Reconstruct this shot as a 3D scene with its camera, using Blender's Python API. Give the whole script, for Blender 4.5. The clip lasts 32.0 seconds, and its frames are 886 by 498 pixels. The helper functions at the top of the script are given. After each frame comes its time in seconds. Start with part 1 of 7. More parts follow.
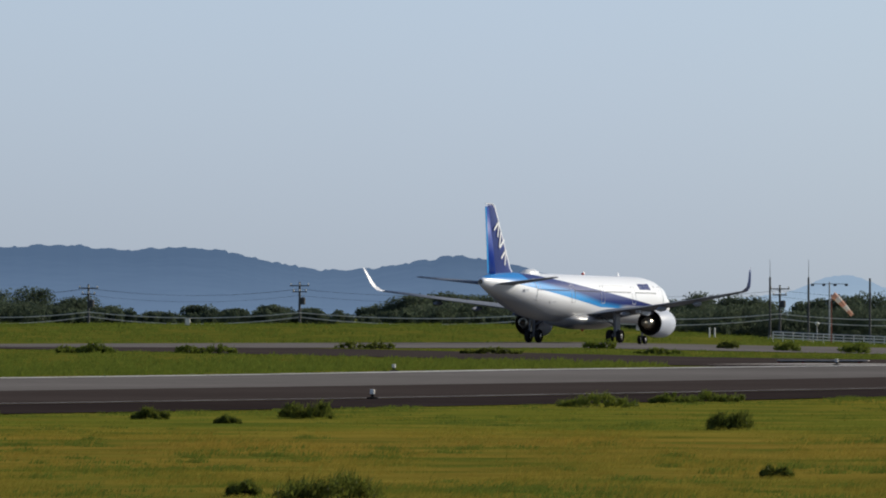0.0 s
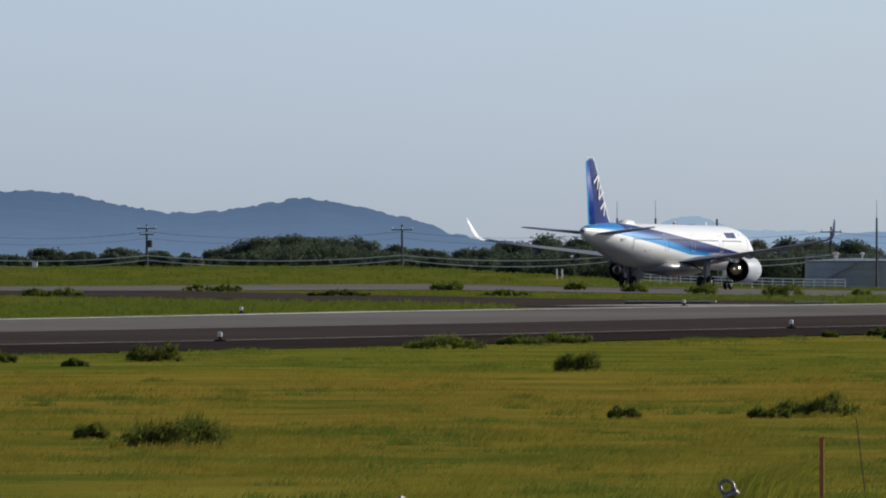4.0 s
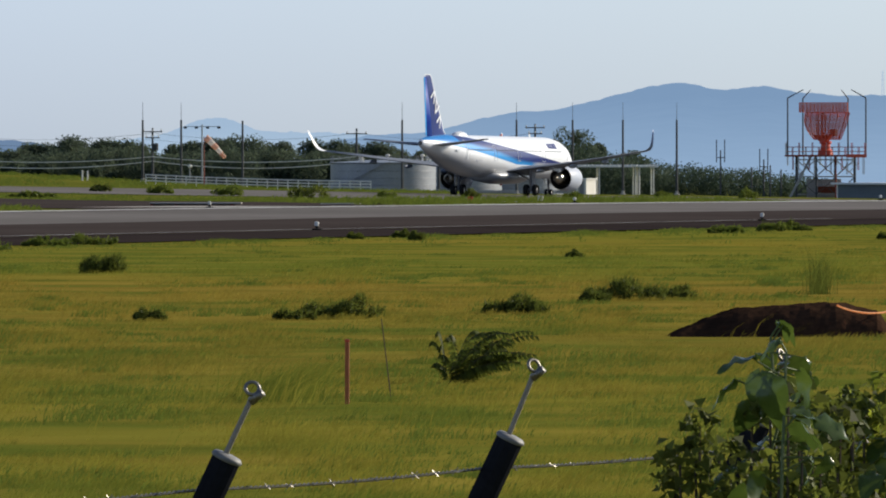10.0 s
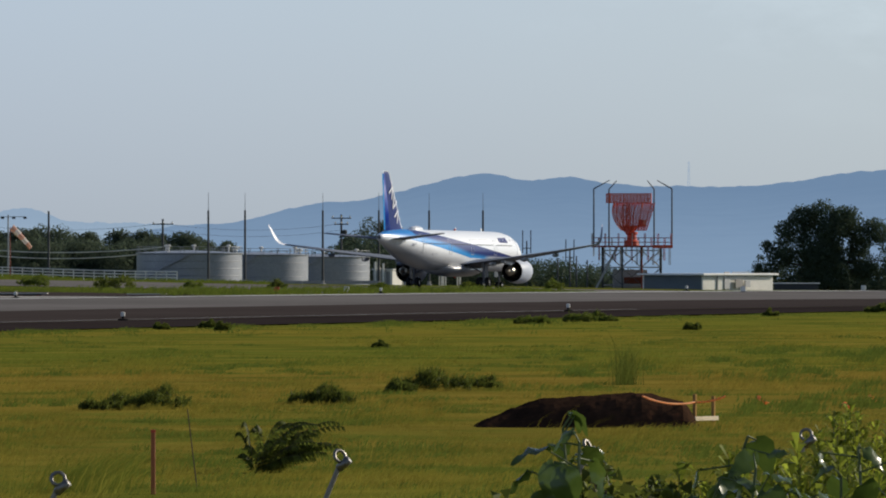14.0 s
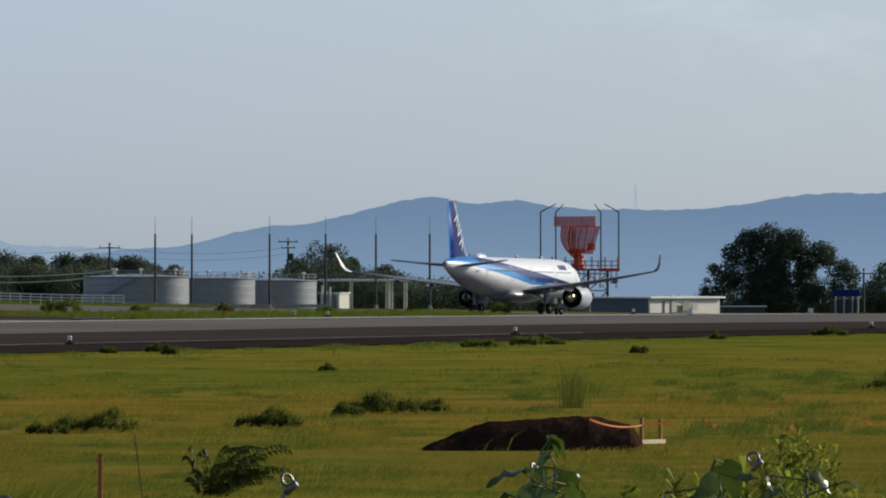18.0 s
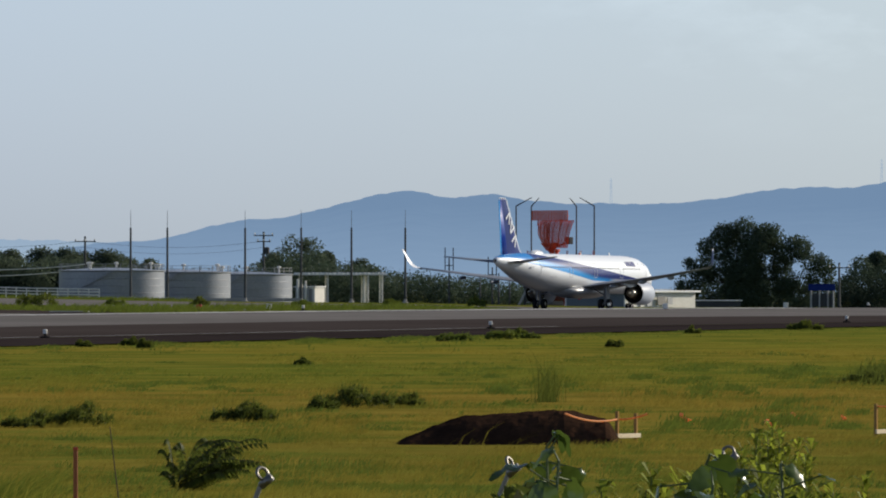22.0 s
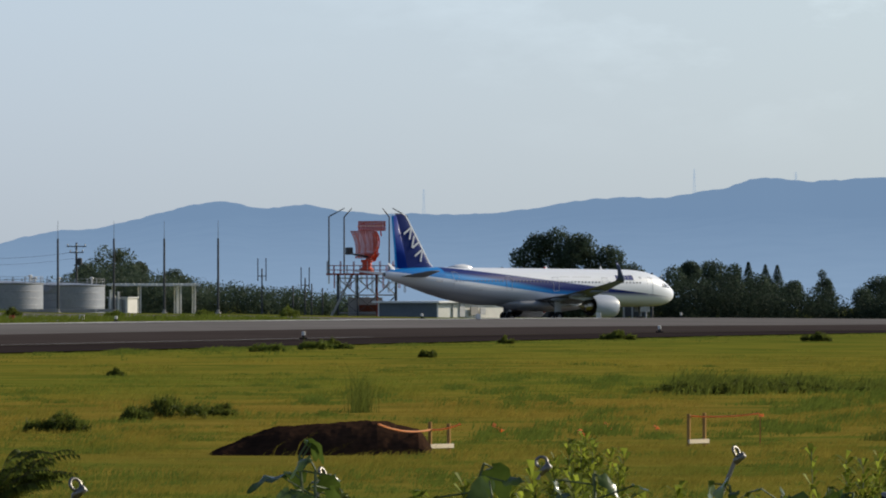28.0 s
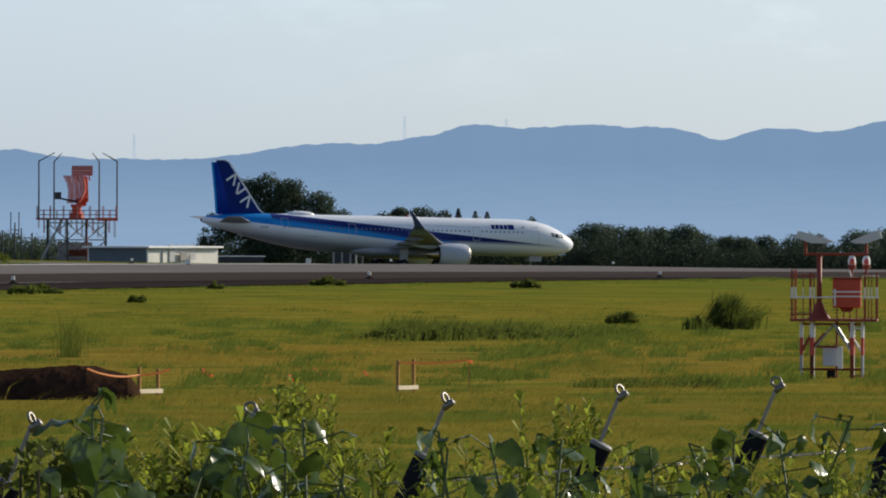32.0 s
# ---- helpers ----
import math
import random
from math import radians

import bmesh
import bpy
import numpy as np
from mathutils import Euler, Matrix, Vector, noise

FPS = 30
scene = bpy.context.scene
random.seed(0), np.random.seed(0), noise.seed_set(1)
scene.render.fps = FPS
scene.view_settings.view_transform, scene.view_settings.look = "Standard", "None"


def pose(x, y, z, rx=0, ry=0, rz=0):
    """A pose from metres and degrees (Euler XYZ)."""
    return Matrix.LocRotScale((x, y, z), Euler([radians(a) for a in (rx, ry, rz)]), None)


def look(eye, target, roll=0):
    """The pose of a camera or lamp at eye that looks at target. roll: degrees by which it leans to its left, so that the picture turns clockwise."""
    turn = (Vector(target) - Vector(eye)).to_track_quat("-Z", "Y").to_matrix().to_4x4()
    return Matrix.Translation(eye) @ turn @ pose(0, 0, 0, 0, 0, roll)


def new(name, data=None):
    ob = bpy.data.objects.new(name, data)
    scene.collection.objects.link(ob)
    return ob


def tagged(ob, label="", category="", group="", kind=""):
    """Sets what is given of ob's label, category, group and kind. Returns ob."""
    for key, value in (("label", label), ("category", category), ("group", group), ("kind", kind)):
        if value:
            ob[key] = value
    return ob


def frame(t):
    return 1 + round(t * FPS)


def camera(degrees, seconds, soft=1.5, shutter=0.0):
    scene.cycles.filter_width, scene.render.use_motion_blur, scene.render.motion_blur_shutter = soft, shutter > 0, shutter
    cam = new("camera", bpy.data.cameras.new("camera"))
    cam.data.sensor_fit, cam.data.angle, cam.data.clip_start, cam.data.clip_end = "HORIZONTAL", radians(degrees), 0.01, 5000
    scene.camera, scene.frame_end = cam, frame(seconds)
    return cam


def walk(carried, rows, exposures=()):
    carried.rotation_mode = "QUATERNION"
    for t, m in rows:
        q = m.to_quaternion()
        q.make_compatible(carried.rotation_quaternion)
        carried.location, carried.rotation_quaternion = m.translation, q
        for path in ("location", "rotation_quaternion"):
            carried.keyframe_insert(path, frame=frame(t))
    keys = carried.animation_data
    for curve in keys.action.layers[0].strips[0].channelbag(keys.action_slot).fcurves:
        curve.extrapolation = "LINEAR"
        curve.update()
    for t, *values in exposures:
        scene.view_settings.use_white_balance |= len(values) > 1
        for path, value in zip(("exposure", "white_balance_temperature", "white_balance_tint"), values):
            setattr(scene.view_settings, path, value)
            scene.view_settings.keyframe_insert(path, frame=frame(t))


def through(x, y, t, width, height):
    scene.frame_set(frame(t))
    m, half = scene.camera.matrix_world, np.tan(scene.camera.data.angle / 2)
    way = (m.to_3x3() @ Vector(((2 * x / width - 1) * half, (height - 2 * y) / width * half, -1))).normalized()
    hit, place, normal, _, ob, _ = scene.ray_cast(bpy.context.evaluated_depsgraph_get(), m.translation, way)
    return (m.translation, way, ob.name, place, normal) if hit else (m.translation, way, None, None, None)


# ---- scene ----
# All places are in metres from the foot of the camera's stand: y leads away, x to the right.
EYE = Vector((0, 0, 3.0))


def view(turn, tilt, roll):
    """A camera pose at the eye, from its bearing (to the right of +y), tilt and roll in degrees."""
    a, b = radians(turn), radians(tilt)
    return look(EYE, EYE + 100 * Vector((math.sin(a) * math.cos(b), math.cos(a) * math.cos(b), math.sin(b))), roll)


cam = camera(2 * math.degrees(math.atan(784 / 20000)), 32.0, soft=1.95)
walk(cam, [
    (0.0, view(-4.194, 0.334, 0.15)),
    (0.5, view(-3.670, 0.390, 0.09)),
    (1.0, view(-3.709, 0.397, 0.10)),
    (1.5, view(-3.648, 0.510, 0.08)),
    (2.0, view(-3.596, 0.596, 0.03)),
    (2.5, view(-3.472, 0.394, -0.11)),
    (4.5, view(-3.405, -0.011, -0.03)),
    (5.0, view(-3.305, -0.093, -0.03)),
    (5.5, view(-2.289, -0.141, -0.00)),
    (6.0, view(-1.245, -0.071, -0.06)),
    (6.5, view(-1.383, 0.043, 0.02)),
    (7.0, view(-1.312, 0.098, 0.00)),
    (7.5, view(-1.594, 0.140, 0.03)),
    (8.0, view(-1.422, 0.254, 0.01)),
    (8.5, view(-1.281, 0.403, 0.05)),
    (9.0, view(-1.119, 0.218, -0.01)),
    (9.5, view(-1.009, -0.362, -0.03)),
    (10.0, view(-1.014, -0.459, -0.01)),
    (10.5, view(-1.022, -0.185, 0.01)),
    (11.0, view(-0.876, -0.158, -0.09)),
    (11.5, view(-0.576, -0.174, -0.05)),
    (12.0, view(-0.306, -0.146, -0.03)),
    (12.5, view(-0.088, -0.058, -0.05)),
    (13.0, view(0.000, -0.000, 0.06)),
    (13.5, view(-0.014, -0.001, 0.05)),
    (15.5, view(-0.042, 0.070, -0.02)),
    (16.0, view(0.090, 0.239, -0.05)),
    (16.5, view(0.281, 0.311, -0.04)),
    (17.0, view(0.326, 0.232, -0.01)),
    (17.5, view(0.312, 0.182, 0.00)),
    (18.0, view(0.238, 0.119, -0.03)),
    (18.5, view(0.240, 0.040, -0.07)),
    (19.0, view(0.250, 0.002, -0.05)),
    (19.5, view(0.255, 0.074, -0.02)),
    (20.0, view(0.294, 0.112, -0.08)),
    (20.5, view(0.292, 0.117, -0.05)),
    (21.0, view(0.315, 0.150, -0.05)),
    (21.5, view(0.346, 0.134, 0.00)),
    (22.0, view(0.362, 0.088, 0.02)),
    (22.5, view(0.405, 0.045, 0.02)),
    (23.0, view(0.614, 0.009, -0.03)),
    (23.5, view(1.007, -0.017, -0.03)),
    (24.0, view(1.154, -0.012, -0.04)),
    (24.5, view(1.206, 0.027, -0.04)),
    (25.0, view(1.284, 0.088, -0.04)),
    (25.5, view(1.339, 0.077, -0.03)),
    (27.5, view(1.339, 0.154, 0.01)),
    (28.0, view(1.311, 0.141, -0.06)),
    (28.5, view(1.329, 0.180, -0.01)),
    (29.0, view(1.079, 0.104, 0.06)),
    (29.5, view(2.231, 0.178, -0.03)),
    (30.0, view(2.558, 0.229, -0.01)),
    (30.5, view(2.441, 0.299, 0.05)),
    (31.0, view(2.539, 0.253, 0.07)),
    (31.5, view(2.693, -0.057, 0.14)),
    (32.0, view(2.782, -0.132, 0.21)),
], exposures=[(0, -0.08), (1, -0.27), (2, -0.38), (4.5, 0), (6, 0.05), (7, -0.15), (8, -0.27), (9, -0.42), (10, 0.23), (11, 0.03), (12, 0.02), (13, -0.03), (16, -0.38), (17, -0.45), (18, -0.2), (19, -0.06), (20, -0.05), (21, -0.03), (22, -0.04), (23, 0.04), (25, 0.07), (28, -0.01), (29, -0.03), (30, -0.06), (31, -0.19), (31.5, -0.14), (32, 0.15)])

# ---- light ----
SUN_BEARING, SUN_HEIGHT = radians(56), radians(23)
world = bpy.data.worlds.new("sky")
scene.world = world
world.use_nodes = True
wn, wl = world.node_tree.nodes, world.node_tree.links
sky = wn.new("ShaderNodeTexSky")
sky.sky_type, sky.sun_disc = "NISHITA", False
sky.sun_elevation, sky.sun_rotation = SUN_HEIGHT, SUN_BEARING
sky.air_density, sky.dust_density, sky.ozone_density = 1.0, 0.5, 3.0
# thin clouds, streaked along the horizon
wco = wn.new("ShaderNodeTexCoord")
wmap = wn.new("ShaderNodeMapping")
wmap.inputs["Scale"].default_value = (1.0, 1.0, 2.6)
wl.new(wco.outputs["Generated"], wmap.inputs["Vector"])
cloud = wn.new("ShaderNodeTexNoise")
cloud.inputs["Scale"].default_value, cloud.inputs["Detail"].default_value = 42.0, 6.0
cloud.inputs["Roughness"].default_value = 0.62
wl.new(wmap.outputs["Vector"], cloud.inputs["Vector"])
wsep = wn.new("ShaderNodeSeparateXYZ")
wl.new(wco.outputs["Generated"], wsep.inputs["Vector"])
wup = wn.new("ShaderNodeMapRange")
wup.inputs["From Min"].default_value, wup.inputs["From Max"].default_value = 0.010, 0.026
wl.new(wsep.outputs["Z"], wup.inputs["Value"])
wside = wn.new("ShaderNodeMapRange")
wside.inputs["From Min"].default_value, wside.inputs["From Max"].default_value = 0.0, 0.06
wl.new(wsep.outputs["X"], wside.inputs["Value"])
wramp = wn.new("ShaderNodeMapRange")
wramp.inputs["From Min"].default_value, wramp.inputs["From Max"].default_value = 0.50, 0.70
wl.new(cloud.outputs["Fac"], wramp.inputs["Value"])
wm1 = wn.new("ShaderNodeMath")
wm1.operation = "MULTIPLY"
wl.new(wup.outputs["Result"], wm1.inputs[0])
wl.new(wside.outputs["Result"], wm1.inputs[1])
wm2 = wn.new("ShaderNodeMath")
wm2.operation = "MULTIPLY"
wl.new(wm1.outputs[0], wm2.inputs[0])
wl.new(wramp.outputs["Result"], wm2.inputs[1])
wm3 = wn.new("ShaderNodeMath")
wm3.operation = "MULTIPLY_ADD"
wm3.inputs[1].default_value, wm3.inputs[2].default_value = 0.3, 1.0
wl.new(wm2.outputs[0], wm3.inputs[0])
# hazy air takes some of the blue out of the sky
wgrey = wn.new("ShaderNodeRGBToBW")
wl.new(sky.outputs["Color"], wgrey.inputs["Color"])
wpale = wn.new("ShaderNodeMix")
wpale.data_type = "RGBA"
wpale.inputs["Factor"].default_value = 0.6
wl.new(sky.outputs["Color"], wpale.inputs["A"])
wl.new(wgrey.outputs["Val"], wpale.inputs["B"])
wmul = wn.new("ShaderNodeVectorMath")
wmul.operation = "SCALE"
wl.new(wpale.outputs["Result"], wmul.inputs[0])
wl.new(wm3.outputs[0], wmul.inputs["Scale"])
wtint = wn.new("ShaderNodeMix")
wtint.data_type, wtint.blend_type = "RGBA", "MULTIPLY"
wtint.inputs["Factor"].default_value = 1.0
# the air is whiter towards the sun's side
wwhite = wn.new("ShaderNodeMapRange")
wwhite.inputs["From Min"].default_value, wwhite.inputs["From Max"].default_value = -0.06, 0.06
wl.new(wsep.outputs["X"], wwhite.inputs["Value"])
whue = wn.new("ShaderNodeMix")
whue.data_type = "RGBA"
whue.inputs["A"].default_value, whue.inputs["B"].default_value = (0.84, 1.0, 1.33, 1), (0.86, 1.0, 1.20, 1)
wl.new(wwhite.outputs["Result"], whue.inputs["Factor"])
wl.new(whue.outputs["Result"], wtint.inputs["B"])
wl.new(wmul.outputs[0], wtint.inputs["A"])
wl.new(wtint.outputs["Result"], wn["Background"].inputs["Color"])
wn["Background"].inputs["Strength"].default_value = 0.108

sun = new("sun", bpy.data.lights.new("sun", "SUN"))
sun.data.energy, sun.data.angle, sun.data.color = 5.0, radians(0.6), (1.0, 0.90, 0.74)
sun_way = Vector((math.sin(SUN_BEARING) * math.cos(SUN_HEIGHT), math.cos(SUN_BEARING) * math.cos(SUN_HEIGHT), math.sin(SUN_HEIGHT)))
sun.matrix_world = look(sun_way * 200, (0, 0, 0))


# ---- materials ----
def material(name, colours, rough=0.7, metal=0.0, scale=1.0, fine=8.0, bump=0.1, spread=1.0, space="Object"):
    """A surface whose colour wanders between the colours at a coarse and a fine scale, with fine relief."""
    m = bpy.data.materials.new(name)
    m.use_nodes = True
    n, l = m.node_tree.nodes, m.node_tree.links
    bsdf = n["Principled BSDF"]
    co = n.new("ShaderNodeTexCoord")
    vec = co.outputs["Object"]
    if space == "World":
        vec = n.new("ShaderNodeNewGeometry").outputs["Position"]
    big, small = n.new("ShaderNodeTexNoise"), n.new("ShaderNodeTexNoise")
    for node, s in ((big, scale), (small, scale * fine)):
        node.inputs["Scale"].default_value, node.inputs["Detail"].default_value = s, 4.0
        l.new(vec, node.inputs["Vector"])
    mix = n.new("ShaderNodeMath")
    mix.operation = "MULTIPLY_ADD"
    mix.inputs[1].default_value = 0.45
    l.new(small.outputs["Fac"], mix.inputs[0])
    half = n.new("ShaderNodeMath")
    half.operation = "MULTIPLY"
    half.inputs[1].default_value = 0.55
    l.new(big.outputs["Fac"], half.inputs[0])
    l.new(half.outputs[0], mix.inputs[2])
    ramp = n.new("ShaderNodeValToRGB")
    e = ramp.color_ramp.elements
    while len(e) < len(colours):
        e.new(0.5)
    for i, c in enumerate(colours):
        e[i].position = 0.5 + (i / max(1, len(colours) - 1) - 0.5) * 0.5 * spread
        e[i].color = (*c, 1)
    l.new(mix.outputs[0], ramp.inputs["Fac"])
    l.new(ramp.outputs["Color"], bsdf.inputs["Base Color"])
    bsdf.inputs["Roughness"].default_value, bsdf.inputs["Metallic"].default_value = rough, metal
    if rough >= 0.8:
        bsdf.inputs["Specular IOR Level"].default_value = 0.0
    if bump:
        b = n.new("ShaderNodeBump")
        b.inputs["Strength"].default_value, b.inputs["Distance"].default_value = bump, 0.02
        l.new(small.outputs["Fac"], b.inputs["Height"])
        l.new(b.outputs["Normal"], bsdf.inputs["Normal"])
    return m


def leafy(name, colours, scale, through=0.35, fine=6.0, vary=0.45, spread=1.0, gloss=0.15):
    """Foliage: a rough leaf that lets some light through, tinted leaf by leaf."""
    m = material(name, colours, 0.6, scale=scale, fine=fine, bump=0.0, space="World", spread=spread)
    n, l = m.node_tree.nodes, m.node_tree.links
    bsdf, trans, add = n["Principled BSDF"], n.new("ShaderNodeBsdfTranslucent"), n.new("ShaderNodeMixShader")
    isle = n.new("ShaderNodeNewGeometry")
    ramp = next(x for x in n if x.bl_idname == "ShaderNodeValToRGB")
    hue = n.new("ShaderNodeHueSaturation")
    val = n.new("ShaderNodeMapRange")
    val.inputs["To Min"].default_value, val.inputs["To Max"].default_value = 1 - vary, 1 + vary
    bsdf.inputs["Specular IOR Level"].default_value = gloss
    l.new(isle.outputs["Random Per Island"], val.inputs["Value"])
    l.new(val.outputs["Result"], hue.inputs["Value"])
    l.new(ramp.outputs["Color"], hue.inputs["Color"])
    l.new(hue.outputs["Color"], bsdf.inputs["Base Color"])
    l.new(hue.outputs["Color"], trans.inputs["Color"])
    add.inputs["Fac"].default_value = through
    l.new(bsdf.outputs[0], add.inputs[1])
    l.new(trans.outputs[0], add.inputs[2])
    l.new(add.outputs[0], n["Material Output"].inputs["Surface"])
    return m


def turf(name, gain, blade=False):
    """Rough grass in strips: olive, dry and green by turns across the field, greener beyond the runway, blotched at two scales."""
    m = bpy.data.materials.new(name)
    m.use_nodes = True
    n, l = m.node_tree.nodes, m.node_tree.links
    geo, sep = n.new("ShaderNodeNewGeometry"), n.new("ShaderNodeSeparateXYZ")
    l.new(geo.outputs["Position"], sep.inputs[0])

    def grain(scale, detail=3.0):
        node = n.new("ShaderNodeTexNoise")
        node.inputs["Scale"].default_value, node.inputs["Detail"].default_value = scale, detail
        l.new(geo.outputs["Position"], node.inputs["Vector"])
        return node.outputs["Fac"]

    def span(value, a, b, lo=0.0, hi=1.0):
        node = n.new("ShaderNodeMapRange")
        for key, v in (("From Min", a), ("From Max", b), ("To Min", lo), ("To Max", hi)):
            node.inputs[key].default_value = v
        l.new(value, node.inputs["Value"])
        return node.outputs["Result"]

    def blend(fac, a, b, way="MIX"):
        node = n.new("ShaderNodeMix")
        node.data_type, node.blend_type = "RGBA", way
        l.new(fac, node.inputs["Factor"])
        for key, v in (("A", a), ("B", b)):
            if isinstance(v, tuple):
                node.inputs[key].default_value = (*v, 1)
            else:
                l.new(v, node.inputs[key])
        return node.outputs["Result"]

    warp = n.new("ShaderNodeMath")
    warp.operation = "MULTIPLY_ADD"
    warp.inputs[1].default_value = 110.0
    l.new(grain(0.022, 4.0), warp.inputs[0])
    l.new(sep.outputs["Y"], warp.inputs[2])
    ramp = n.new("ShaderNodeValToRGB")
    stops = ((130, (0.150, 0.157, 0.021)), (195, (0.165, 0.160, 0.022)), (225, (0.150, 0.137, 0.021)), (262, (0.168, 0.148, 0.022)), (308, (0.195, 0.150, 0.024)), (338, (0.180, 0.158, 0.022)), (372, (0.125, 0.147, 0.019)),
             (405, (0.135, 0.150, 0.020)), (440, (0.185, 0.165, 0.022)), (500, (0.150, 0.160, 0.020)), (560, (0.125, 0.150, 0.020)))
    e = ramp.color_ramp.elements
    while len(e) < len(stops):
        e.new(0.5)
    for k, (y, c) in enumerate(stops):
        e[k].position, e[k].color = y / 800, (*[gain * v for v in c], 1)
    l.new(span(warp.outputs[0], 0, 800), ramp.inputs["Fac"])
    far = n.new("ShaderNodeVectorMath")
    far.operation = "DOT_PRODUCT"
    far.inputs[1].default_value = (-0.95095, 0.30935, 0)
    l.new(geo.outputs["Position"], far.inputs[0])
    colour = blend(span(far.outputs["Value"], 195, 205), ramp.outputs["Color"], tuple(gain * v for v in (0.090, 0.110, 0.017)))
    colour = blend(span(grain(0.16, 5.0 if blade else 2.0), 0.47, 0.64, 0, 0.85), colour, tuple(gain * v for v in (0.078, 0.112, 0.016)))
    colour = blend(span(grain(0.34, 4.0) if blade else grain(0.2, 2.0), 0.50, 0.68, 0, 0.5), colour, tuple(gain * v for v in (0.235, 0.185, 0.03)))
    hue = n.new("ShaderNodeHueSaturation")
    hue.inputs["Saturation"].default_value = 0.97
    warm = n.new("ShaderNodeMix")
    warm.data_type, warm.blend_type = "RGBA", "MULTIPLY"
    warm.inputs["Factor"].default_value = 1.0
    warm.inputs["B"].default_value = (1.08, 1.0, 0.92, 1)
    l.new(colour, warm.inputs["A"])
    l.new(warm.outputs["Result"], hue.inputs["Color"])
    l.new(span(grain(0.9, 6.0), 0.32, 0.68, 0.72, 1.24) if blade else span(grain(0.3, 2.0), 0.32, 0.68, 0.85, 1.12), hue.inputs["Value"])
    colour = hue.outputs["Color"]
    bsdf = n["Principled BSDF"]
    bsdf.inputs["Roughness"].default_value, bsdf.inputs["Specular IOR Level"].default_value = 0.95, 0.0
    if blade:
        leaf = n.new("ShaderNodeHueSaturation")
        l.new(colour, leaf.inputs["Color"])
        l.new(span(geo.outputs["Random Per Island"], 0, 1, 0.84, 1.18), leaf.inputs["Value"])
        colour = leaf.outputs["Color"]
        trans, mix = n.new("ShaderNodeBsdfTranslucent"), n.new("ShaderNodeMixShader")
        mix.inputs["Fac"].default_value = 0.5
        l.new(colour, trans.inputs["Color"])
        l.new(bsdf.outputs[0], mix.inputs[1])
        l.new(trans.outputs[0], mix.inputs[2])
        l.new(mix.outputs[0], n["Material Output"].inputs["Surface"])
    else:
        b = n.new("ShaderNodeBump")
        b.inputs["Strength"].default_value, b.inputs["Distance"].default_value = 0.2, 0.03
        l.new(grain(1.5), b.inputs["Height"])
        l.new(b.outputs["Normal"], bsdf.inputs["Normal"])
    l.new(colour, bsdf.inputs["Base Color"])
    return m


GRASS = turf("grass_ground", 1.0)
BLADES = turf("grass_blades", 1.22, True)
REEDS = leafy("tall_weeds", [(0.075, 0.105, 0.018), (0.11, 0.142, 0.023), (0.16, 0.18, 0.03)], 0.5, 0.5, vary=0.3)
SHRUB = leafy("shrub_leaves", [(0.062, 0.082, 0.016), (0.098, 0.118, 0.021), (0.15, 0.16, 0.029)], 1.6, 0.5, vary=0.5)
# far leaves are lifted and blued: air haze put into their colour
CROWN = leafy("tree_leaves", [(0.044, 0.066, 0.046), (0.062, 0.088, 0.056), (0.088, 0.116, 0.066)], 0.25, 0.36, vary=0.08, gloss=0.05)
FARCROWN = leafy("far_tree_leaves", [(0.058, 0.080, 0.056), (0.076, 0.100, 0.064), (0.098, 0.122, 0.072)], 0.15, 0.5, vary=0.10, gloss=0.05)
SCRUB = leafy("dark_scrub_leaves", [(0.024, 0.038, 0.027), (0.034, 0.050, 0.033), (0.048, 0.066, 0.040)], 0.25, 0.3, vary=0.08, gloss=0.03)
BARK = material("bark", [(0.05, 0.04, 0.03), (0.11, 0.09, 0.07)], 0.9, scale=2.0)
ASPHALT = material("runway_asphalt", [(0.115, 0.107, 0.102), (0.155, 0.145, 0.138), (0.205, 0.192, 0.184)], 0.85, scale=0.035, fine=20, bump=0.1, space="World")
SHOULDER = material("shoulder_asphalt", [(0.024, 0.019, 0.018), (0.034, 0.027, 0.026), (0.048, 0.039, 0.037)], 0.9, scale=0.05, fine=15, bump=0.1, space="World")
DARKLAY = material("dark_asphalt", [(0.044, 0.036, 0.033), (0.057, 0.047, 0.044), (0.074, 0.062, 0.058)], 0.9, scale=0.05, fine=15, bump=0.1, space="World")
PAINT = material("line_paint", [(0.14, 0.135, 0.13), (0.5, 0.5, 0.48)], 0.8, scale=0.12, fine=9, bump=0.0, space="World")
CONCRETE = material("concrete", [(0.30, 0.28, 0.26), (0.42, 0.40, 0.37)], 0.85, scale=0.4)
EDGEPAINT = material("edge_stripe_paint", [(0.22, 0.22, 0.21), (0.60, 0.60, 0.58), (0.74, 0.74, 0.72)], 0.8, scale=0.05, fine=9, bump=0.0, space="World")
WHITEPAINT = material("aircraft_white", [(0.74, 0.75, 0.76), (0.82, 0.82, 0.82)], 0.22, scale=0.4, bump=0.0)
WING = material("wing_grey", [(0.16, 0.18, 0.22), (0.21, 0.235, 0.275)], 0.65, scale=0.5, bump=0.0)
NAVY = material("livery_navy", [(0.002, 0.016, 0.13), (0.003, 0.022, 0.17)], 0.4, scale=0.4, bump=0.0)
AZURE = material("livery_azure", [(0.005, 0.24, 0.62), (0.01, 0.30, 0.70)], 0.4, scale=0.4, bump=0.0)
MARK = material("livery_mark_white", [(0.75, 0.76, 0.78), (0.82, 0.82, 0.83)], 0.35, scale=1.0, bump=0.0)
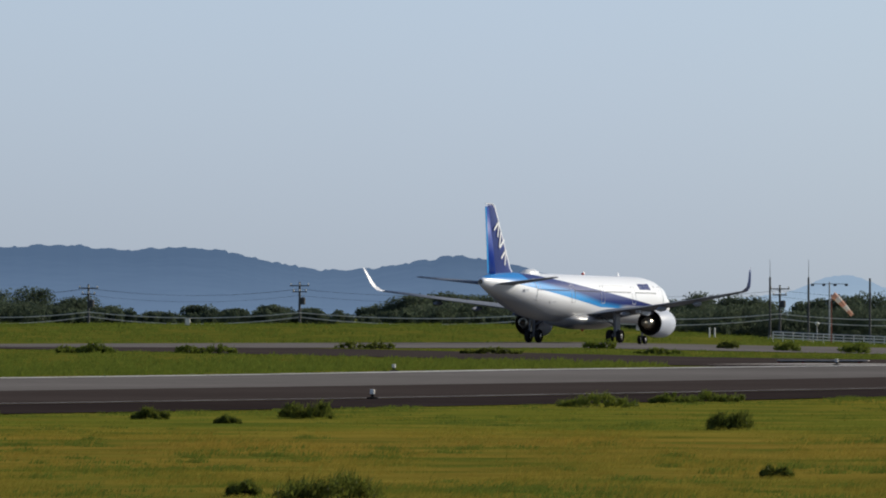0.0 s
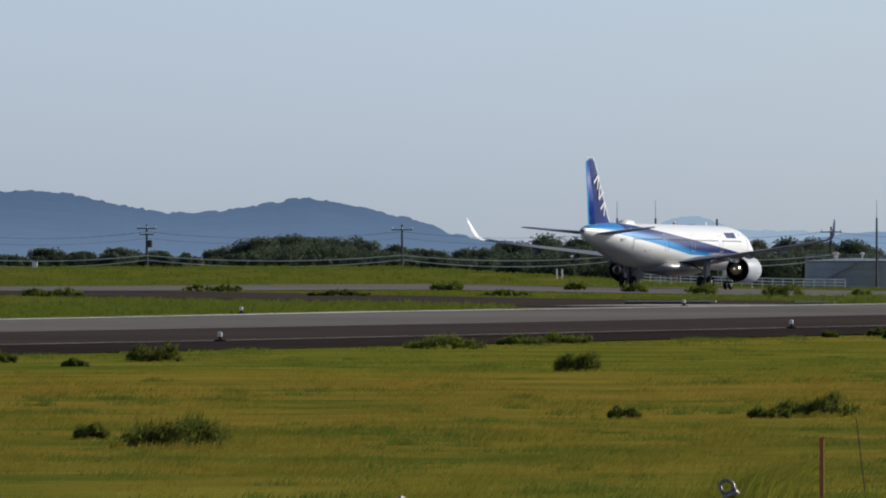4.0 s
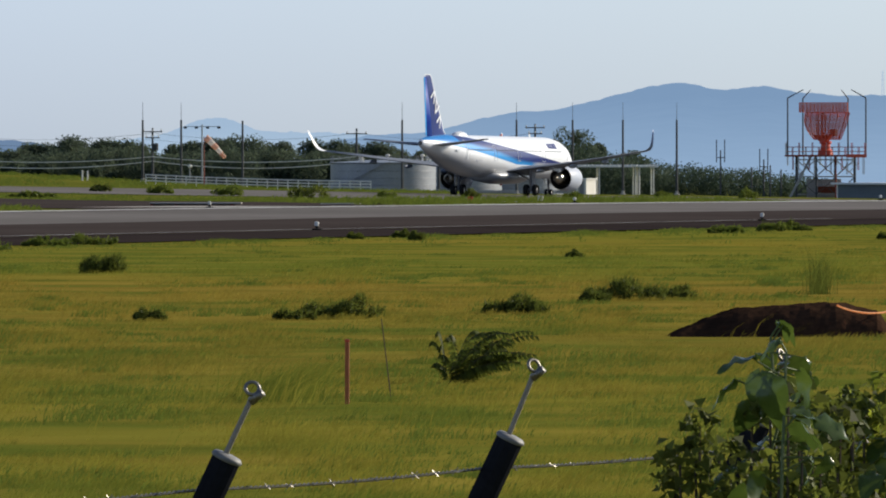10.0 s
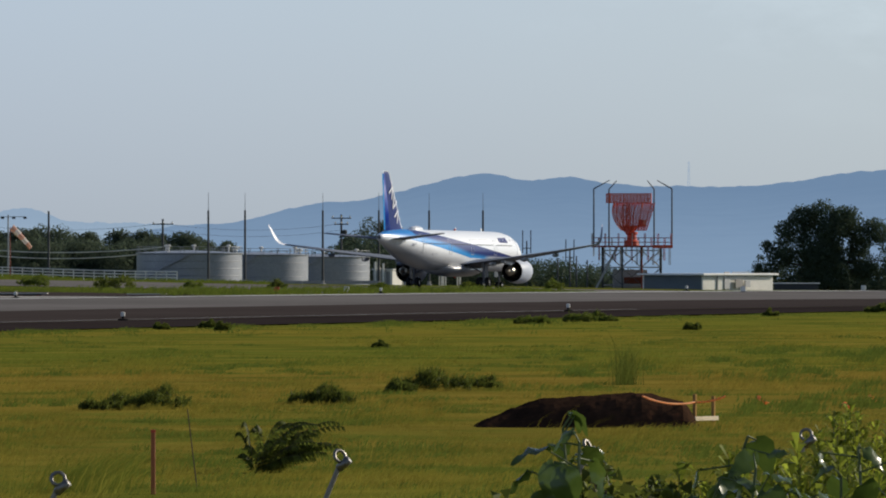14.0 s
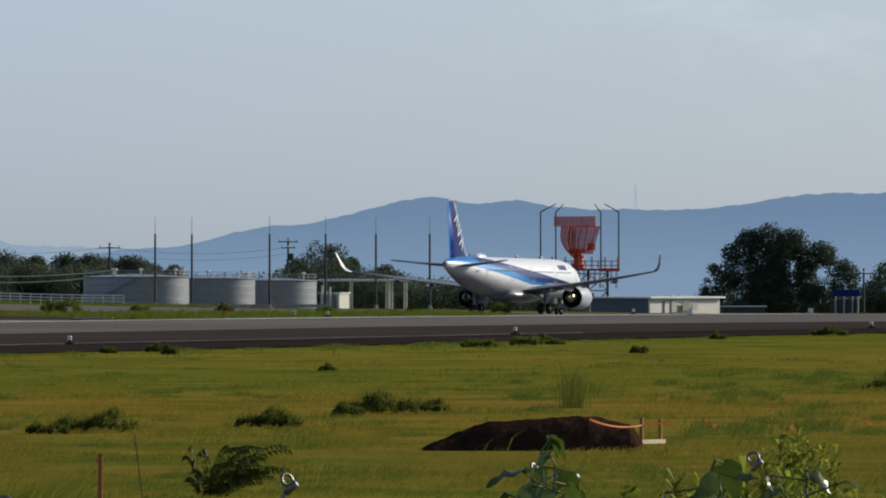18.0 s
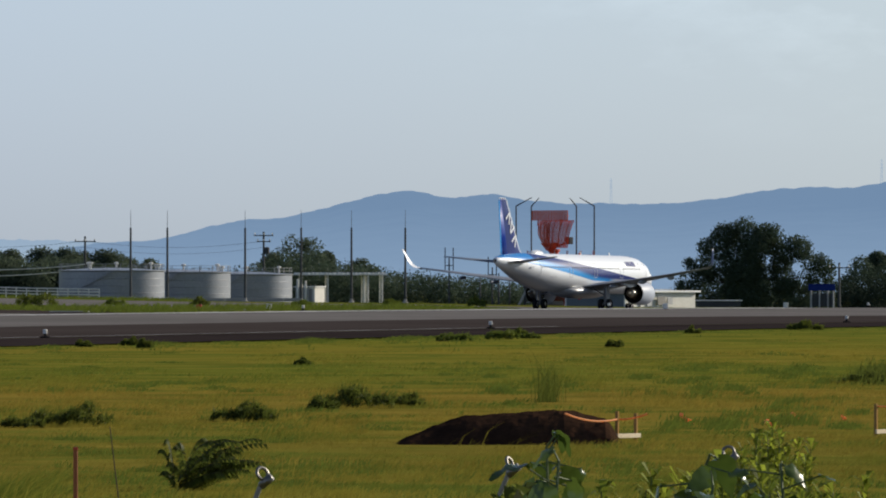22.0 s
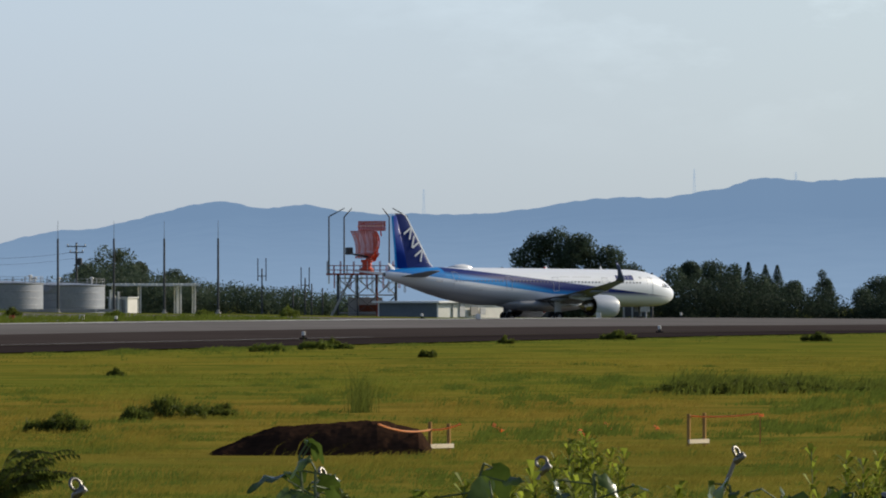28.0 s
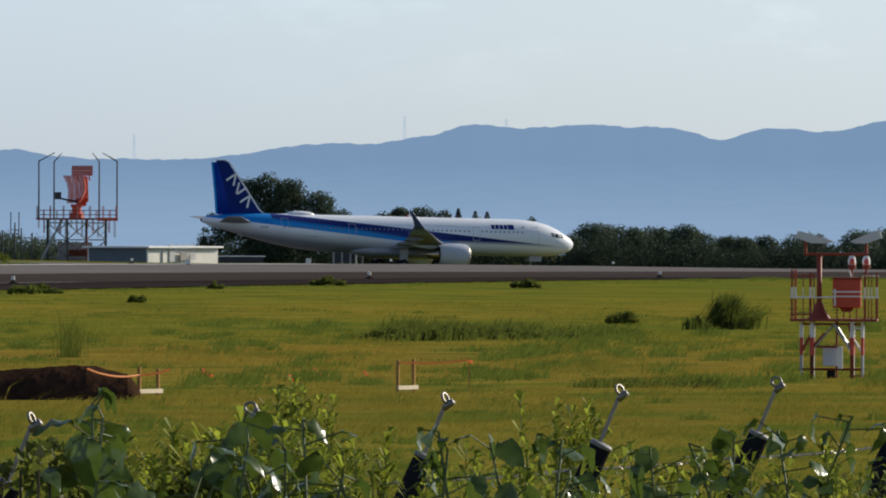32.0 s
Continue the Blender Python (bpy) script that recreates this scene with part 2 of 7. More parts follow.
GLASS = material("dark_glass", [(0.01, 0.012, 0.016), (0.02, 0.022, 0.03)], 0.08, scale=1.0, bump=0.0)
PANE = material("cabin_window", [(0.13, 0.15, 0.19), (0.19, 0.21, 0.25)], 0.3, scale=1.0, bump=0.0)
NACELLE = material("nacelle_white", [(0.40, 0.44, 0.52), (0.48, 0.52, 0.59)], 0.45, scale=0.7, bump=0.0)
STEEL = material("bright_steel", [(0.30, 0.265, 0.21), (0.46, 0.41, 0.33)], 0.28, 1.0, scale=3.0, bump=0.02)
EXHAUST = material("exhaust_metal", [(0.02, 0.018, 0.017), (0.04, 0.036, 0.032)], 0.6, 0.0, scale=3.0, bump=0.02)
SAPPHIRE = material("livery_sapphire", [(0.003, 0.028, 0.24), (0.005, 0.04, 0.30)], 0.4, scale=0.4, bump=0.0)
for paint in (NAVY, AZURE, SAPPHIRE, WING, NACELLE):
    paint.node_tree.nodes["Principled BSDF"].inputs["Specular IOR Level"].default_value = 0.12
RUBBER = material("tyre_rubber", [(0.012, 0.012, 0.012), (0.025, 0.025, 0.025)], 0.85, scale=4.0)
STRUT = material("gear_strut", [(0.10, 0.10, 0.105), (0.18, 0.18, 0.185)], 0.4, 0.5, scale=3.0)
TANKPAINT = material("tank_paint", [(0.19, 0.20, 0.225), (0.25, 0.26, 0.28), (0.32, 0.33, 0.345)], 0.42, 0.4, scale=0.35, fine=10, bump=0.05)
GALV = material("galvanised_steel", [(0.24, 0.24, 0.24), (0.38, 0.38, 0.375)], 0.5, 0.5, scale=4.0, bump=0.05)
DARKPOLE = material("dark_pole", [(0.028, 0.032, 0.036), (0.055, 0.06, 0.064)], 0.7, scale=1.0)
BOLT = material("weathered_bolt_steel", [(0.16, 0.15, 0.135), (0.28, 0.26, 0.23)], 0.48, 1.0, scale=30.0, bump=0.02)
RODSTEEL = material("dull_steel", [(0.20, 0.175, 0.13), (0.32, 0.28, 0.22)], 0.6, 0.2, scale=20.0, bump=0.02)
ORANGE = material("aviation_red", [(0.42, 0.040, 0.012), (0.56, 0.065, 0.017)], 0.5, scale=0.8, fine=6, bump=0.03)
RUSTRED = material("aviation_red_worn", [(0.17, 0.022, 0.009), (0.29, 0.040, 0.013)], 0.6, scale=2.0, fine=6, bump=0.03)
OXIDE = material("oxide_paint", [(0.10, 0.03, 0.018), (0.17, 0.05, 0.028)], 0.8, scale=1.5, fine=6, bump=0.03)
WHITEWASH = material("white_wall", [(0.62, 0.60, 0.55), (0.80, 0.78, 0.72)], 0.8, scale=0.5, fine=8)
ROOFWHITE = material("white_roof", [(0.68, 0.68, 0.66), (0.8, 0.8, 0.78)], 0.6, scale=0.6)
SOIL = material("dark_soil", [(0.018, 0.011, 0.008), (0.035, 0.020, 0.013), (0.075, 0.038, 0.022)], 0.98, scale=1.2, fine=7, bump=0.9)
WOOD = material("stake_wood", [(0.28, 0.165, 0.06), (0.40, 0.25, 0.095)], 0.8, scale=3.0, fine=5)
PALEWOOD = material("pale_board", [(0.60, 0.50, 0.36), (0.70, 0.61, 0.46)], 0.8, scale=3.0)
CULVERTBROWN = material("brown_concrete", [(0.15, 0.10, 0.065), (0.24, 0.165, 0.11)], 0.9, scale=1.5, fine=6)
TAPE = leafy("orange_tape", [(0.85, 0.36, 0.13), (0.9, 0.48, 0.23)], 3.0, 0.5, vary=0.1)
RUST = material("rusted_post", [(0.28, 0.075, 0.025), (0.44, 0.14, 0.05)], 0.75, scale=4.0)
POSTCOAT = material("post_coating", [(0.010, 0.011, 0.014), (0.020, 0.021, 0.026)], 0.82, scale=8.0, bump=0.05)
CAPGREY = material("post_cap_grey", [(0.13, 0.128, 0.125), (0.20, 0.197, 0.19)], 0.6, scale=6.0)
CLOTHWHITE = leafy("sock_white", [(0.75, 0.72, 0.68), (0.88, 0.85, 0.8)], 2.0, 0.4, vary=0.05)
CLOTHORANGE = leafy("sock_orange", [(0.66, 0.38, 0.28), (0.76, 0.48, 0.36)], 2.0, 0.4, vary=0.05)


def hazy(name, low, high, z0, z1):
    """A distant slope with the haze before it put in as glow, more of it towards its foot."""
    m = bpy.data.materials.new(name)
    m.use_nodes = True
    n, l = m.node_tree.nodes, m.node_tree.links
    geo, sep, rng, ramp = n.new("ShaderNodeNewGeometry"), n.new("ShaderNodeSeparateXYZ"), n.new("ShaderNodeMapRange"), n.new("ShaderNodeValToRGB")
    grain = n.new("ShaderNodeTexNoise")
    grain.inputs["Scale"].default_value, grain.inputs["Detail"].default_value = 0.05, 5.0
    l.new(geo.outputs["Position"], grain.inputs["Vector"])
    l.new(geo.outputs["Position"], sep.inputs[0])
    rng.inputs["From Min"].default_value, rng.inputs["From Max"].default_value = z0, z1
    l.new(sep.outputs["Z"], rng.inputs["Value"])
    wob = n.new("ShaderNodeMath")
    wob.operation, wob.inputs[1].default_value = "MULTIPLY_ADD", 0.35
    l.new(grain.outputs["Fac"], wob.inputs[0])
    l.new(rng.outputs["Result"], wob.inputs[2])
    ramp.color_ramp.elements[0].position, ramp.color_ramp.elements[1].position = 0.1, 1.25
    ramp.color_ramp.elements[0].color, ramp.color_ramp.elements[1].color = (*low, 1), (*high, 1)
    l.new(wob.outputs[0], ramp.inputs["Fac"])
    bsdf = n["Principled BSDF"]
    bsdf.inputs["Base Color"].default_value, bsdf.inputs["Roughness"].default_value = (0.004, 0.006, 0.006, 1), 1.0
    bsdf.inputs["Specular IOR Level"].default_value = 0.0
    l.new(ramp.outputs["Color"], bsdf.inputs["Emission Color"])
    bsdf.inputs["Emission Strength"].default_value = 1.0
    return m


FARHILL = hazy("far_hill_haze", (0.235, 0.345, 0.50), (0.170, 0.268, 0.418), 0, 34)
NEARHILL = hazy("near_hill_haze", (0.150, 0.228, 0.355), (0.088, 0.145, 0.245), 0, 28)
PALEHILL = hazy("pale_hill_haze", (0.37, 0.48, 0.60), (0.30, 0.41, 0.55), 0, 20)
HOODGREY = material("pale_grey_enamel", [(0.52, 0.53, 0.54), (0.64, 0.65, 0.65)], 0.5, scale=3.0, bump=0.02)
LAMPGLASS = material("lamp_glass", [(0.75, 0.7, 0.68), (0.85, 0.82, 0.8)], 0.15, scale=2.0, bump=0.0)
REDGLASS = material("red_glass", [(0.6, 0.06, 0.03), (0.7, 0.09, 0.05)], 0.15, scale=2.0, bump=0.0)
BLACKCAP = material("black_plastic", [(0.012, 0.012, 0.012), (0.026, 0.026, 0.025)], 0.8, scale=5.0)


# ---- building helpers ----
def mesh_of(name, bm, mat, smooth=False):
    me = bpy.data.meshes.new(name)
    bm.to_mesh(me)
    bm.free()
    for m in (mat if isinstance(mat, (list, tuple)) else [mat]):
        me.materials.append(m)
    if smooth:
        me.polygons.foreach_set("use_smooth", [True] * len(me.polygons))
    return me


def part(name, bm, mat, parent, label="", smooth=False):
    ob = new(name, bm if isinstance(bm, bpy.types.Mesh) else mesh_of(name, bm, mat, smooth))
    ob.parent = parent
    if label:
        tagged(ob, label)
    return ob


def sheet(name, verts, faces, mat, smooth=False):
    """A mesh from arrays of corners and faces."""
    me = bpy.data.meshes.new(name)
    me.from_pydata([tuple(v) for v in np.asarray(verts, float).tolist()], [], [tuple(int(i) for i in f) for f in faces])
    me.materials.append(mat)
    if smooth:
        me.polygons.foreach_set("use_smooth", [True] * len(me.polygons))
    me.update()
    return me


def thing(name, x, y, z, turn=0.0, label="", category="", group="", kind=""):
    ob = new(name)
    ob.matrix_basis = pose(x, y, z, 0, 0, turn)
    return tagged(ob, label, category, group, kind)


def box(bm, cx, cy, cz, sx, sy, sz, turn=None, bevel=0.0):
    m = Matrix.Translation((cx, cy, cz)) @ (turn or Matrix()) @ Matrix.Diagonal((sx, sy, sz, 1))
    made = bmesh.ops.create_cube(bm, size=1.0, matrix=m)
    if bevel:
        edges = list({e for v in made["verts"] for e in v.link_edges})
        bmesh.ops.bevel(bm, geom=edges, offset=bevel, segments=1, affect="EDGES")
    return bm


def rod(bm, a, b, r0, r1=None, sides=8):
    """A straight bar from a to b."""
    a, b = Vector(a), Vector(b)
    m = Matrix.Translation((a + b) / 2) @ (b - a).to_track_quat("Z", "Y").to_matrix().to_4x4()
    bmesh.ops.create_cone(bm, cap_ends=True, segments=sides, radius1=r0, radius2=r0 if r1 is None else r1, depth=(b - a).length, matrix=m)
    return bm


def lathe(bm, profile, sides=24, m=None):
    """Turns a profile of (radius, height) about z."""
    m = m or Matrix()
    rings = []
    for r, z in profile:
        rings.append([bm.verts.new(m @ Vector((r * math.cos(2 * math.pi * k / sides), r * math.sin(2 * math.pi * k / sides), z))) for k in range(sides)])
    for a, b in zip(rings, rings[1:]):
        for k in range(sides):
            bm.faces.new((a[k], a[(k + 1) % sides], b[(k + 1) % sides], b[k]))
    return bm


def loft(bm, rings, caps=True):
    made = [[bm.verts.new(p) for p in ring] for ring in rings]
    n = len(made[0])
    for a, b in zip(made, made[1:]):
        for k in range(n):
            bm.faces.new((a[k], a[(k + 1) % n], b[(k + 1) % n], b[k]))
    if caps:
        bm.faces.new(made[0][::-1])
        bm.faces.new(made[-1])
    bmesh.ops.recalc_face_normals(bm, faces=bm.faces)
    return bm


def strand(bm, pts, r, sides=5):
    """A cable through the points."""
    rings = []
    for i, p in enumerate(pts):
        d = (Vector(pts[min(i + 1, len(pts) - 1)]) - Vector(pts[max(i - 1, 0)])).normalized()
        a = d.orthogonal().normalized() if abs(d.z) > 0.9 else d.cross(Vector((0, 0, 1))).normalized()
        b = d.cross(a)
        rings.append([Vector(p) + (a * math.cos(2 * math.pi * k / sides) + b * math.sin(2 * math.pi * k / sides)) * r for k in range(sides)])
    return loft(bm, rings)


def B():
    return bmesh.new()


def step(a, b, t):
    t = min(1.0, max(0.0, (t - a) / (b - a)))
    return t * t * (3 - 2 * t)


# ---- the lie of the land ----
AXIS = radians(18.02)                                # bearing of the runway
U, N = Vector((math.sin(AXIS), math.cos(AXIS))), Vector((-math.cos(AXIS), math.sin(AXIS)))
ROW = Vector((-13.16, 455.7))                        # one lamp of the near edge row


def along(x, y):
    p = Vector((x, y)) - ROW
    return p.dot(U), p.dot(N)


def spot(w, v):
    p = ROW + U * w + N * v
    return p.x, p.y


FALL = ((-180, 0.55), (-3.53, 0.57), (-1.72, -0.2), (-0.75, -0.75), (0.32, -1.20), (0.7, -1.52), (1.0, -1.67), (1.34, -1.87), (1.74, -2.04), (2.1, -2.16), (2.5, -2.25), (3.3, -2.60), (5.0, -3.0), (181, -3.2))


# heights of the runway's two edges along its length, fitted to the view
NEAR_EDGE = ((-900, 0.0), (-60, 0.0), (0, 0.09), (60, 0.16), (110, 0.175), (150, 0.11), (180, 0.0), (240, -0.25), (320, -0.55), (1600, -0.8))
FAR_EDGE = ((-900, 0.15), (0, 0.2), (37, 0.25), (71, 0.36), (110, 0.41), (147, 0.435), (189, 0.435), (225, 0.40), (260, 0.34), (303, 0.21), (359, -0.10), (411, -0.45), (500, -0.9), (1600, -1.2))


def between(knots, w):
    for (w0, z0), (w1, z1) in zip(knots, knots[1:]):
        if w <= w1:
            return z0 + (z1 - z0) * (w - w0) / (w1 - w0)
    return knots[-1][1]


def ground_z(x, y):
    """The runway lies on a low swell; beyond it the land falls to the right and rises in a bank to the left. Shaped to
    fit the camera's view.
    """
    w, v = along(x, y)
    if v < -60:
        return 0.0
    low = between(NEAR_EDGE, w)
    lane = low + (between(FAR_EDGE, w) - low) * min(1.0, max(0.0, v / 48.5)) if v > -12 else low * step(-60, -12, v)
    if v < 49:
        return lane
    b = math.degrees(math.atan2(x, y))
    for (b0, z0), (b1, z1) in zip(FALL, FALL[1:]):
        if b0 <= b <= b1:
            far = z0 + (z1 - z0) * (b - b0) / (b1 - b0)
            break
    left = min(1.0, max(0.0, (-b - 1.7) / 2.0))
    far += step(222, 330, v) * (1.1 * left - 0.85 * (1 - left))
    far -= 5.0 * (1 - left) * step(1430, 1800, math.hypot(x, y))
    k = step(58 - 9 * step(0.2, 0.9, b), 190 - 60 * step(0.2, 0.9, b), v)
    return lane * (1 - k) + far * k - 0.5 * step(0.9, 1.6, b) * step(49.2, 58, v) * (1 - k)


def at(bearing, distance, lift=0.0):
    a = radians(bearing)
    x, y = distance * math.sin(a), distance * math.cos(a)
    return x, y, ground_z(x, y) + lift


def ribbon(name, rows, mat, lift):
    """Pavement laid over the land: rows of points across, each (along, across)."""
    verts, faces, n = [], [], len(rows[0])
    for row in rows:
        for w, v in row:
            x, y = spot(w, v)
            verts.append((x, y, ground_z(x, y) + lift))
    for i in range(len(rows) - 1):
        for j in range(n - 1):
            a = i * n + j
            faces.append((a, a + n, a + n + 1, a + 1))
    return sheet(name, verts, faces, mat, True)


# ---- ground, runway and taxiways ----
verts, faces = [], []
bearings = [-180, -150, -120, -90, -60, -40, -28, -20, -15, -11] + [-9 + 0.25 * i for i in range(73)] + [11, 15, 20, 28, 40, 60, 90, 120, 150]
ranges = [2, 8, 15, 25] + [25 * 1.035 ** i for i in range(1, 78)] + [365 * 1.012 ** i for i in range(80)] + [950 * 1.035 ** i for i in range(49)]
for d in ranges:
    for b in bearings:
        x, y, z = at(b, d)
        w, v = along(x, y)
        under = 0.2 * step(-12.6, -10.2, v) * (1 - step(46.5, 50, v)) + 0.15 * step(189, 193, v) * (1 - step(217, 221, v))
        verts.append((x, y, z - under))
nb = len(bearings)
for i in range(len(ranges) - 1):
    for j in range(nb):
        a, b = i * nb + j, i * nb + (j + 1) % nb
        faces.append((a, b, b + nb, a + nb))
faces.append(tuple(range(nb - 1, -1, -1)))
tagged(new("ground", sheet("ground", verts, faces, GRASS, True)), "rough airfield grass, yellow-green and uneven", "grass", kind="structure")

long_rows = list(range(-700, 1500, 12))
# one asphalt in two tones: each half's slant to the light is coloured in
tagged(new("runway", ribbon("runway", [[(w, v) for v in (21, 26, 31, 36, 42, 48.5)] for w in long_rows], ASPHALT, 0.03)), "grey asphalt runway, its paler far half", "runway", kind="structure")
tagged(new("runway", ribbon("runway_near_half", [[(w, v) for v in (0, 5, 10, 15, 21)] for w in long_rows], DARKLAY, 0.03)), "near half of the asphalt runway, toned darker for how light meets it", "runway", kind="structure")
tagged(new("road", ribbon("shoulder", [[(w, v) for v in (-11.8 - 2.4 * step(-30, -110, w), -8, -4, 0)] for w in long_rows], SHOULDER, 0.02)), "dark asphalt runway shoulder", "shoulder", kind="structure")
for v0, v1, w0, w1 in ((0.9, 1.3, -700, 80), (0.9, 1.3, 230, 262), (0.9, 1.3, 330, 360), (46.6, 47.3, -700, -62), (45.8, 47.4, 0, 280)):
    tagged(new("runway_line", ribbon("runway_line", [[(w, v0), (w, v1)] for w in range(w0, w1, 6)], PAINT if v0 < 40 else EDGEPAINT, 0.036 if v0 < 40 else 0.05)), "white painted runway side stripe", "runway marking", kind="structure")
tagged(new("taxiway", ribbon("taxiway", [[(w, v) for v in (190, 195, 200, 205, 210, 215, 220)] for w in range(-300, 1500, 20)], ASPHALT, 0.03)), "grey asphalt parallel taxiway", "taxiway", kind="structure")
exit_line = [(120, 48.6), (143, 58), (171, 74), (215, 104), (265, 138), (310, 172), (345, 190)]
tagged(new("taxiway", ribbon("exit_taxiway", [[(w - 16 + k * 8, v + 6 - k * 3 if v > 50 else v) for k in range(5)] for w, v in exit_line], DARKLAY, 0.034)), "dark asphalt exit taxiway", "taxiway", kind="structure")
tagged(new("taxiway", ribbon("junction", [[(w, 190 - 26 * step(300, 345, w) + 26 * k / 4 * step(300, 345, w)) for k in range(5)] for w in range(306, 640, 12)], ASPHALT, 0.04)), "grey asphalt junction of the taxiways", "taxiway", kind="structure")
tagged(new("taxiway", ribbon("exit_apron", [[(w, 49), (w, 53), (w, 57)] for w in range(122, 138, 3)], CONCRETE, 0.044)), "pale concrete slab at the runway exit", "taxiway", kind="structure")


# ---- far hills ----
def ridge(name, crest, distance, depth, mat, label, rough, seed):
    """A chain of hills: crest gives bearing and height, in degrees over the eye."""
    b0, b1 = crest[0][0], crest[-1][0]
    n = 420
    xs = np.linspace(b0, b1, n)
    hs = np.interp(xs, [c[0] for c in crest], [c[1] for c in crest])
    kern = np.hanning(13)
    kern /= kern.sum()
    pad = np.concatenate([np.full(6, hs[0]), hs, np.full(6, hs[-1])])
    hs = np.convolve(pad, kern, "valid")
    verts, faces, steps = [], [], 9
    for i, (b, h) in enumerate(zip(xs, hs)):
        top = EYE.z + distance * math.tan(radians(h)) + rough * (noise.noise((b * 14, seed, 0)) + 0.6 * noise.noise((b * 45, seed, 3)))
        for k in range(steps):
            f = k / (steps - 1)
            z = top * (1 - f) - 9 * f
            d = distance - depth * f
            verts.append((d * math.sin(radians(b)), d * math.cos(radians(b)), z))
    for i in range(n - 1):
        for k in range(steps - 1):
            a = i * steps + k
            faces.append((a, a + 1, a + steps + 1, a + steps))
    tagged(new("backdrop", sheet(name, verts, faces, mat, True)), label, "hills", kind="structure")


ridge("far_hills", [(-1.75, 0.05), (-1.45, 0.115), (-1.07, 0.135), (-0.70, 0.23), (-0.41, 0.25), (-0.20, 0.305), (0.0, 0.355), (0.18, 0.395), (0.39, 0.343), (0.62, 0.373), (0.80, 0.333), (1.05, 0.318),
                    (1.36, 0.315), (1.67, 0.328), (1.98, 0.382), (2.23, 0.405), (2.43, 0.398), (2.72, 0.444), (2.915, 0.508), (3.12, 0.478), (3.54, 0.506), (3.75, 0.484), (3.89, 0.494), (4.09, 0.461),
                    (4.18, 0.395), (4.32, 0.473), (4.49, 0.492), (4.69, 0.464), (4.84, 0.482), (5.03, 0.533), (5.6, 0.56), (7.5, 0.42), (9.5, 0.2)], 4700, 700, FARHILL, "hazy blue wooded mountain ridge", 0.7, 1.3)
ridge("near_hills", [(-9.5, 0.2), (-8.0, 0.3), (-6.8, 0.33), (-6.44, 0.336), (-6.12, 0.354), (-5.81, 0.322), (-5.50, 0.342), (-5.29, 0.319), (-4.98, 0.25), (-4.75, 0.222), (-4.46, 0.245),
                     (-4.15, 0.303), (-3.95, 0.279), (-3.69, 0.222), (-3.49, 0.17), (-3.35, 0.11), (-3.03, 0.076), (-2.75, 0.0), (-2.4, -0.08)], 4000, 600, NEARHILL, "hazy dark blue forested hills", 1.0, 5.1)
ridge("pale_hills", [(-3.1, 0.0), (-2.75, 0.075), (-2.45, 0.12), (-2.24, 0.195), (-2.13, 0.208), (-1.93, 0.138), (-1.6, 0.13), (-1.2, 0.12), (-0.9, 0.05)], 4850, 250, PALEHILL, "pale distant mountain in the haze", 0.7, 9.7)


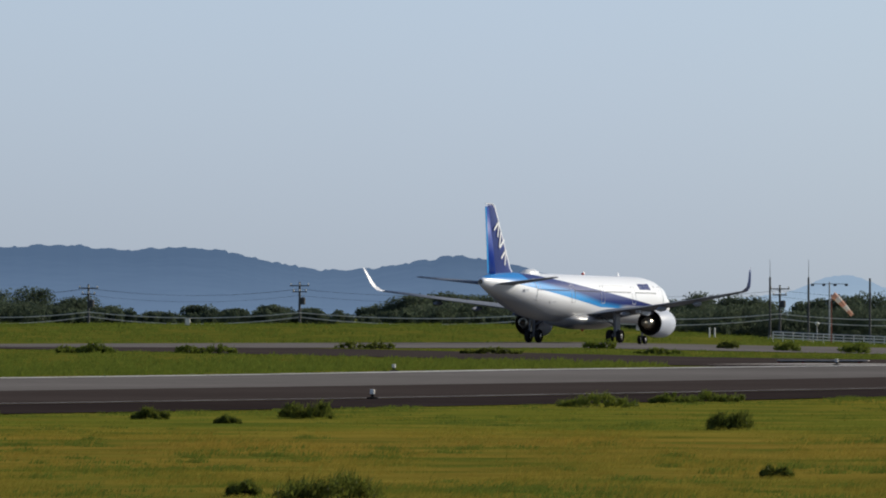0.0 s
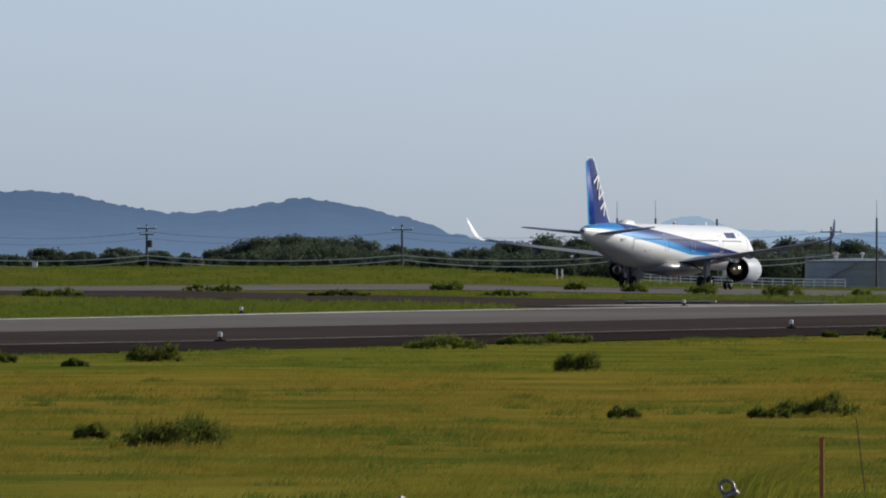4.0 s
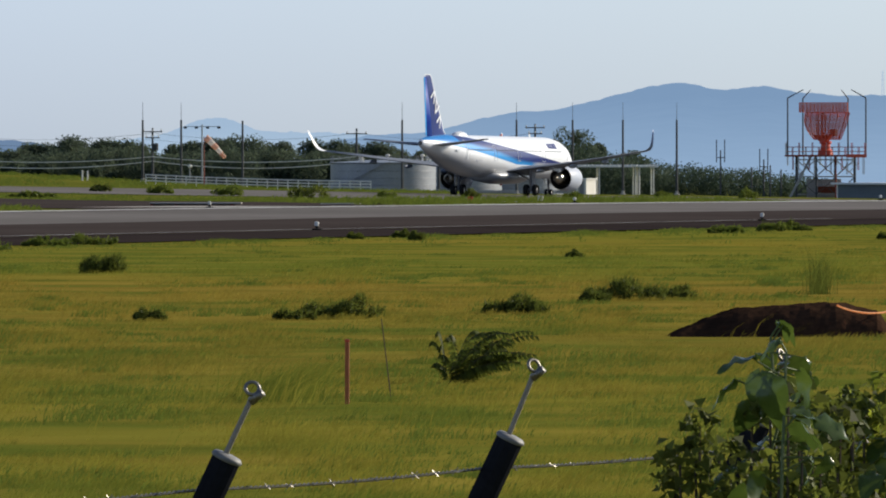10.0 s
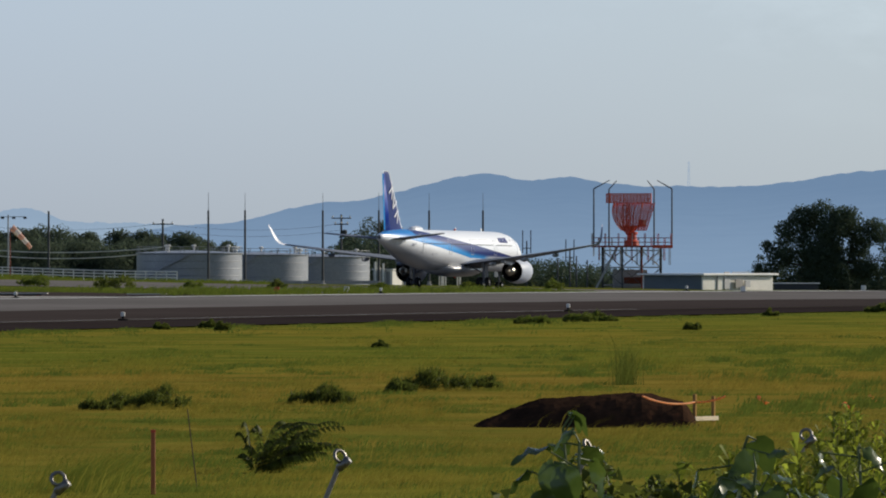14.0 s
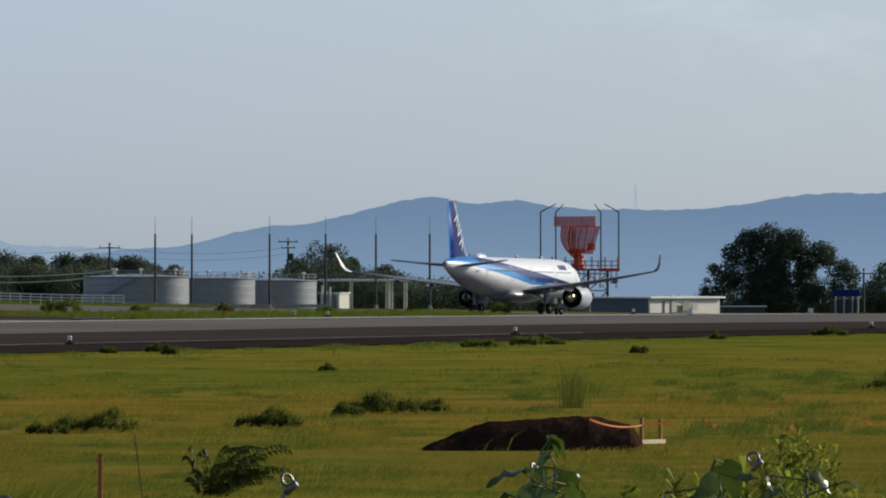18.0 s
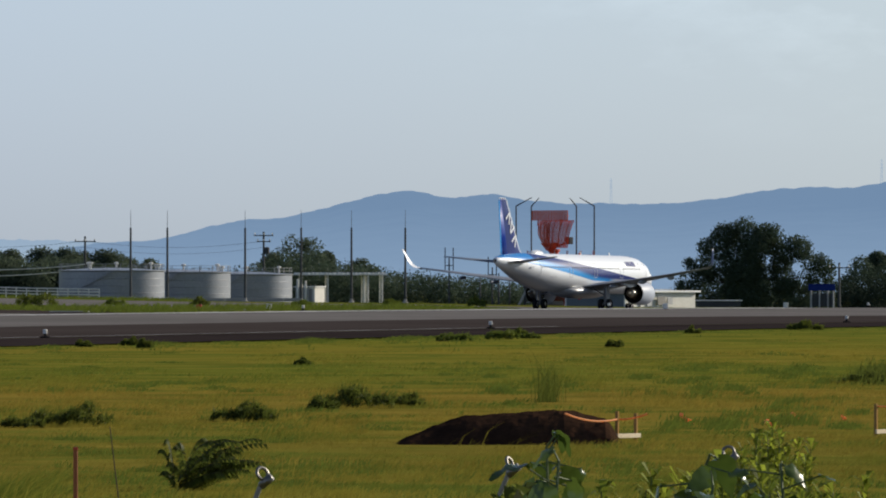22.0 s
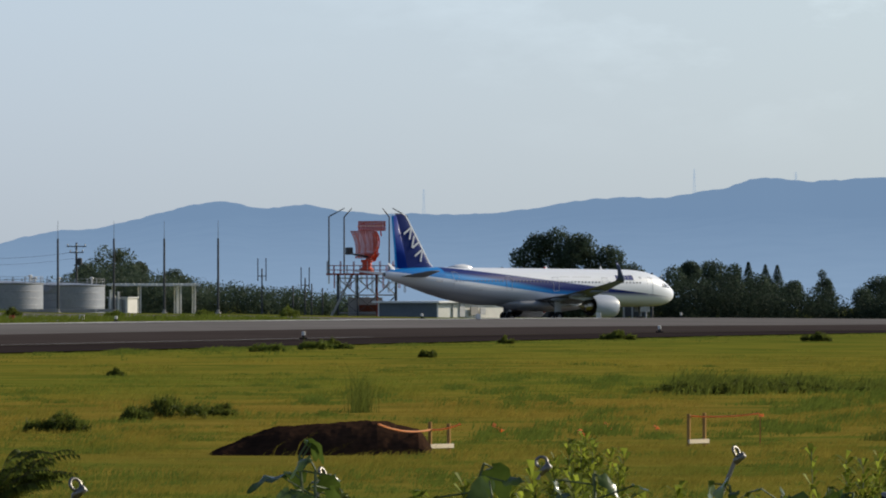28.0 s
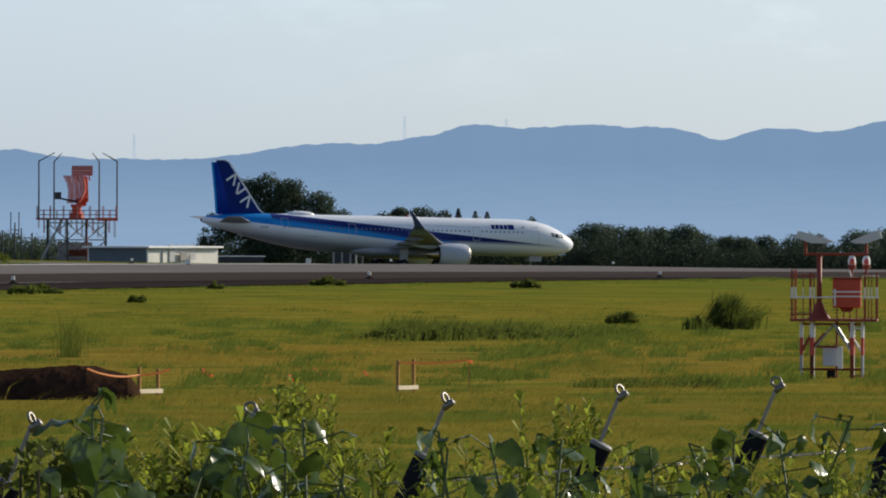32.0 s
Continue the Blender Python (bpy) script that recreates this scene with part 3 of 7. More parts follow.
# ---- the airliner ----
def livery():
    """White paint with a navy wedge and an azure wedge under it that widen towards the tail; below them, painted shade.
    """
    m = bpy.data.materials.new("fuselage_livery")
    m.use_nodes = True
    n, l = m.node_tree.nodes, m.node_tree.links
    sep = n.new("ShaderNodeSeparateXYZ")
    l.new(n.new("ShaderNodeTexCoord").outputs["Object"], sep.inputs[0])

    def calc(op, a, b, c=None, clamp=False):
        node = n.new("ShaderNodeMath")
        node.operation, node.use_clamp = op, clamp
        for i, v in enumerate((a, b, c)):
            if v is None:
                continue
            if isinstance(v, (int, float)):
                node.inputs[i].default_value = v
            else:
                l.new(v, node.inputs[i])
        return node.outputs[0]

    def above(a, b):
        """1 where a is over b, with a soft edge of 4 cm."""
        return calc("MULTIPLY", calc("SUBTRACT", a, b), 25.0, clamp=True)

    s, z = calc("SUBTRACT", 22.0, sep.outputs["X"]), sep.outputs["Z"]
    upper = calc("MULTIPLY_ADD", s, 0.088, 2.80)
    lower = calc("ADD", calc("MULTIPLY_ADD", s, 0.014, 2.82), calc("MULTIPLY", calc("MAXIMUM", calc("SUBTRACT", s, 20.5), 0.0), 0.083))
    belt = calc("ADD", lower, calc("MULTIPLY", calc("MULTIPLY", calc("SUBTRACT", s, 15.0), 0.08, clamp=True), 0.46))
    band = calc("MULTIPLY", above(upper, z), above(z, lower))
    azure = calc("MULTIPLY", band, calc("MULTIPLY", calc("SUBTRACT", s, 14.0), 0.5, clamp=True))
    navy = calc("MULTIPLY", band, calc("MULTIPLY", calc("SUBTRACT", z, belt), 2.4, clamp=True))
    rear = calc("MULTIPLY", above(s, 36.6), above(z, calc("MULTIPLY_ADD", s, 0.075, 2.06)))
    grain = n.new("ShaderNodeTexNoise")
    grain.inputs["Scale"].default_value, grain.inputs["Detail"].default_value = 0.8, 6
    white = n.new("ShaderNodeValToRGB")
    white.color_ramp.elements[0].color, white.color_ramp.elements[1].color = (0.74, 0.77, 0.81, 1), (0.82, 0.845, 0.875, 1)
    l.new(grain.outputs["Fac"], white.inputs["Fac"])
    # underside shade put into the paint: the white greys away below the stripe
    belly_shade = n.new("ShaderNodeMix")
    belly_shade.data_type = "RGBA"
    belly_shade.inputs["B"].default_value = (0.23, 0.245, 0.275, 1)
    l.new(white.outputs["Color"], belly_shade.inputs["A"])
    l.new(calc("MULTIPLY", calc("SUBTRACT", calc("SUBTRACT", lower, 0.25), z), 0.85, clamp=True), belly_shade.inputs["Factor"])
    last = belly_shade.outputs["Result"]
    for mask, colour in ((azure, (0.012, 0.26, 0.64)), (navy, (0.003, 0.016, 0.14)), (rear, (0.005, 0.20, 0.56))):
        mix = n.new("ShaderNodeMix")
        mix.data_type = "RGBA"
        mix.inputs["B"].default_value = (*colour, 1)
        l.new(last, mix.inputs["A"])
        l.new(mask, mix.inputs["Factor"])
        last = mix.outputs["Result"]
    bsdf = n["Principled BSDF"]
    l.new(last, bsdf.inputs["Base Color"])
    bsdf.inputs["Roughness"].default_value = 0.4
    bsdf.inputs["Specular IOR Level"].default_value = 0.12
    bsdf.inputs["Coat Weight"].default_value, bsdf.inputs["Coat Roughness"].default_value = 0.22, 0.24
    return m


HULL = ((0.0, 3.22, 0.10, 0.10), (0.12, 3.22, 0.36, 0.36), (0.5, 3.24, 0.74, 0.74), (1.1, 3.29, 1.08, 1.08), (2.0, 3.43, 1.42, 1.44), (3.2, 3.63, 1.70, 1.76), (4.6, 3.77, 1.87, 1.95), (6.4, 3.85, 1.96, 2.05),
        (8.0, 3.87, 1.975, 2.07), (14, 3.87, 1.975, 2.07), (20, 3.87, 1.975, 2.07), (26, 3.87, 1.975, 2.07), (30.5, 3.89, 1.97, 2.05), (33, 4.0, 1.92, 1.94), (35.5, 4.2, 1.78, 1.74), (38, 4.47, 1.5, 1.46),
        (40.2, 4.72, 1.15, 1.13), (42.2, 4.93, 0.78, 0.80), (43.6, 5.03, 0.48, 0.52), (44.3, 5.06, 0.30, 0.34), (44.5, 5.06, 0.2, 0.22))


def foil(chord, thick, n=9):
    """A wing section from nose (0) to tail (chord): points of (back, up)."""
    ts = [0.5 - 0.5 * math.cos(math.pi * i / n) for i in range(n + 1)]
    y = [5 * thick * (0.2969 * math.sqrt(t) - 0.126 * t - 0.3516 * t * t + 0.2843 * t ** 3 - 0.1036 * t ** 4) for t in ts]
    return [(t * chord, h * chord) for t, h in zip(ts, y)] + [(t * chord, -0.75 * h * chord) for t, h in list(zip(ts, y))[-2:0:-1]]


def surface(stations, up="z"):
    """A flying surface through stations of (side, forward edge, chord, height, thickness), spanwise along y (or z for a fin)."""
    rings = []
    for side, lead, chord, height, thick in stations:
        ring = []
        for back, rise in foil(chord, thick):
            ring.append((lead - back, side, height + rise) if up == "z" else (lead - back, height + rise, side))
        rings.append(ring)
    return loft(B(), rings)


def quad(corners, thick):
    """A thin plate with the given outline in x, z, lying in the plane y = 0."""
    bm = B()
    a = [bm.verts.new((x, -thick / 2, z)) for x, z in corners]
    b = [bm.verts.new((x, thick / 2, z)) for x, z in corners]
    n = len(corners)
    bm.faces.new(a)
    bm.faces.new(b[::-1])
    for k in range(n):
        bm.faces.new((a[k], b[k], b[(k + 1) % n], a[(k + 1) % n]))
    bmesh.ops.recalc_face_normals(bm, faces=bm.faces)
    return bm


def wheel_mesh(radius, width):
    bm = B()
    lathe(bm, [(radius * 0.55, -width / 2), (radius * 0.9, -width / 2), (radius, -width * 0.3), (radius, width * 0.3), (radius * 0.9, width / 2), (radius * 0.55, width / 2)], 20, pose(0, 0, 0, 90))
    return mesh_of("tyre", bm, RUBBER, True)


def rim_mesh(radius, width):
    bm = B()
    lathe(bm, [(0.02, -width * 0.45), (radius * 0.3, -width * 0.45), (radius * 0.56, -width * 0.35), (radius * 0.56, width * 0.35), (radius * 0.3, width * 0.45), (0.02, width * 0.45)], 16, pose(0, 0, 0, 90))
    return mesh_of("rim", bm, STRUT, True)


def hull_at(s):
    for a, b in zip(HULL, HULL[1:]):
        if a[0] <= s <= b[0]:
            f = (s - a[0]) / (b[0] - a[0])
            return [a[i] + (b[i] - a[i]) * f for i in (1, 2, 3)]


def airliner():
    jet = thing("airliner", 0, 0, 0, 0, "white twin-engine airliner with a navy and azure stripe, taxiing", "airplane")
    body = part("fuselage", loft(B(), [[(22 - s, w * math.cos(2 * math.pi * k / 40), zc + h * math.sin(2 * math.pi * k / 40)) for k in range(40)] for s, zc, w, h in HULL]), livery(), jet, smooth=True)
    # belly fairing
    fair = [(14.2, 0.6, 2.05, 0.3), (15.5, 1.6, 1.95, 0.55), (17.5, 2.05, 1.92, 0.72), (22, 2.12, 1.92, 0.74), (25, 1.8, 1.98, 0.6), (27, 0.9, 2.1, 0.35)]
    part("belly_fairing", loft(B(), [[(22 - s, w * math.cos(2 * math.pi * k / 24), zc + h * math.sin(2 * math.pi * k / 24)) for k in range(24)] for s, w, zc, h in fair]), BELLYGREY, jet, "grey wing fairing", True)
    # antenna hump and blades on the crown
    part("antenna_dome", loft(B(), [[(22 - s, w * math.cos(2 * math.pi * k / 16), 5.86 + h * math.sin(2 * math.pi * k / 16)) for k in range(16)] for s, w, h in ((31.1, 0.2, 0.1), (31.7, 0.5, 0.36), (32.6, 0.62, 0.46), (33.7, 0.55, 0.38), (34.8, 0.15, 0.12))]), WHITEPAINT, body, "white satellite antenna fairing", True)
    for s in (11.0, 19.5):
        part("antenna", quad([(22 - s, 5.9), (22 - s - 0.35, 5.9), (22 - s - 0.4, 6.25), (22 - s - 0.22, 6.25)], 0.05), WHITEPAINT, body)
    # cabin windows
    pane = B()
    box(pane, 0, 0, 0, 0.21, 0.05, 0.29, bevel=0.02)
    pane = mesh_of("window", pane, PANE)
    for side in (-1, 1):
        for i in range(54):
            s = 6.9 + 0.535 * i
            if any(abs(s - d) < 0.5 for d in (12.4, 20.1, 27.3)):
                continue
            zc, w, h = hull_at(s)
            zz = 4.42
            yy = w * math.sqrt(max(0.0, 1 - ((zz - zc) / h) ** 2))
            ob = part("window", pane, None, body)
            ob.matrix_basis = pose(22 - s, side * (yy - 0.020), zz, -side * 14)
        for s, hh in ((5.3, 1.85), (12.4, 1.5), (20.1, 1.5), (27.3, 1.5), (35.2, 1.8)):
            zc, w, h = hull_at(s)
            bm = B()
            for cx, cz, sx, sz in ((0, hh / 2, 0.82, 0.035), (0, -hh / 2, 0.82, 0.035), (-0.41, 0, 0.035, hh), (0.41, 0, 0.035, hh)):
                for k in range(6 if sz > 0.1 else 1):
                    n6 = 6 if sz > 0.1 else 1
                    z0 = zc + 0.35 + cz + (sz * ((k + 0.5) / n6 - 0.5) if n6 > 1 else 0)
                    y0 = w * math.sqrt(max(0.02, 1 - ((z0 - zc) / h) ** 2))
                    box(bm, 22 - s + cx, side * (y0 + 0.004), z0, sx, 0.02, sz / n6 + 0.01)
            part("door", bm, DOORLINE, body, "outline of a cabin door")
        # cockpit windows
        for (x0, zt), (x1, zb) in (((20.35, 4.30), (19.85, 3.92)), ((19.8, 4.42), (19.25, 3.96)), ((19.2, 4.48), (18.75, 4.02))):
            bm = B()
            pts = []
            for x, z in ((x0, zb), (x1, zb + 0.03), (x1 - 0.05, zt + 0.02), (x0 - 0.12, zt)):
                zc, w, h = hull_at(22 - x)
                pts.append((x + 0.01, side * (w * math.sqrt(max(0.02, 1 - min(1, abs(z - zc) / h) ** 2)) + 0.015), z))
            bm.faces.new([bm.verts.new(p) for p in pts])
            made = bmesh.ops.extrude_face_region(bm, geom=bm.faces[:])
            for v in made["geom"]:
                if isinstance(v, bmesh.types.BMVert):
                    v.co.y -= side * 0.05
            part("cockpit_window", bm, GLASS, body, "dark cockpit window")
        # title bars and flag on the forward hull
        for s, width, height, z, mat in ((9.6, 2.0, 0.58, 5.02, NAVY), (8.2, 0.72, 0.64, 5.03, NAVY), (6.7, 0.4, 0.26, 5.05, DOORLINE), (15.9, 2.9, 0.08, 5.03, FAINT), (18.6, 1.6, 0.08, 5.03, FAINT), (37.3, 1.6, 0.2, 4.42, DOORLINE), (32.0, 1.8, 0.16, 3.45, DOORLINE)):
            zc, w, h = hull_at(s)
            y0 = w * math.sqrt(max(0.02, 1 - ((z - zc) / h) ** 2))
            lean = math.degrees(math.atan2((z - zc) / h * w, math.sqrt(max(0.02, 1 - ((z - zc) / h) ** 2)) * h))
            bm = B()
            if mat is NAVY and width > 1:
                for k in range(4):
                    box(bm, (k - 1.5) * width / 4, 0, 0, width / 4 - 0.10, 0.02, height)
            else:
                box(bm, 0, 0, 0, width, 0.02, height)
            ob = part("title_bar", bm, mat, body, "dark lettering on the white hull")
            ob.matrix_basis = pose(22 - s, side * (y0 + 0.004), z, side * lean)
    # wings
    for side in (-1, 1):
        wing = part("wing", surface([(side * 0.6, 7.9, 8.6, 2.35, 0.13), (side * 1.9, 6.6, 7.3, 2.5, 0.14), (side * 6.4, 3.75, 4.7, 3.05, 0.115), (side * 11.6, 0.75, 3.05, 3.72, 0.11), (side * 16.6, -2.15, 1.75, 4.42, 0.105)]), WING, jet, "grey wing", True)
        # sharklet curving up from the tip
        tip = [(16.6, -2.15, 1.75, 4.42), (17.05, -2.55, 1.4, 4.52), (17.42, -3.0, 0.95, 4.85), (17.64, -3.45, 0.72, 5.35), (17.86, -4.05, 0.5, 6.05), (18.0, -4.5, 0.3, 6.5)]
        rings = []
        for i, (y, lead, chord, z) in enumerate(tip):
            lean = (0, 22, 55, 70, 76, 78)[i]
            ring = []
            for back, rise in foil(chord, 0.075):
                ring.append((lead - back, side * (y - rise * math.sin(radians(lean))), z + rise * math.cos(radians(lean))))
            rings.append(ring)
        part("sharklet", loft(B(), rings), MARK if side > 0 else NAVYGREY, wing, "upturned wing tip", True)
        # flap track fairings
        for y, x0, z0, ln in ((5.0, 0.2, 2.55, 2.9), (8.6, -0.6, 3.0, 2.6), (12.1, -1.3, 3.45, 2.2)):
            part("flap_fairing", loft(B(), [[(x0 - f * ln + 0.6, side * y + r * math.cos(2 * math.pi * k / 10), z0 - 0.1 * f + 1.3 * r * math.sin(2 * math.pi * k / 10)) for k in range(10)] for f, r in ((0, 0.03), (0.2, 0.15), (0.55, 0.18), (0.85, 0.1), (1, 0.02))]), WING, wing, smooth=True)
        # engine under its pylon
        ring = lambda x, r: [(x - 1.5, side * 5.75 + r * math.cos(2 * math.pi * k / 28), 1.78 + r * math.sin(2 * math.pi * k / 28)) for k in range(28)]
        engine = part("engine", loft(B(), [ring(*p) for p in ((4.9, 1.12), (5.2, 1.17), (6.0, 1.25), (6.9, 1.28), (7.8, 1.25), (8.35, 1.16), (8.55, 1.05), (8.45, 0.97), (8.0, 0.95), (7.4, 0.97), (7.3, 0.3))], False), NACELLE, jet, "white engine nacelle", True)
        part("fan", loft(B(), [ring(*p) for p in ((7.5, 0.96), (7.45, 0.4), (7.75, 0.22), (8.05, 0.04))]), BLACKCAP, engine, "dark fan and spinner", True)
        part("inlet_lip", loft(B(), [ring(*p) for p in ((8.25, 1.185), (8.42, 1.13), (8.565, 1.04), (8.47, 0.962), (8.3, 0.955))], False), STEEL, engine, "polished inlet lip", True)
        part("exhaust_duct", loft(B(), [ring(*p) for p in ((4.92, 1.10), (5.4, 1.06), (5.8, 0.7))], False), EXHAUST, engine, "dark fan duct", True)
        part("core_nozzle", loft(B(), [ring(*p) for p in ((5.7, 0.72), (4.9, 0.66), (4.1, 0.47), (3.85, 0.42), (3.95, 0.34), (3.5, 0.2), (3.05, 0.04))]), STEEL, engine, "shining core nozzle and plug", True)
        part("pylon", loft(B(), [[(x - 1.1, side * 5.75 - 0.17, zl), (x - 1.1, side * 5.75 + 0.17, zl), (x - 1.1, side * 5.75 + 0.15, zu), (x - 1.1, side * 5.75 - 0.15, zu)] for x, zl, zu in ((7.3, 2.85, 2.98), (5.2, 2.6, 3.2), (3.4, 2.4, 3.05), (1.4, 2.65, 2.95))]), NACELLE, engine)
        # tailplane
        part("tailplane", surface([(side * 0.4, -16.6, 4.0, 4.85, 0.10), (side * 6.22, -20.05, 1.75, 5.45, 0.09)]), WING, jet, "grey tailplane", True)
        # main gear
        bm = B()
        rod(bm, (0.05, side * 3.8, 0.58), (0.05, side * 3.75, 2.6), 0.15, 0.17, 12)
        rod(bm, (0.05, side * 3.8, 1.5), (0.4, side * 2.2, 2.3), 0.08, sides=8)
        rod(bm, (0.0, side * 3.42, 0.58), (0.0, side * 4.18, 0.58), 0.1, sides=10)
        gear = part("main_gear", bm, STRUT, jet, "main landing gear leg")
        bm = B()
        box(bm, 0.1, side * 4.05, 1.75, 1.0, 0.06, 1.5, bevel=0.02)
        part("gear_door", bm, BELLYGREY, gear)
        for dy in (-0.47, 0.47):
            w = part("wheel", MAINTYRE, None, gear)
            w.matrix_basis = pose(0, side * 3.8 + dy, 0.58)
            r = part("rim", MAINRIM, None, w)
    bm = B()
    rod(bm, (16.95, 0, 0.4), (16.7, 0, 2.4), 0.10, 0.13, 12)
    rod(bm, (16.9, -0.3, 0.39), (16.9, 0.3, 0.39), 0.07, sides=8)
    rod(bm, (16.85, 0, 1.1), (18.2, 0, 2.1), 0.06, sides=8)
    gear = part("nose_gear", bm, STRUT, jet, "nose landing gear leg")
    for dy in (-0.25, 0.25):
        w = part("wheel", NOSETYRE, None, gear)
        w.matrix_basis = pose(16.9, dy, 0.38)
        part("rim", NOSERIM, None, w)
    for side in (-1, 1):
        bm = B()
        box(bm, 17.3, side * 0.45, 1.55, 1.5, 0.04, 0.6, bevel=0.01)
        part("gear_door", bm, BELLYGREY, gear)
    # fin, with an azure rudder and three plain white marks down each face
    fin = part("fin", surface([(5.2, -14.6, 5.1, 0, 0.075), (5.75, -15.0, 4.9, 0, 0.075), (6.4, -15.75, 4.35, 0, 0.085), (8.0, -16.85, 3.45, 0, 0.09), (11.55, -19.35, 1.55, 0, 0.09), (11.72, -19.75, 1.1, 0, 0.05)], "fin"), NAVY, jet, "navy tail fin", True)
    part("rudder", surface([(5.75, -18.85, 2.0, 0, 0.11), (8.0, -19.5, 1.55, 0, 0.11), (11.5, -20.75, 0.72, 0, 0.13)], "fin"), SAPPHIRE, fin, "bright blue rudder", True)
    part("rudder_edge", loft(B(), [[(x + 0.22, -0.04, z), (x - 0.02, -0.012, z), (x - 0.02, 0.012, z), (x + 0.22, 0.04, z)] for z, x in ((5.8, -20.86), (8.0, -21.06), (11.45, -21.47))]), AZURE, fin, "azure trailing edge")
    part("leading_edge", loft(B(), [[(x + 0.05, -0.05, z), (x - 0.16, -0.07, z), (x - 0.16, 0.07, z), (x + 0.05, 0.05, z)] for z, x in ((5.95, -15.15), (6.4, -15.72), (8.0, -16.82), (11.5, -19.3), (11.74, -19.8))]), MARK, fin, "pale leading edge")
    part("fin_cap", loft(B(), [[(-19.6, 0.06, 11.72), (-19.6, -0.06, 11.72), (-19.8, -0.06, 11.78), (-19.8, 0.06, 11.78)], [(-21.42, 0.03, 11.72), (-21.42, -0.03, 11.72), (-21.42, -0.03, 11.78), (-21.42, 0.03, 11.78)]]), MARK, fin, "white fin tip")
    for side in (-1, 1):
        for k, (z0, x0) in enumerate(((9.72, -18.95), (8.52, -18.12), (7.32, -17.28))):
            m = Matrix.Translation((x0, 0, z0)) @ pose(0, 0, 0, 0, 35, 0)
            flip = -1 if k == 1 else 1
            bm = B()
            for d in (-1, 1):
                box(bm, d * 0.27 * flip, 0, 0, 0.22, 0.02, 1.32, pose(0, 0, 0, 0, d * -22, 0))
            bmesh.ops.transform(bm, matrix=m, verts=bm.verts)
            ob = part("fin_mark", bm, MARK, fin, "plain white slanted mark")
            ob.location.y = side * (0.175 - 0.012 * (2 - k))
    for z, m in ((5.95, 1), (1.22, -1)):
        part("beacon", lathe(B(), [(0.14, 0), (0.14, 0.08 * m), (0.08, 0.17 * m), (0.01, 0.2 * m)], 12, pose(2.0, 0, z)), REDGLASS, body, "red beacon lamp", True)
    # lamp and auxiliary outlet at the tail
    bm = B()
    lathe(bm, [(0.2, 0), (0.17, 0.12), (0.1, 0.14)], 12, pose(-22.48, 0, 5.06, 0, -90, 0))
    part("tail_outlet", bm, EXHAUST, body, "dark outlet at the tail cone", True)
    return jet


BELLYGREY = material("belly_grey", [(0.27, 0.28, 0.30), (0.33, 0.34, 0.36)], 0.3, scale=0.6, bump=0.0)
DOORLINE = material("door_outline", [(0.38, 0.40, 0.45), (0.46, 0.48, 0.52)], 0.5, scale=1.0, bump=0.0)
FAINT = material("faint_lettering", [(0.55, 0.57, 0.60), (0.62, 0.64, 0.66)], 0.5, scale=1.0, bump=0.0)
NAVYGREY = material("sharklet_dark", [(0.03, 0.055, 0.16), (0.045, 0.075, 0.2)], 0.3, scale=1.0, bump=0.0)
MAINTYRE, MAINRIM, NOSETYRE, NOSERIM = wheel_mesh(0.58, 0.42), rim_mesh(0.58, 0.42), wheel_mesh(0.38, 0.24), rim_mesh(0.38, 0.24)
jet = airliner()


# ---- tanks, masts, sheds and radar beyond the taxiway ----
def placed(name, bearing, distance, turn, label, category, group="", lift=0.0):
    x, y, z = at(bearing, distance, lift)
    return thing(name, x, y, z, turn, label, category, group)


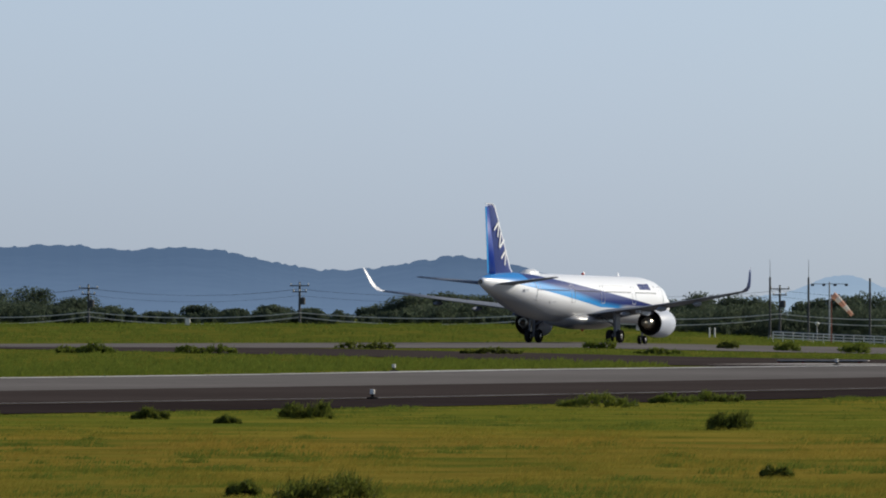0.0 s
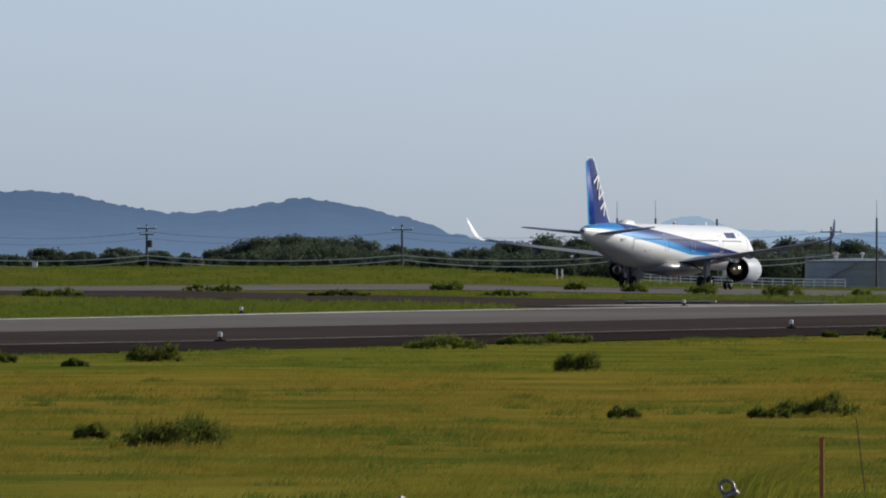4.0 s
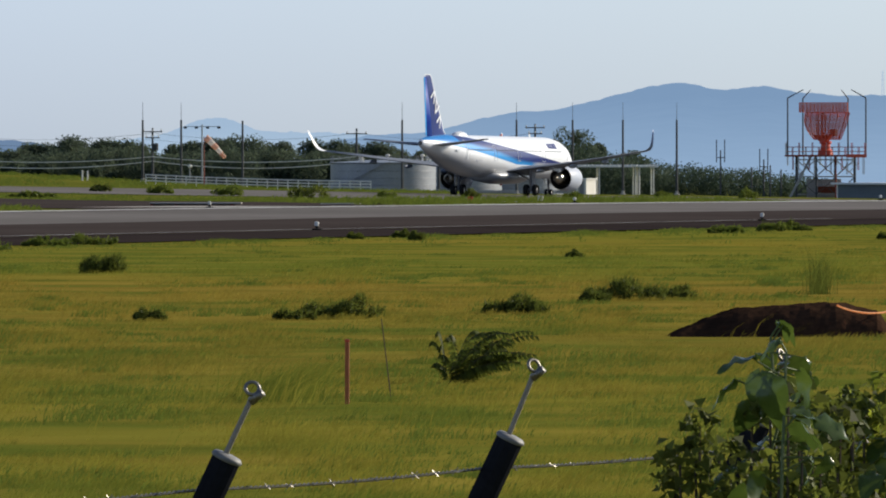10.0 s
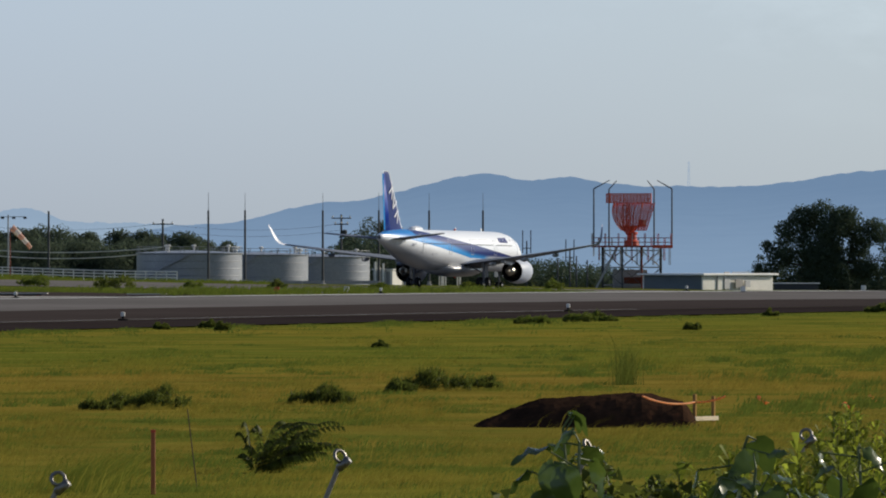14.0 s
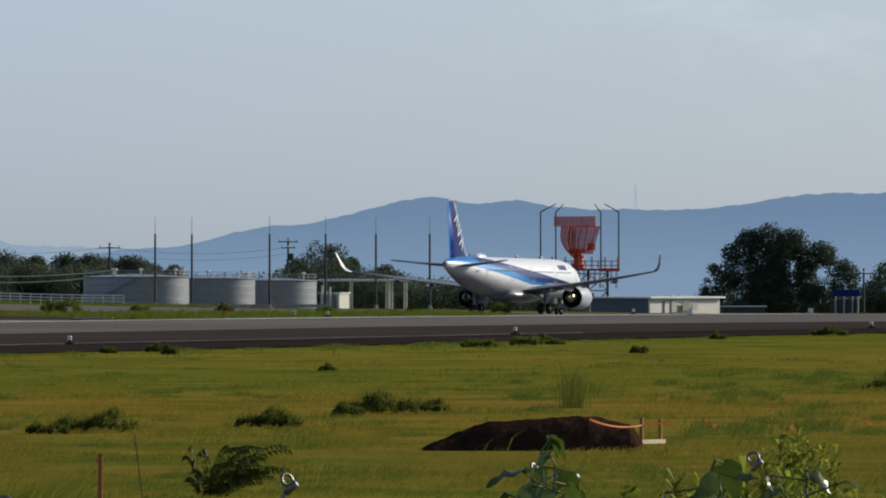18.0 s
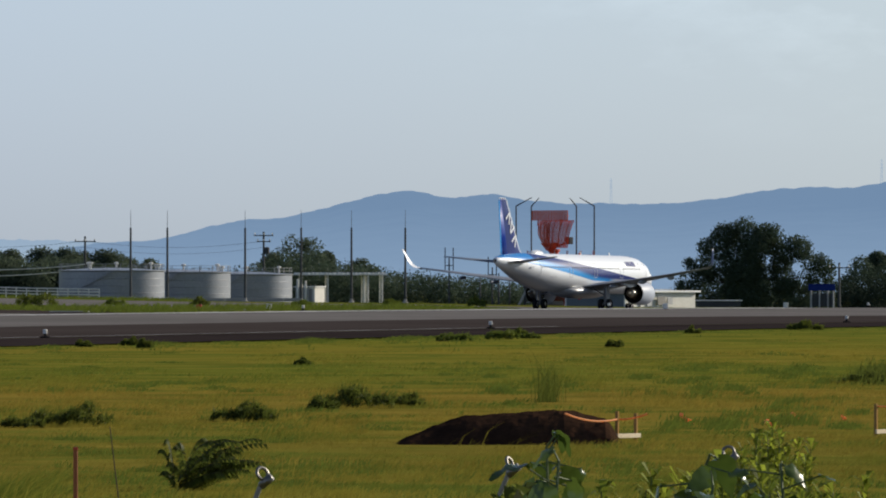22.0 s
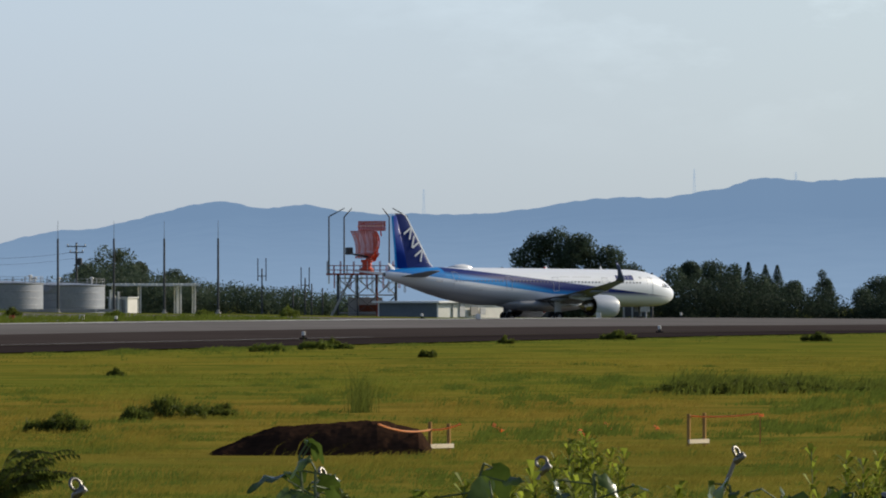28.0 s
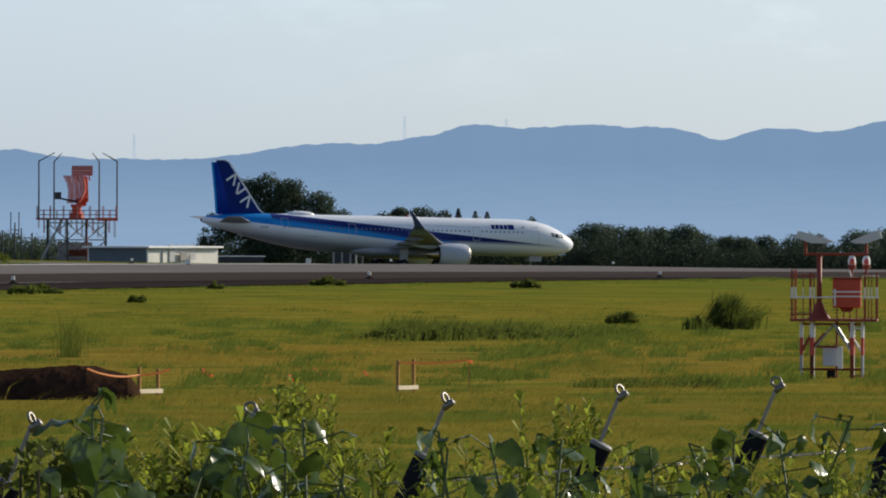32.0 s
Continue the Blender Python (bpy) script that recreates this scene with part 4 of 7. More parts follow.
def tank(bearing, distance):
    t = placed("storage_tank", bearing, distance, 0, "grey-white cylindrical fuel tank with a railed flat roof", "storage tank", "fuel tanks")
    bm = B()
    prof = [(0.05, 0.0), (6.6, 0.0)]
    for k in range(4):
        prof += [(6.5, 0.05 + k * 1.1), (6.5, 1.05 + k * 1.1), (6.53, 1.1 + k * 1.1)]
    prof += [(6.62, 4.5), (6.62, 4.62), (6.4, 4.64), (3.0, 4.9), (0.05, 5.0)]
    part("shell", lathe(bm, prof, 128), TANKPAINT, t, smooth=False)
    for k in range(22):
        a = 2 * math.pi * k / 22
        bm = B()
        rod(bm, (6.45 * math.cos(a), 6.45 * math.sin(a), 4.6), (6.45 * math.cos(a), 6.45 * math.sin(a), 5.6), 0.04, sides=5)
        part("rail_post", bm, GALV, t)
    for z in (5.1, 5.58):
        bm = B()
        lathe(bm, [(6.41, z - 0.03), (6.49, z - 0.03), (6.49, z + 0.03), (6.41, z + 0.03), (6.41, z - 0.03)], 44)
        part("hand_rail", bm, GALV, t)
    for k, (r, a) in enumerate(((5.2, 0.4), (4.4, 2.3), (5.0, 4.2), (1.0, 1.0))):
        bm = B()
        lathe(bm, [(0.12, 4.6), (0.12, 5.5), (0.28, 5.55), (0.28, 5.8), (0.05, 5.9)], 12, Matrix.Translation((r * math.cos(a), r * math.sin(a), 0)))
        part("vent", bm, WHITEWASH, t, "white roof vent")
    bm = B()
    a0 = radians(215)
    for k in range(24):
        a = a0 + k * 0.045
        box(bm, 6.95 * math.cos(a), 6.95 * math.sin(a), 0.2 + k * 0.19, 0.75, 0.28, 0.04, pose(0, 0, 0, 0, 0, math.degrees(a)))
        if k % 4 == 0:
            rod(bm, (7.25 * math.cos(a), 7.25 * math.sin(a), 0.2 + k * 0.19), (7.25 * math.cos(a), 7.25 * math.sin(a), 1.2 + k * 0.19), 0.03, sides=5)
    part("stairway", bm, GALV, t, "curved steel stair")
    t.scale.z = 0.8
    return t


for b, d in ((-1.317, 1392), (-0.976, 1426), (-0.658, 1460)):
    tank(b, d)

bund = placed("bund_wall", -0.95, 1388, 0, "low grey concrete wall before the tanks", "wall")
bm = B()
for k in range(12):
    box(bm, -13 + k * 2.4, 0, 0.2, 2.36, 0.2, 0.4, bevel=0.02)
part("wall_panels", bm, CONCRETE, bund)


def mast(bearing, distance, thick_top, tip):
    m = placed("lightning_mast", bearing, distance, 0, "tall dark steel lightning mast with a thin tip", "mast", "lightning masts")
    z0 = m.location.z
    part("pole", rod(B(), (0, 0, 0), (0, 0, thick_top - z0), 0.16, 0.12, 10), DARKPOLE, m)
    if tip:
        part("rod", rod(B(), (0, 0, thick_top - z0), (0, 0, tip - z0), 0.045, 0.025, 6), GALV, m, "thin galvanised rod")
    part("base", lathe(B(), [(0.05, 0), (0.35, 0), (0.35, 0.15), (0.2, 0.2), (0.2, 0.5), (0.05, 0.5)], 10), CONCRETE, m)


for b, tip in ((-2.536, 1), (-2.341, 1), (-2.03, 0), (-1.221, 1), (-1.035, 1), (-0.641, 1), (-0.357, 1), (-0.102, 1), (0.171, 1)):
    mast(b, 1378, 7.7 if tip else 7.6, 9.85 if tip else 0)


def utility_pole(bearing, distance, top, kind):
    p = placed("utility_pole", bearing, distance, 0, "dark concrete utility pole with crossarms and insulators", "utility pole", "utility poles")
    h = top - p.location.z
    metal = GALV if kind == "lamps" else DARKPOLE
    part("pole", rod(B(), (0, 0, 0), (0, 0, h), 0.2 if metal is DARKPOLE else 0.13, 0.13 if metal is DARKPOLE else 0.09, 10), metal, p)
    arms = {"two": ((h - 0.5, 2.6), (h - 1.3, 1.9)), "one": ((h - 0.7, 2.8),), "lamps": ((h - 0.25, 4.6),)}[kind]
    for z, w in arms:
        arm = part("crossarm", box(B(), 0, -0.15, z, w, 0.12, 0.14 if metal is DARKPOLE else 0.08), metal, p)
        for k in range(4 if kind == "lamps" else 3):
            f = (k / (3 if kind == "lamps" else 2) - 0.5) * (w - 0.3)
            if kind == "lamps":
                part("lamp_head", box(B(), f, -0.2, z - 0.12, 0.42, 0.35, 0.3, bevel=0.05), DARKPOLE, arm, "apron floodlight head")
            else:
                part("insulator", lathe(B(), [(0.02, z + 0.06), (0.1, z + 0.1), (0.06, z + 0.2), (0.1, z + 0.26), (0.02, z + 0.36)], 8, Matrix.Translation((f, -0.15, 0))), WHITEWASH, arm)
    if kind == "two":
        part("transformer", lathe(B(), [(0.02, h - 3.0), (0.3, h - 3.0), (0.33, h - 2.9), (0.33, h - 2.1), (0.05, h - 2.0)], 12, Matrix.Translation((0.45, -0.1, 0))), DARKPOLE, p, "grey pole transformer")
    return p


poles = [utility_pole(b, 1500, 3 + 1500 * math.tan(radians(e)), k) for b, e, k in (
    (-6.9, 0.15, "two"), (-5.99, 0.15, "two"), (-4.92, 0.165, "two"), (-3.626, 0.165, "one"), (-2.486, 0.155, "two"), (-1.452, 0.152, "one"), (-0.547, 0.175, "two"), (2.37, 0.02, "one"))]
utility_pole(-2.235, 1440, 3 + 1440 * math.tan(radians(0.172)), "lamps")
for a, b in zip(poles, poles[1:-1]):
    cable = thing("power_cable", a.location.x, a.location.y, 0, 0, "thin dark overhead power cable between poles", "cable", "overhead cables")
    d = b.location - a.location
    ha, hb = a.location.z, b.location.z
    for off, drop in ((-1.1, 0.75), (1.1, 0.75), (0.0, 1.6)):
        ta = 3 + 1500 * math.tan(radians(0.158)) - drop
        pts = []
        for k in range(13):
            f = k / 12
            pts.append(Vector((d.x * f, d.y * f + off, ta - 0.9 * 4 * f * (1 - f))))
        bm = B()
        strand(bm, pts, 0.014, 4)
        part("wire", bm, DARKPOLE, cable)

# antenna posts beside the radar
for b, h in ((0.393, 5.6), (0.55, 3.6), (0.612, 4.6), (0.645, 3.9), (0.70, 3.4)):
    p = placed("antenna_post", b, 1390, 0, "slim dark post with a cluster of aerials", "antenna", "antenna posts")
    part("pole", rod(B(), (0, 0, 0), (0, 0, h), 0.11, 0.08, 8), DARKPOLE, p)
    if h > 4.5:
        for k, dx in enumerate((-0.5, 0.5)):
            bm = B()
            rod(bm, (0, 0, h - 0.9), (dx, 0, h - 0.9), 0.05, sides=6)
            rod(bm, (dx, 0, h - 1.5), (dx, 0, h + 1.3), 0.07, sides=6)
            part("aerial", bm, DARKPOLE, p)

# open shelter with a flat roof
shelter = placed("open_shelter", -0.16, 1432, 4, "open steel shelter with a flat corrugated roof on posts", "shelter")
bm = B()
for k in range(21):
    box(bm, -5.77 + (k + 0.5) * 0.55, 0, 3.74, 0.34, 5.0, 0.16)
box(bm, 0, 0, 3.62, 11.6, 5.0, 0.08)
part("roof", bm, ROOFWHITE, shelter, "white corrugated roof")
part("roof_edge", box(B(), 0, -2.55, 3.60, 11.6, 0.06, 0.2), WHITEWASH, shelter)
for x in (-5.0, -1.7, 2.9, 3.4, 5.2):
    for y in (-2.2, 2.2):
        part("post", rod(B(), (x, y, 0), (x, y, 3.6), 0.095, sides=8), WHITEWASH, shelter)

hut = placed("pump_hut", -0.30, 1404, -24, "small white pump house with a flat roof", "hut")
wall = part("wall", box(B(), -0.3, 0, 0.95, 2.6, 3.0, 1.9, bevel=0.02), WHITEWASH, hut)
part("roof", box(B(), -0.3, 0, 1.96, 2.9, 3.3, 0.14, bevel=0.02), ROOFWHITE, hut)
part("door", box(B(), 0.3, -1.53, 0.85, 0.85, 0.06, 1.7), GALV, wall)
stack = placed("pipe_stand", -0.355, 1402, 0, "white valve stand with upright pipes", "pipework")
for dx, h in ((-0.5, 2.9), (0.0, 2.3), (0.5, 2.7)):
    part("pipe", rod(B(), (dx, 0, 0), (dx, 0, h), 0.13, sides=8), WHITEWASH, stack)
part("cabinet", box(B(), 0.1, 0.5, 1.0, 1.6, 0.7, 2.0, bevel=0.03), GALV, stack)

# low white rail fence
def rail_fence(b0, d0, b1, d1, n, label):
    x0, y0, _ = at(b0, d0)
    x1, y1, _ = at(b1, d1)
    f = thing("rail_fence", x0, y0, 0, 0, label, "fence")
    last = None
    for k in range(n + 1):
        x, y = x0 + (x1 - x0) * k / n, y0 + (y1 - y0) * k / n
        z = ground_z(x, y)
        part("post", box(B(), x - x0, y - y0, z + 0.58, 0.12, 0.12, 1.16), WHITEWASH, f)
        if last:
            for h in (0.45, 0.78, 1.1):
                part("rail", rod(B(), (last[0], last[1], last[2] + h), (x - x0, y - y0, z + h), 0.065, sides=6), WHITEWASH, f)
        last = (x - x0, y - y0, z)


rail_fence(-2.52, 1262, -1.38, 1236, 22, "low white three-rail fence beside the taxiway")
# pale telephone cables that sag low between the poles
for a, b in zip(poles, poles[1:-2]):
    cable = thing("telephone_cable", a.location.x, a.location.y, 0, 0, "pale sagging telephone cable low between poles", "cable", "telephone cables")
    d = b.location - a.location
    for z0, sag, off in ((3.25, 0.75, -0.4), (2.65, 0.95, 0.2)):
        bm = B()
        pts = [Vector((d.x * k / 16, d.y * k / 16 - 0.3 + off, z0 - sag * 4 * (k / 16) * (1 - k / 16))) for k in range(17)]
        strand(bm, pts, 0.06)
        part("wire", bm, WHITEWASH, cable)
cabinet = placed("white_cabinet", -5.487, 1300, 0, "small white equipment cabinet in the grass", "cabinet")
part("body", box(B(), 0, 0, 0.46, 0.56, 0.4, 0.74, bevel=0.03), WHITEWASH, cabinet)
part("plinth", box(B(), 0, 0, 0.05, 0.7, 0.55, 0.12), CONCRETE, cabinet)

for b in (-2.842, -2.815):
    p = placed("white_post", b, 1290, 0, "short white painted post in the grass", "post", "white posts")
    part("shaft", rod(B(), (0, 0, 0), (0, 0, 1.05), 0.10, 0.09, 8), WHITEWASH, p)
    part("cap", lathe(B(), [(0.1, 1.04), (0.11, 1.06), (0.07, 1.14), (0.01, 1.16)], 8), WHITEWASH, p)
p = placed("lamp_post", -2.297, 1300, 0, "slim grey post with a round pale lamp", "lamp")
part("pole", rod(B(), (0, 0, 0), (0, 0, 2.1), 0.07, 0.06, 8), GALV, p)
part("globe", lathe(B(), [(0.05, 2.05), (0.2, 2.15), (0.24, 2.3), (0.18, 2.45), (0.02, 2.5)], 12), WHITEWASH, p, "round white lamp globe", True)

# windsock
sock = placed("windsock", -2.225, 1250, 0, "drooping orange and white windsock on a red mast", "windsock")
h = 5.6
part("mast", rod(B(), (0, 0, 0), (0, 0, h), 0.07, 0.04, 8), RUSTRED, sock)
ring = lambda f: (Vector((0.15 + 2.15 * f, 0, h - 0.1 - 2.25 * f ** 1.15)), 0.40 - 0.19 * f)
for k in range(5):
    (c0, r0), (c1, r1) = ring(k / 5), ring((k + 1) / 5)
    bm = B()
    q = (c1 - c0).to_track_quat("Z", "Y").to_matrix().to_4x4()
    lathe(bm, [(r0, 0), (r1, (c1 - c0).length)], 14, Matrix.Translation(c0) @ q)
    part("sleeve", bm, CLOTHORANGE if k % 2 == 0 else CLOTHWHITE, sock, smooth=True)

# ---- radar tower ----
RX, RY, RZ = at(0.925, 1400)
radar = thing("radar_tower", RX, RY, RZ, 0, "steel lattice radar tower with a railed deck and red aerial", "radar tower")
DECK = 3.25 - RZ
for x in (-3.6, -1.2, 1.2, 3.6):
    for y in (-3.4, 3.4):
        part("leg", rod(B(), (x, y, 0), (x, y, DECK), 0.10, sides=8), RUSTRED if x == 1.2 and y < 0 else DARKPOLE, radar)
for y in (-3.4, 3.4):
    for x0 in (-3.6, -1.2, 1.2):
        for z0 in (0.4, 2.6):
            for s in (0, 1):
                part("brace", rod(B(), (x0 + 2.4 * s, y, z0), (x0 + 2.4 * (1 - s), y, z0 + 2.1), 0.035, sides=6), GALV if z0 > 1 else DARKPOLE, radar)
    for z in (0.4, 2.6, 4.7):
        part("girt", rod(B(), (-3.6, y, z), (3.6, y, z), 0.07, sides=6), GALV, radar)
deck = part("deck", box(B(), 0, 0, DECK + 0.08, 10.0, 9.0, 0.22, bevel=0.02), RUSTRED, radar, "dark red deck")
part("deck_edge", box(B(), 3.75, -4.55, DECK + 0.06, 2.5, 0.12, 0.38), ORANGE, deck, "orange deck edge")
for k in range(13):
    x = -4.9 + k * 9.8 / 12
    for y in (-4.4, 4.4):
        part("rail_post", rod(B(), (x, y, DECK), (x, y, DECK + (1.15 if k % 2 else 1.7)), 0.045, sides=5), ORANGE if k > 8 else RUSTRED if k % 3 else GALV, deck)
for y in (-4.4, 4.4):
    for z in (0.6, 1.15):
        part("hand_rail", rod(B(), (-4.9, y, DECK + z), (4.9, y, DECK + z), 0.045, sides=5), RUSTRED if y < 0 else GALV, deck)
for x in (-4.9, 4.9):
    for z in (0.6, 1.15):
        part("hand_rail", rod(B(), (x, -4.4, DECK + z), (x, 4.4, DECK + z), 0.045, sides=5), ORANGE if x > 0 else GALV, deck)
for k in range(15):
    x = -4.7 + k * 9.4 / 14
    for y in (-4.3, 4.3):
        part("strut", rod(B(), (x, y, DECK - 1.1 - 0.55 * (k % 3)), (x, y, DECK), 0.045, sides=5), (WHITEWASH, ORANGE if k > 9 else RUSTRED, GALV)[k % 3], deck)
    if k % 2:
        part("bracket", rod(B(), (x, -4.3, DECK - 0.8), (x * 0.72, -3.4, DECK - 1.9), 0.04, sides=5), GALV if k % 4 == 1 else RUSTRED, deck)
part("cabin", box(B(), -0.2, 0.5, 1.15, 4.2, 4.2, 2.3, bevel=0.03), CONCRETE, radar, "grey equipment cabin under the deck")
part("red_base", box(B(), 0.3, -3.0, 1.0, 2.6, 0.8, 0.8, bevel=0.03), OXIDE, radar, "dull brown-red frame at the foot")
part("stair", loft(B(), [[(-4.6 + dx, -3.9, 0.0), (-4.3 + dx, -3.9, 0.0), (-4.3 + dx, -3.1, 0.0), (-4.6 + dx, -3.1, 0.0)] if i == 0 else [(-2.0 + dx, -3.9, DECK), (-1.7 + dx, -3.9, DECK), (-1.7 + dx, -3.1, DECK), (-2.0 + dx, -3.1, DECK)] for i, dx in ((0, 0), (1, 0))]), GALV, radar)
for x, y, lean in ((-4.75, -4.2, 1.95), (-2.75, 4.2, 0.95), (2.85, 4.2, -0.85), (4.9, -4.2, -1.8)):
    bm = B()
    top = 3 + 1400 * math.tan(radians(0.305)) - RZ
    rod(bm, (x, y, DECK), (x, y, top), 0.10, 0.085, 8)
    rod(bm, (x, y, top), (x + lean, y * 0.8, top + 1.05), 0.085, 0.05, 8)
    part("lightning_pole", bm, DARKPOLE, radar, "dark pole bent inwards at its top")
part("pedestal", lathe(B(), [(0.1, DECK + 0.1), (1.0, DECK + 0.1), (0.9, DECK + 0.7), (0.62, DECK + 0.9), (0.58, DECK + 1.5), (0.75, DECK + 1.6), (0.75, DECK + 1.9), (0.1, DECK + 1.9)], 20), ORANGE, radar, "red pedestal")

# the turning aerial: a curved reflector, a feed arm and a long bar on top; its front is +y
antenna = part("aerial", B(), ORANGE, radar, "turning red radar aerial")
antenna.matrix_basis = pose(0, 0, DECK + 1.9)
def bowl(u, v, back=0.0):
    wide = 3.0 * (0.60 + 0.40 * (1 - ((1 - v) / 2) ** 2.2))
    return Vector((u * wide, -0.9 - back + 0.95 * u * u + 0.55 * v * v, 1.85 + 1.65 * v))


bm = B()
for j in range(24):
    v = -1 + 2 * j / 23
    for i in range(14):
        p, q = bowl(-1 + i / 7, v), bowl(-1 + (i + 1) / 7, v)
        up_, back_ = Vector((0, 0, 0.054)), Vector((0, 0.03, 0))
        loft(bm, [[p - up_ - back_, p + up_ - back_, p + up_ + back_, p - up_ + back_], [q - up_ - back_, q + up_ - back_, q + up_ + back_, q - up_ + back_]])
for i in range(15):
    for j in range(8):
        rod(bm, bowl(-1 + i / 7, -1 + j / 4), bowl(-1 + i / 7, -1 + (j + 1) / 4), 0.03, sides=4)
part("reflector", bm, ORANGE, antenna, "red curved open mesh reflector")
for k in range(7):
    u = -0.9 + 0.3 * k
    bm = B()
    last = None
    for j in range(9):
        v = -1 + 2 * j / 8
        p = bowl(u, v, 0.22)
        if last:
            rod(bm, last, p, 0.06, sides=5)
        last = p
    part("rib", bm, ORANGE, antenna)
bm = B()
for x in (-0.45, 0, 0.45):
    rod(bm, (x, -1.3, 0.3), (x, -1.2, 3.4), 0.09, sides=6)
for k in range(5):
    rod(bm, (-0.45, -1.3, 0.4 + 0.7 * k), (0.45, -1.3, 0.75 + 0.7 * k), 0.05, sides=5)
loft(bm, [[(-1.3, -1.1, 0.75), (1.3, -1.1, 0.75), (1.3, -0.5, 0.75), (-1.3, -0.5, 0.75)], [(-0.45, -1.0, -0.05), (0.45, -1.0, -0.05), (0.45, -0.1, -0.05), (-0.45, -0.1, -0.05)]])
rod(bm, (0, -1.1, 0.2), (0, -0.2, 0.0), 0.42, sides=12)
part("back_frame", bm, ORANGE, antenna, "red backing frame")
bm = B()
for k in range(9):
    box(bm, 0, -0.75, 3.6 + 0.14 * k, 6.5, 0.10, 0.108)
for k in range(14):
    box(bm, -3.2 + 6.4 * k / 13, -0.68, 4.15, 0.07, 0.10, 1.2)
bar = part("bar_aerial", bm, ORANGE, antenna, "long red open bar aerial")
part("bar_rail", box(B(), 0, -0.5, 4.15, 6.3, 0.08, 0.09), TAPE, bar)
for x in (-2, 2):
    part("bar_strut", rod(B(), (x, -0.9, 2.9), (x, -0.8, 3.7), 0.09, sides=6), ORANGE, antenna)
part("feed_arm", rod(B(), (0, -0.6, 0.25), (0, 2.5, 0.75), 0.14, 0.1, 8), DARKPOLE, antenna, "dark feed arm")
part("feed_horn", box(B(), 0, 2.55, 1.05, 0.8, 0.7, 0.9, bevel=0.06), DARKPOLE, antenna, "dark feed horn")

WALLSHADE = material("shaded_wall", [(0.125, 0.145, 0.155), (0.175, 0.195, 0.205)], 0.8, scale=0.5, fine=8)
# radar building: two walls seen, a flat white roof
BX, BY, BZ = at(1.286, 1368)
block = thing("radar_building", BX, BY, BZ, 0, "low white equipment building with a flat overhanging roof", "building")
LONG, SHORT = Vector((math.sin(radians(36)), math.cos(radians(36)), 0)), Vector((math.sin(radians(-54)), math.cos(radians(-54)), 0))
L1, L2, HT = 15.0, 8.9, 0.0 + 3 + 1368 * math.tan(radians(-0.133)) - BZ
for name, a, d, ln, inward in (("wall_front", Vector(), LONG, L1, SHORT), ("wall_side", Vector(), SHORT, L2, LONG), ("wall_back", SHORT * L2, LONG, L1, -SHORT), ("wall_end", LONG * L1, SHORT, L2, -LONG)):
    bm = B()
    c = a + d * ln / 2 + inward * 0.1
    box(bm, c.x, c.y, HT / 2 - 0.1, ln - (0.4 if name in ("wall_side", "wall_end") else 0), 0.2, HT + 0.2, d.to_track_quat("X", "Z").to_matrix().to_4x4())
    # the side wall is darker in colour to stand for its shade
    part("wall", bm, WALLSHADE if name == "wall_side" else WHITEWASH, block)
c = (LONG * L1 + SHORT * L2) / 2
part("roof", box(B(), c.x, c.y, HT + 0.12, L1 + 1.1, L2 + 1.0, 0.24, LONG.to_track_quat("X", "Z").to_matrix().to_4x4(), bevel=0.03), ROOFWHITE, block, "white flat roof slab")
turn = LONG.to_track_quat("X", "Z").to_matrix().to_4x4()
def on_front(name, f, z, w, h, mat, proud, label=""):
    p = LONG * f - SHORT * proud
    part(name, box(B(), p.x, p.y, z, w, 0.14, h, turn, bevel=0.01), mat, block, label)
on_front("door", 5.0, 1.1, 1.1, 2.1, GALV, 0.06, "grey steel door")
on_front("air_conditioner", 7.2, 0.75, 1.6, 1.0, CONCRETE, 0.35, "grey outdoor air conditioner")
on_front("air_conditioner", 9.0, 0.7, 1.1, 0.8, GALV, 0.35)
on_front("canopy", 7.6, 2.1, 3.6, 0.1, GALV, 0.3)
on_front("gutter", 7.4, HT - 0.12, 14.6, 0.12, GALV, 0.08)
on_front("downpipe", 3.0, HT / 2, 0.12, HT, GALV, 0.08)

# equipment sheds and signs at the right of the field
board = placed("notice_board", 2.282, 1480, 0, "blue and white board on grey posts", "sign")
part("panel", box(B(), 0, 0, 2.85, 3.5, 0.12, 0.85), NAVY, board)
for x in (-1.4, -0.3, 0.8, 1.5):
    part("post", rod(B(), (x, 0.1, 0), (x, 0.1, 3.2), 0.12, sides=8), GALV, board)
part("screen", box(B(), 0.2, 0.3, 1.2, 3.0, 0.1, 1.7), DARKPOLE, board)
slab = placed("low_shed", 1.76, 1430, 0, "low dark shed with a pale roof edge", "shed")
part("wall", box(B(), 0, 0, 0.4, 5.5, 3.0, 0.8), DARKPOLE, slab)
part("roof", box(B(), 0, 0, 0.86, 5.9, 3.4, 0.12), ROOFWHITE, slab)


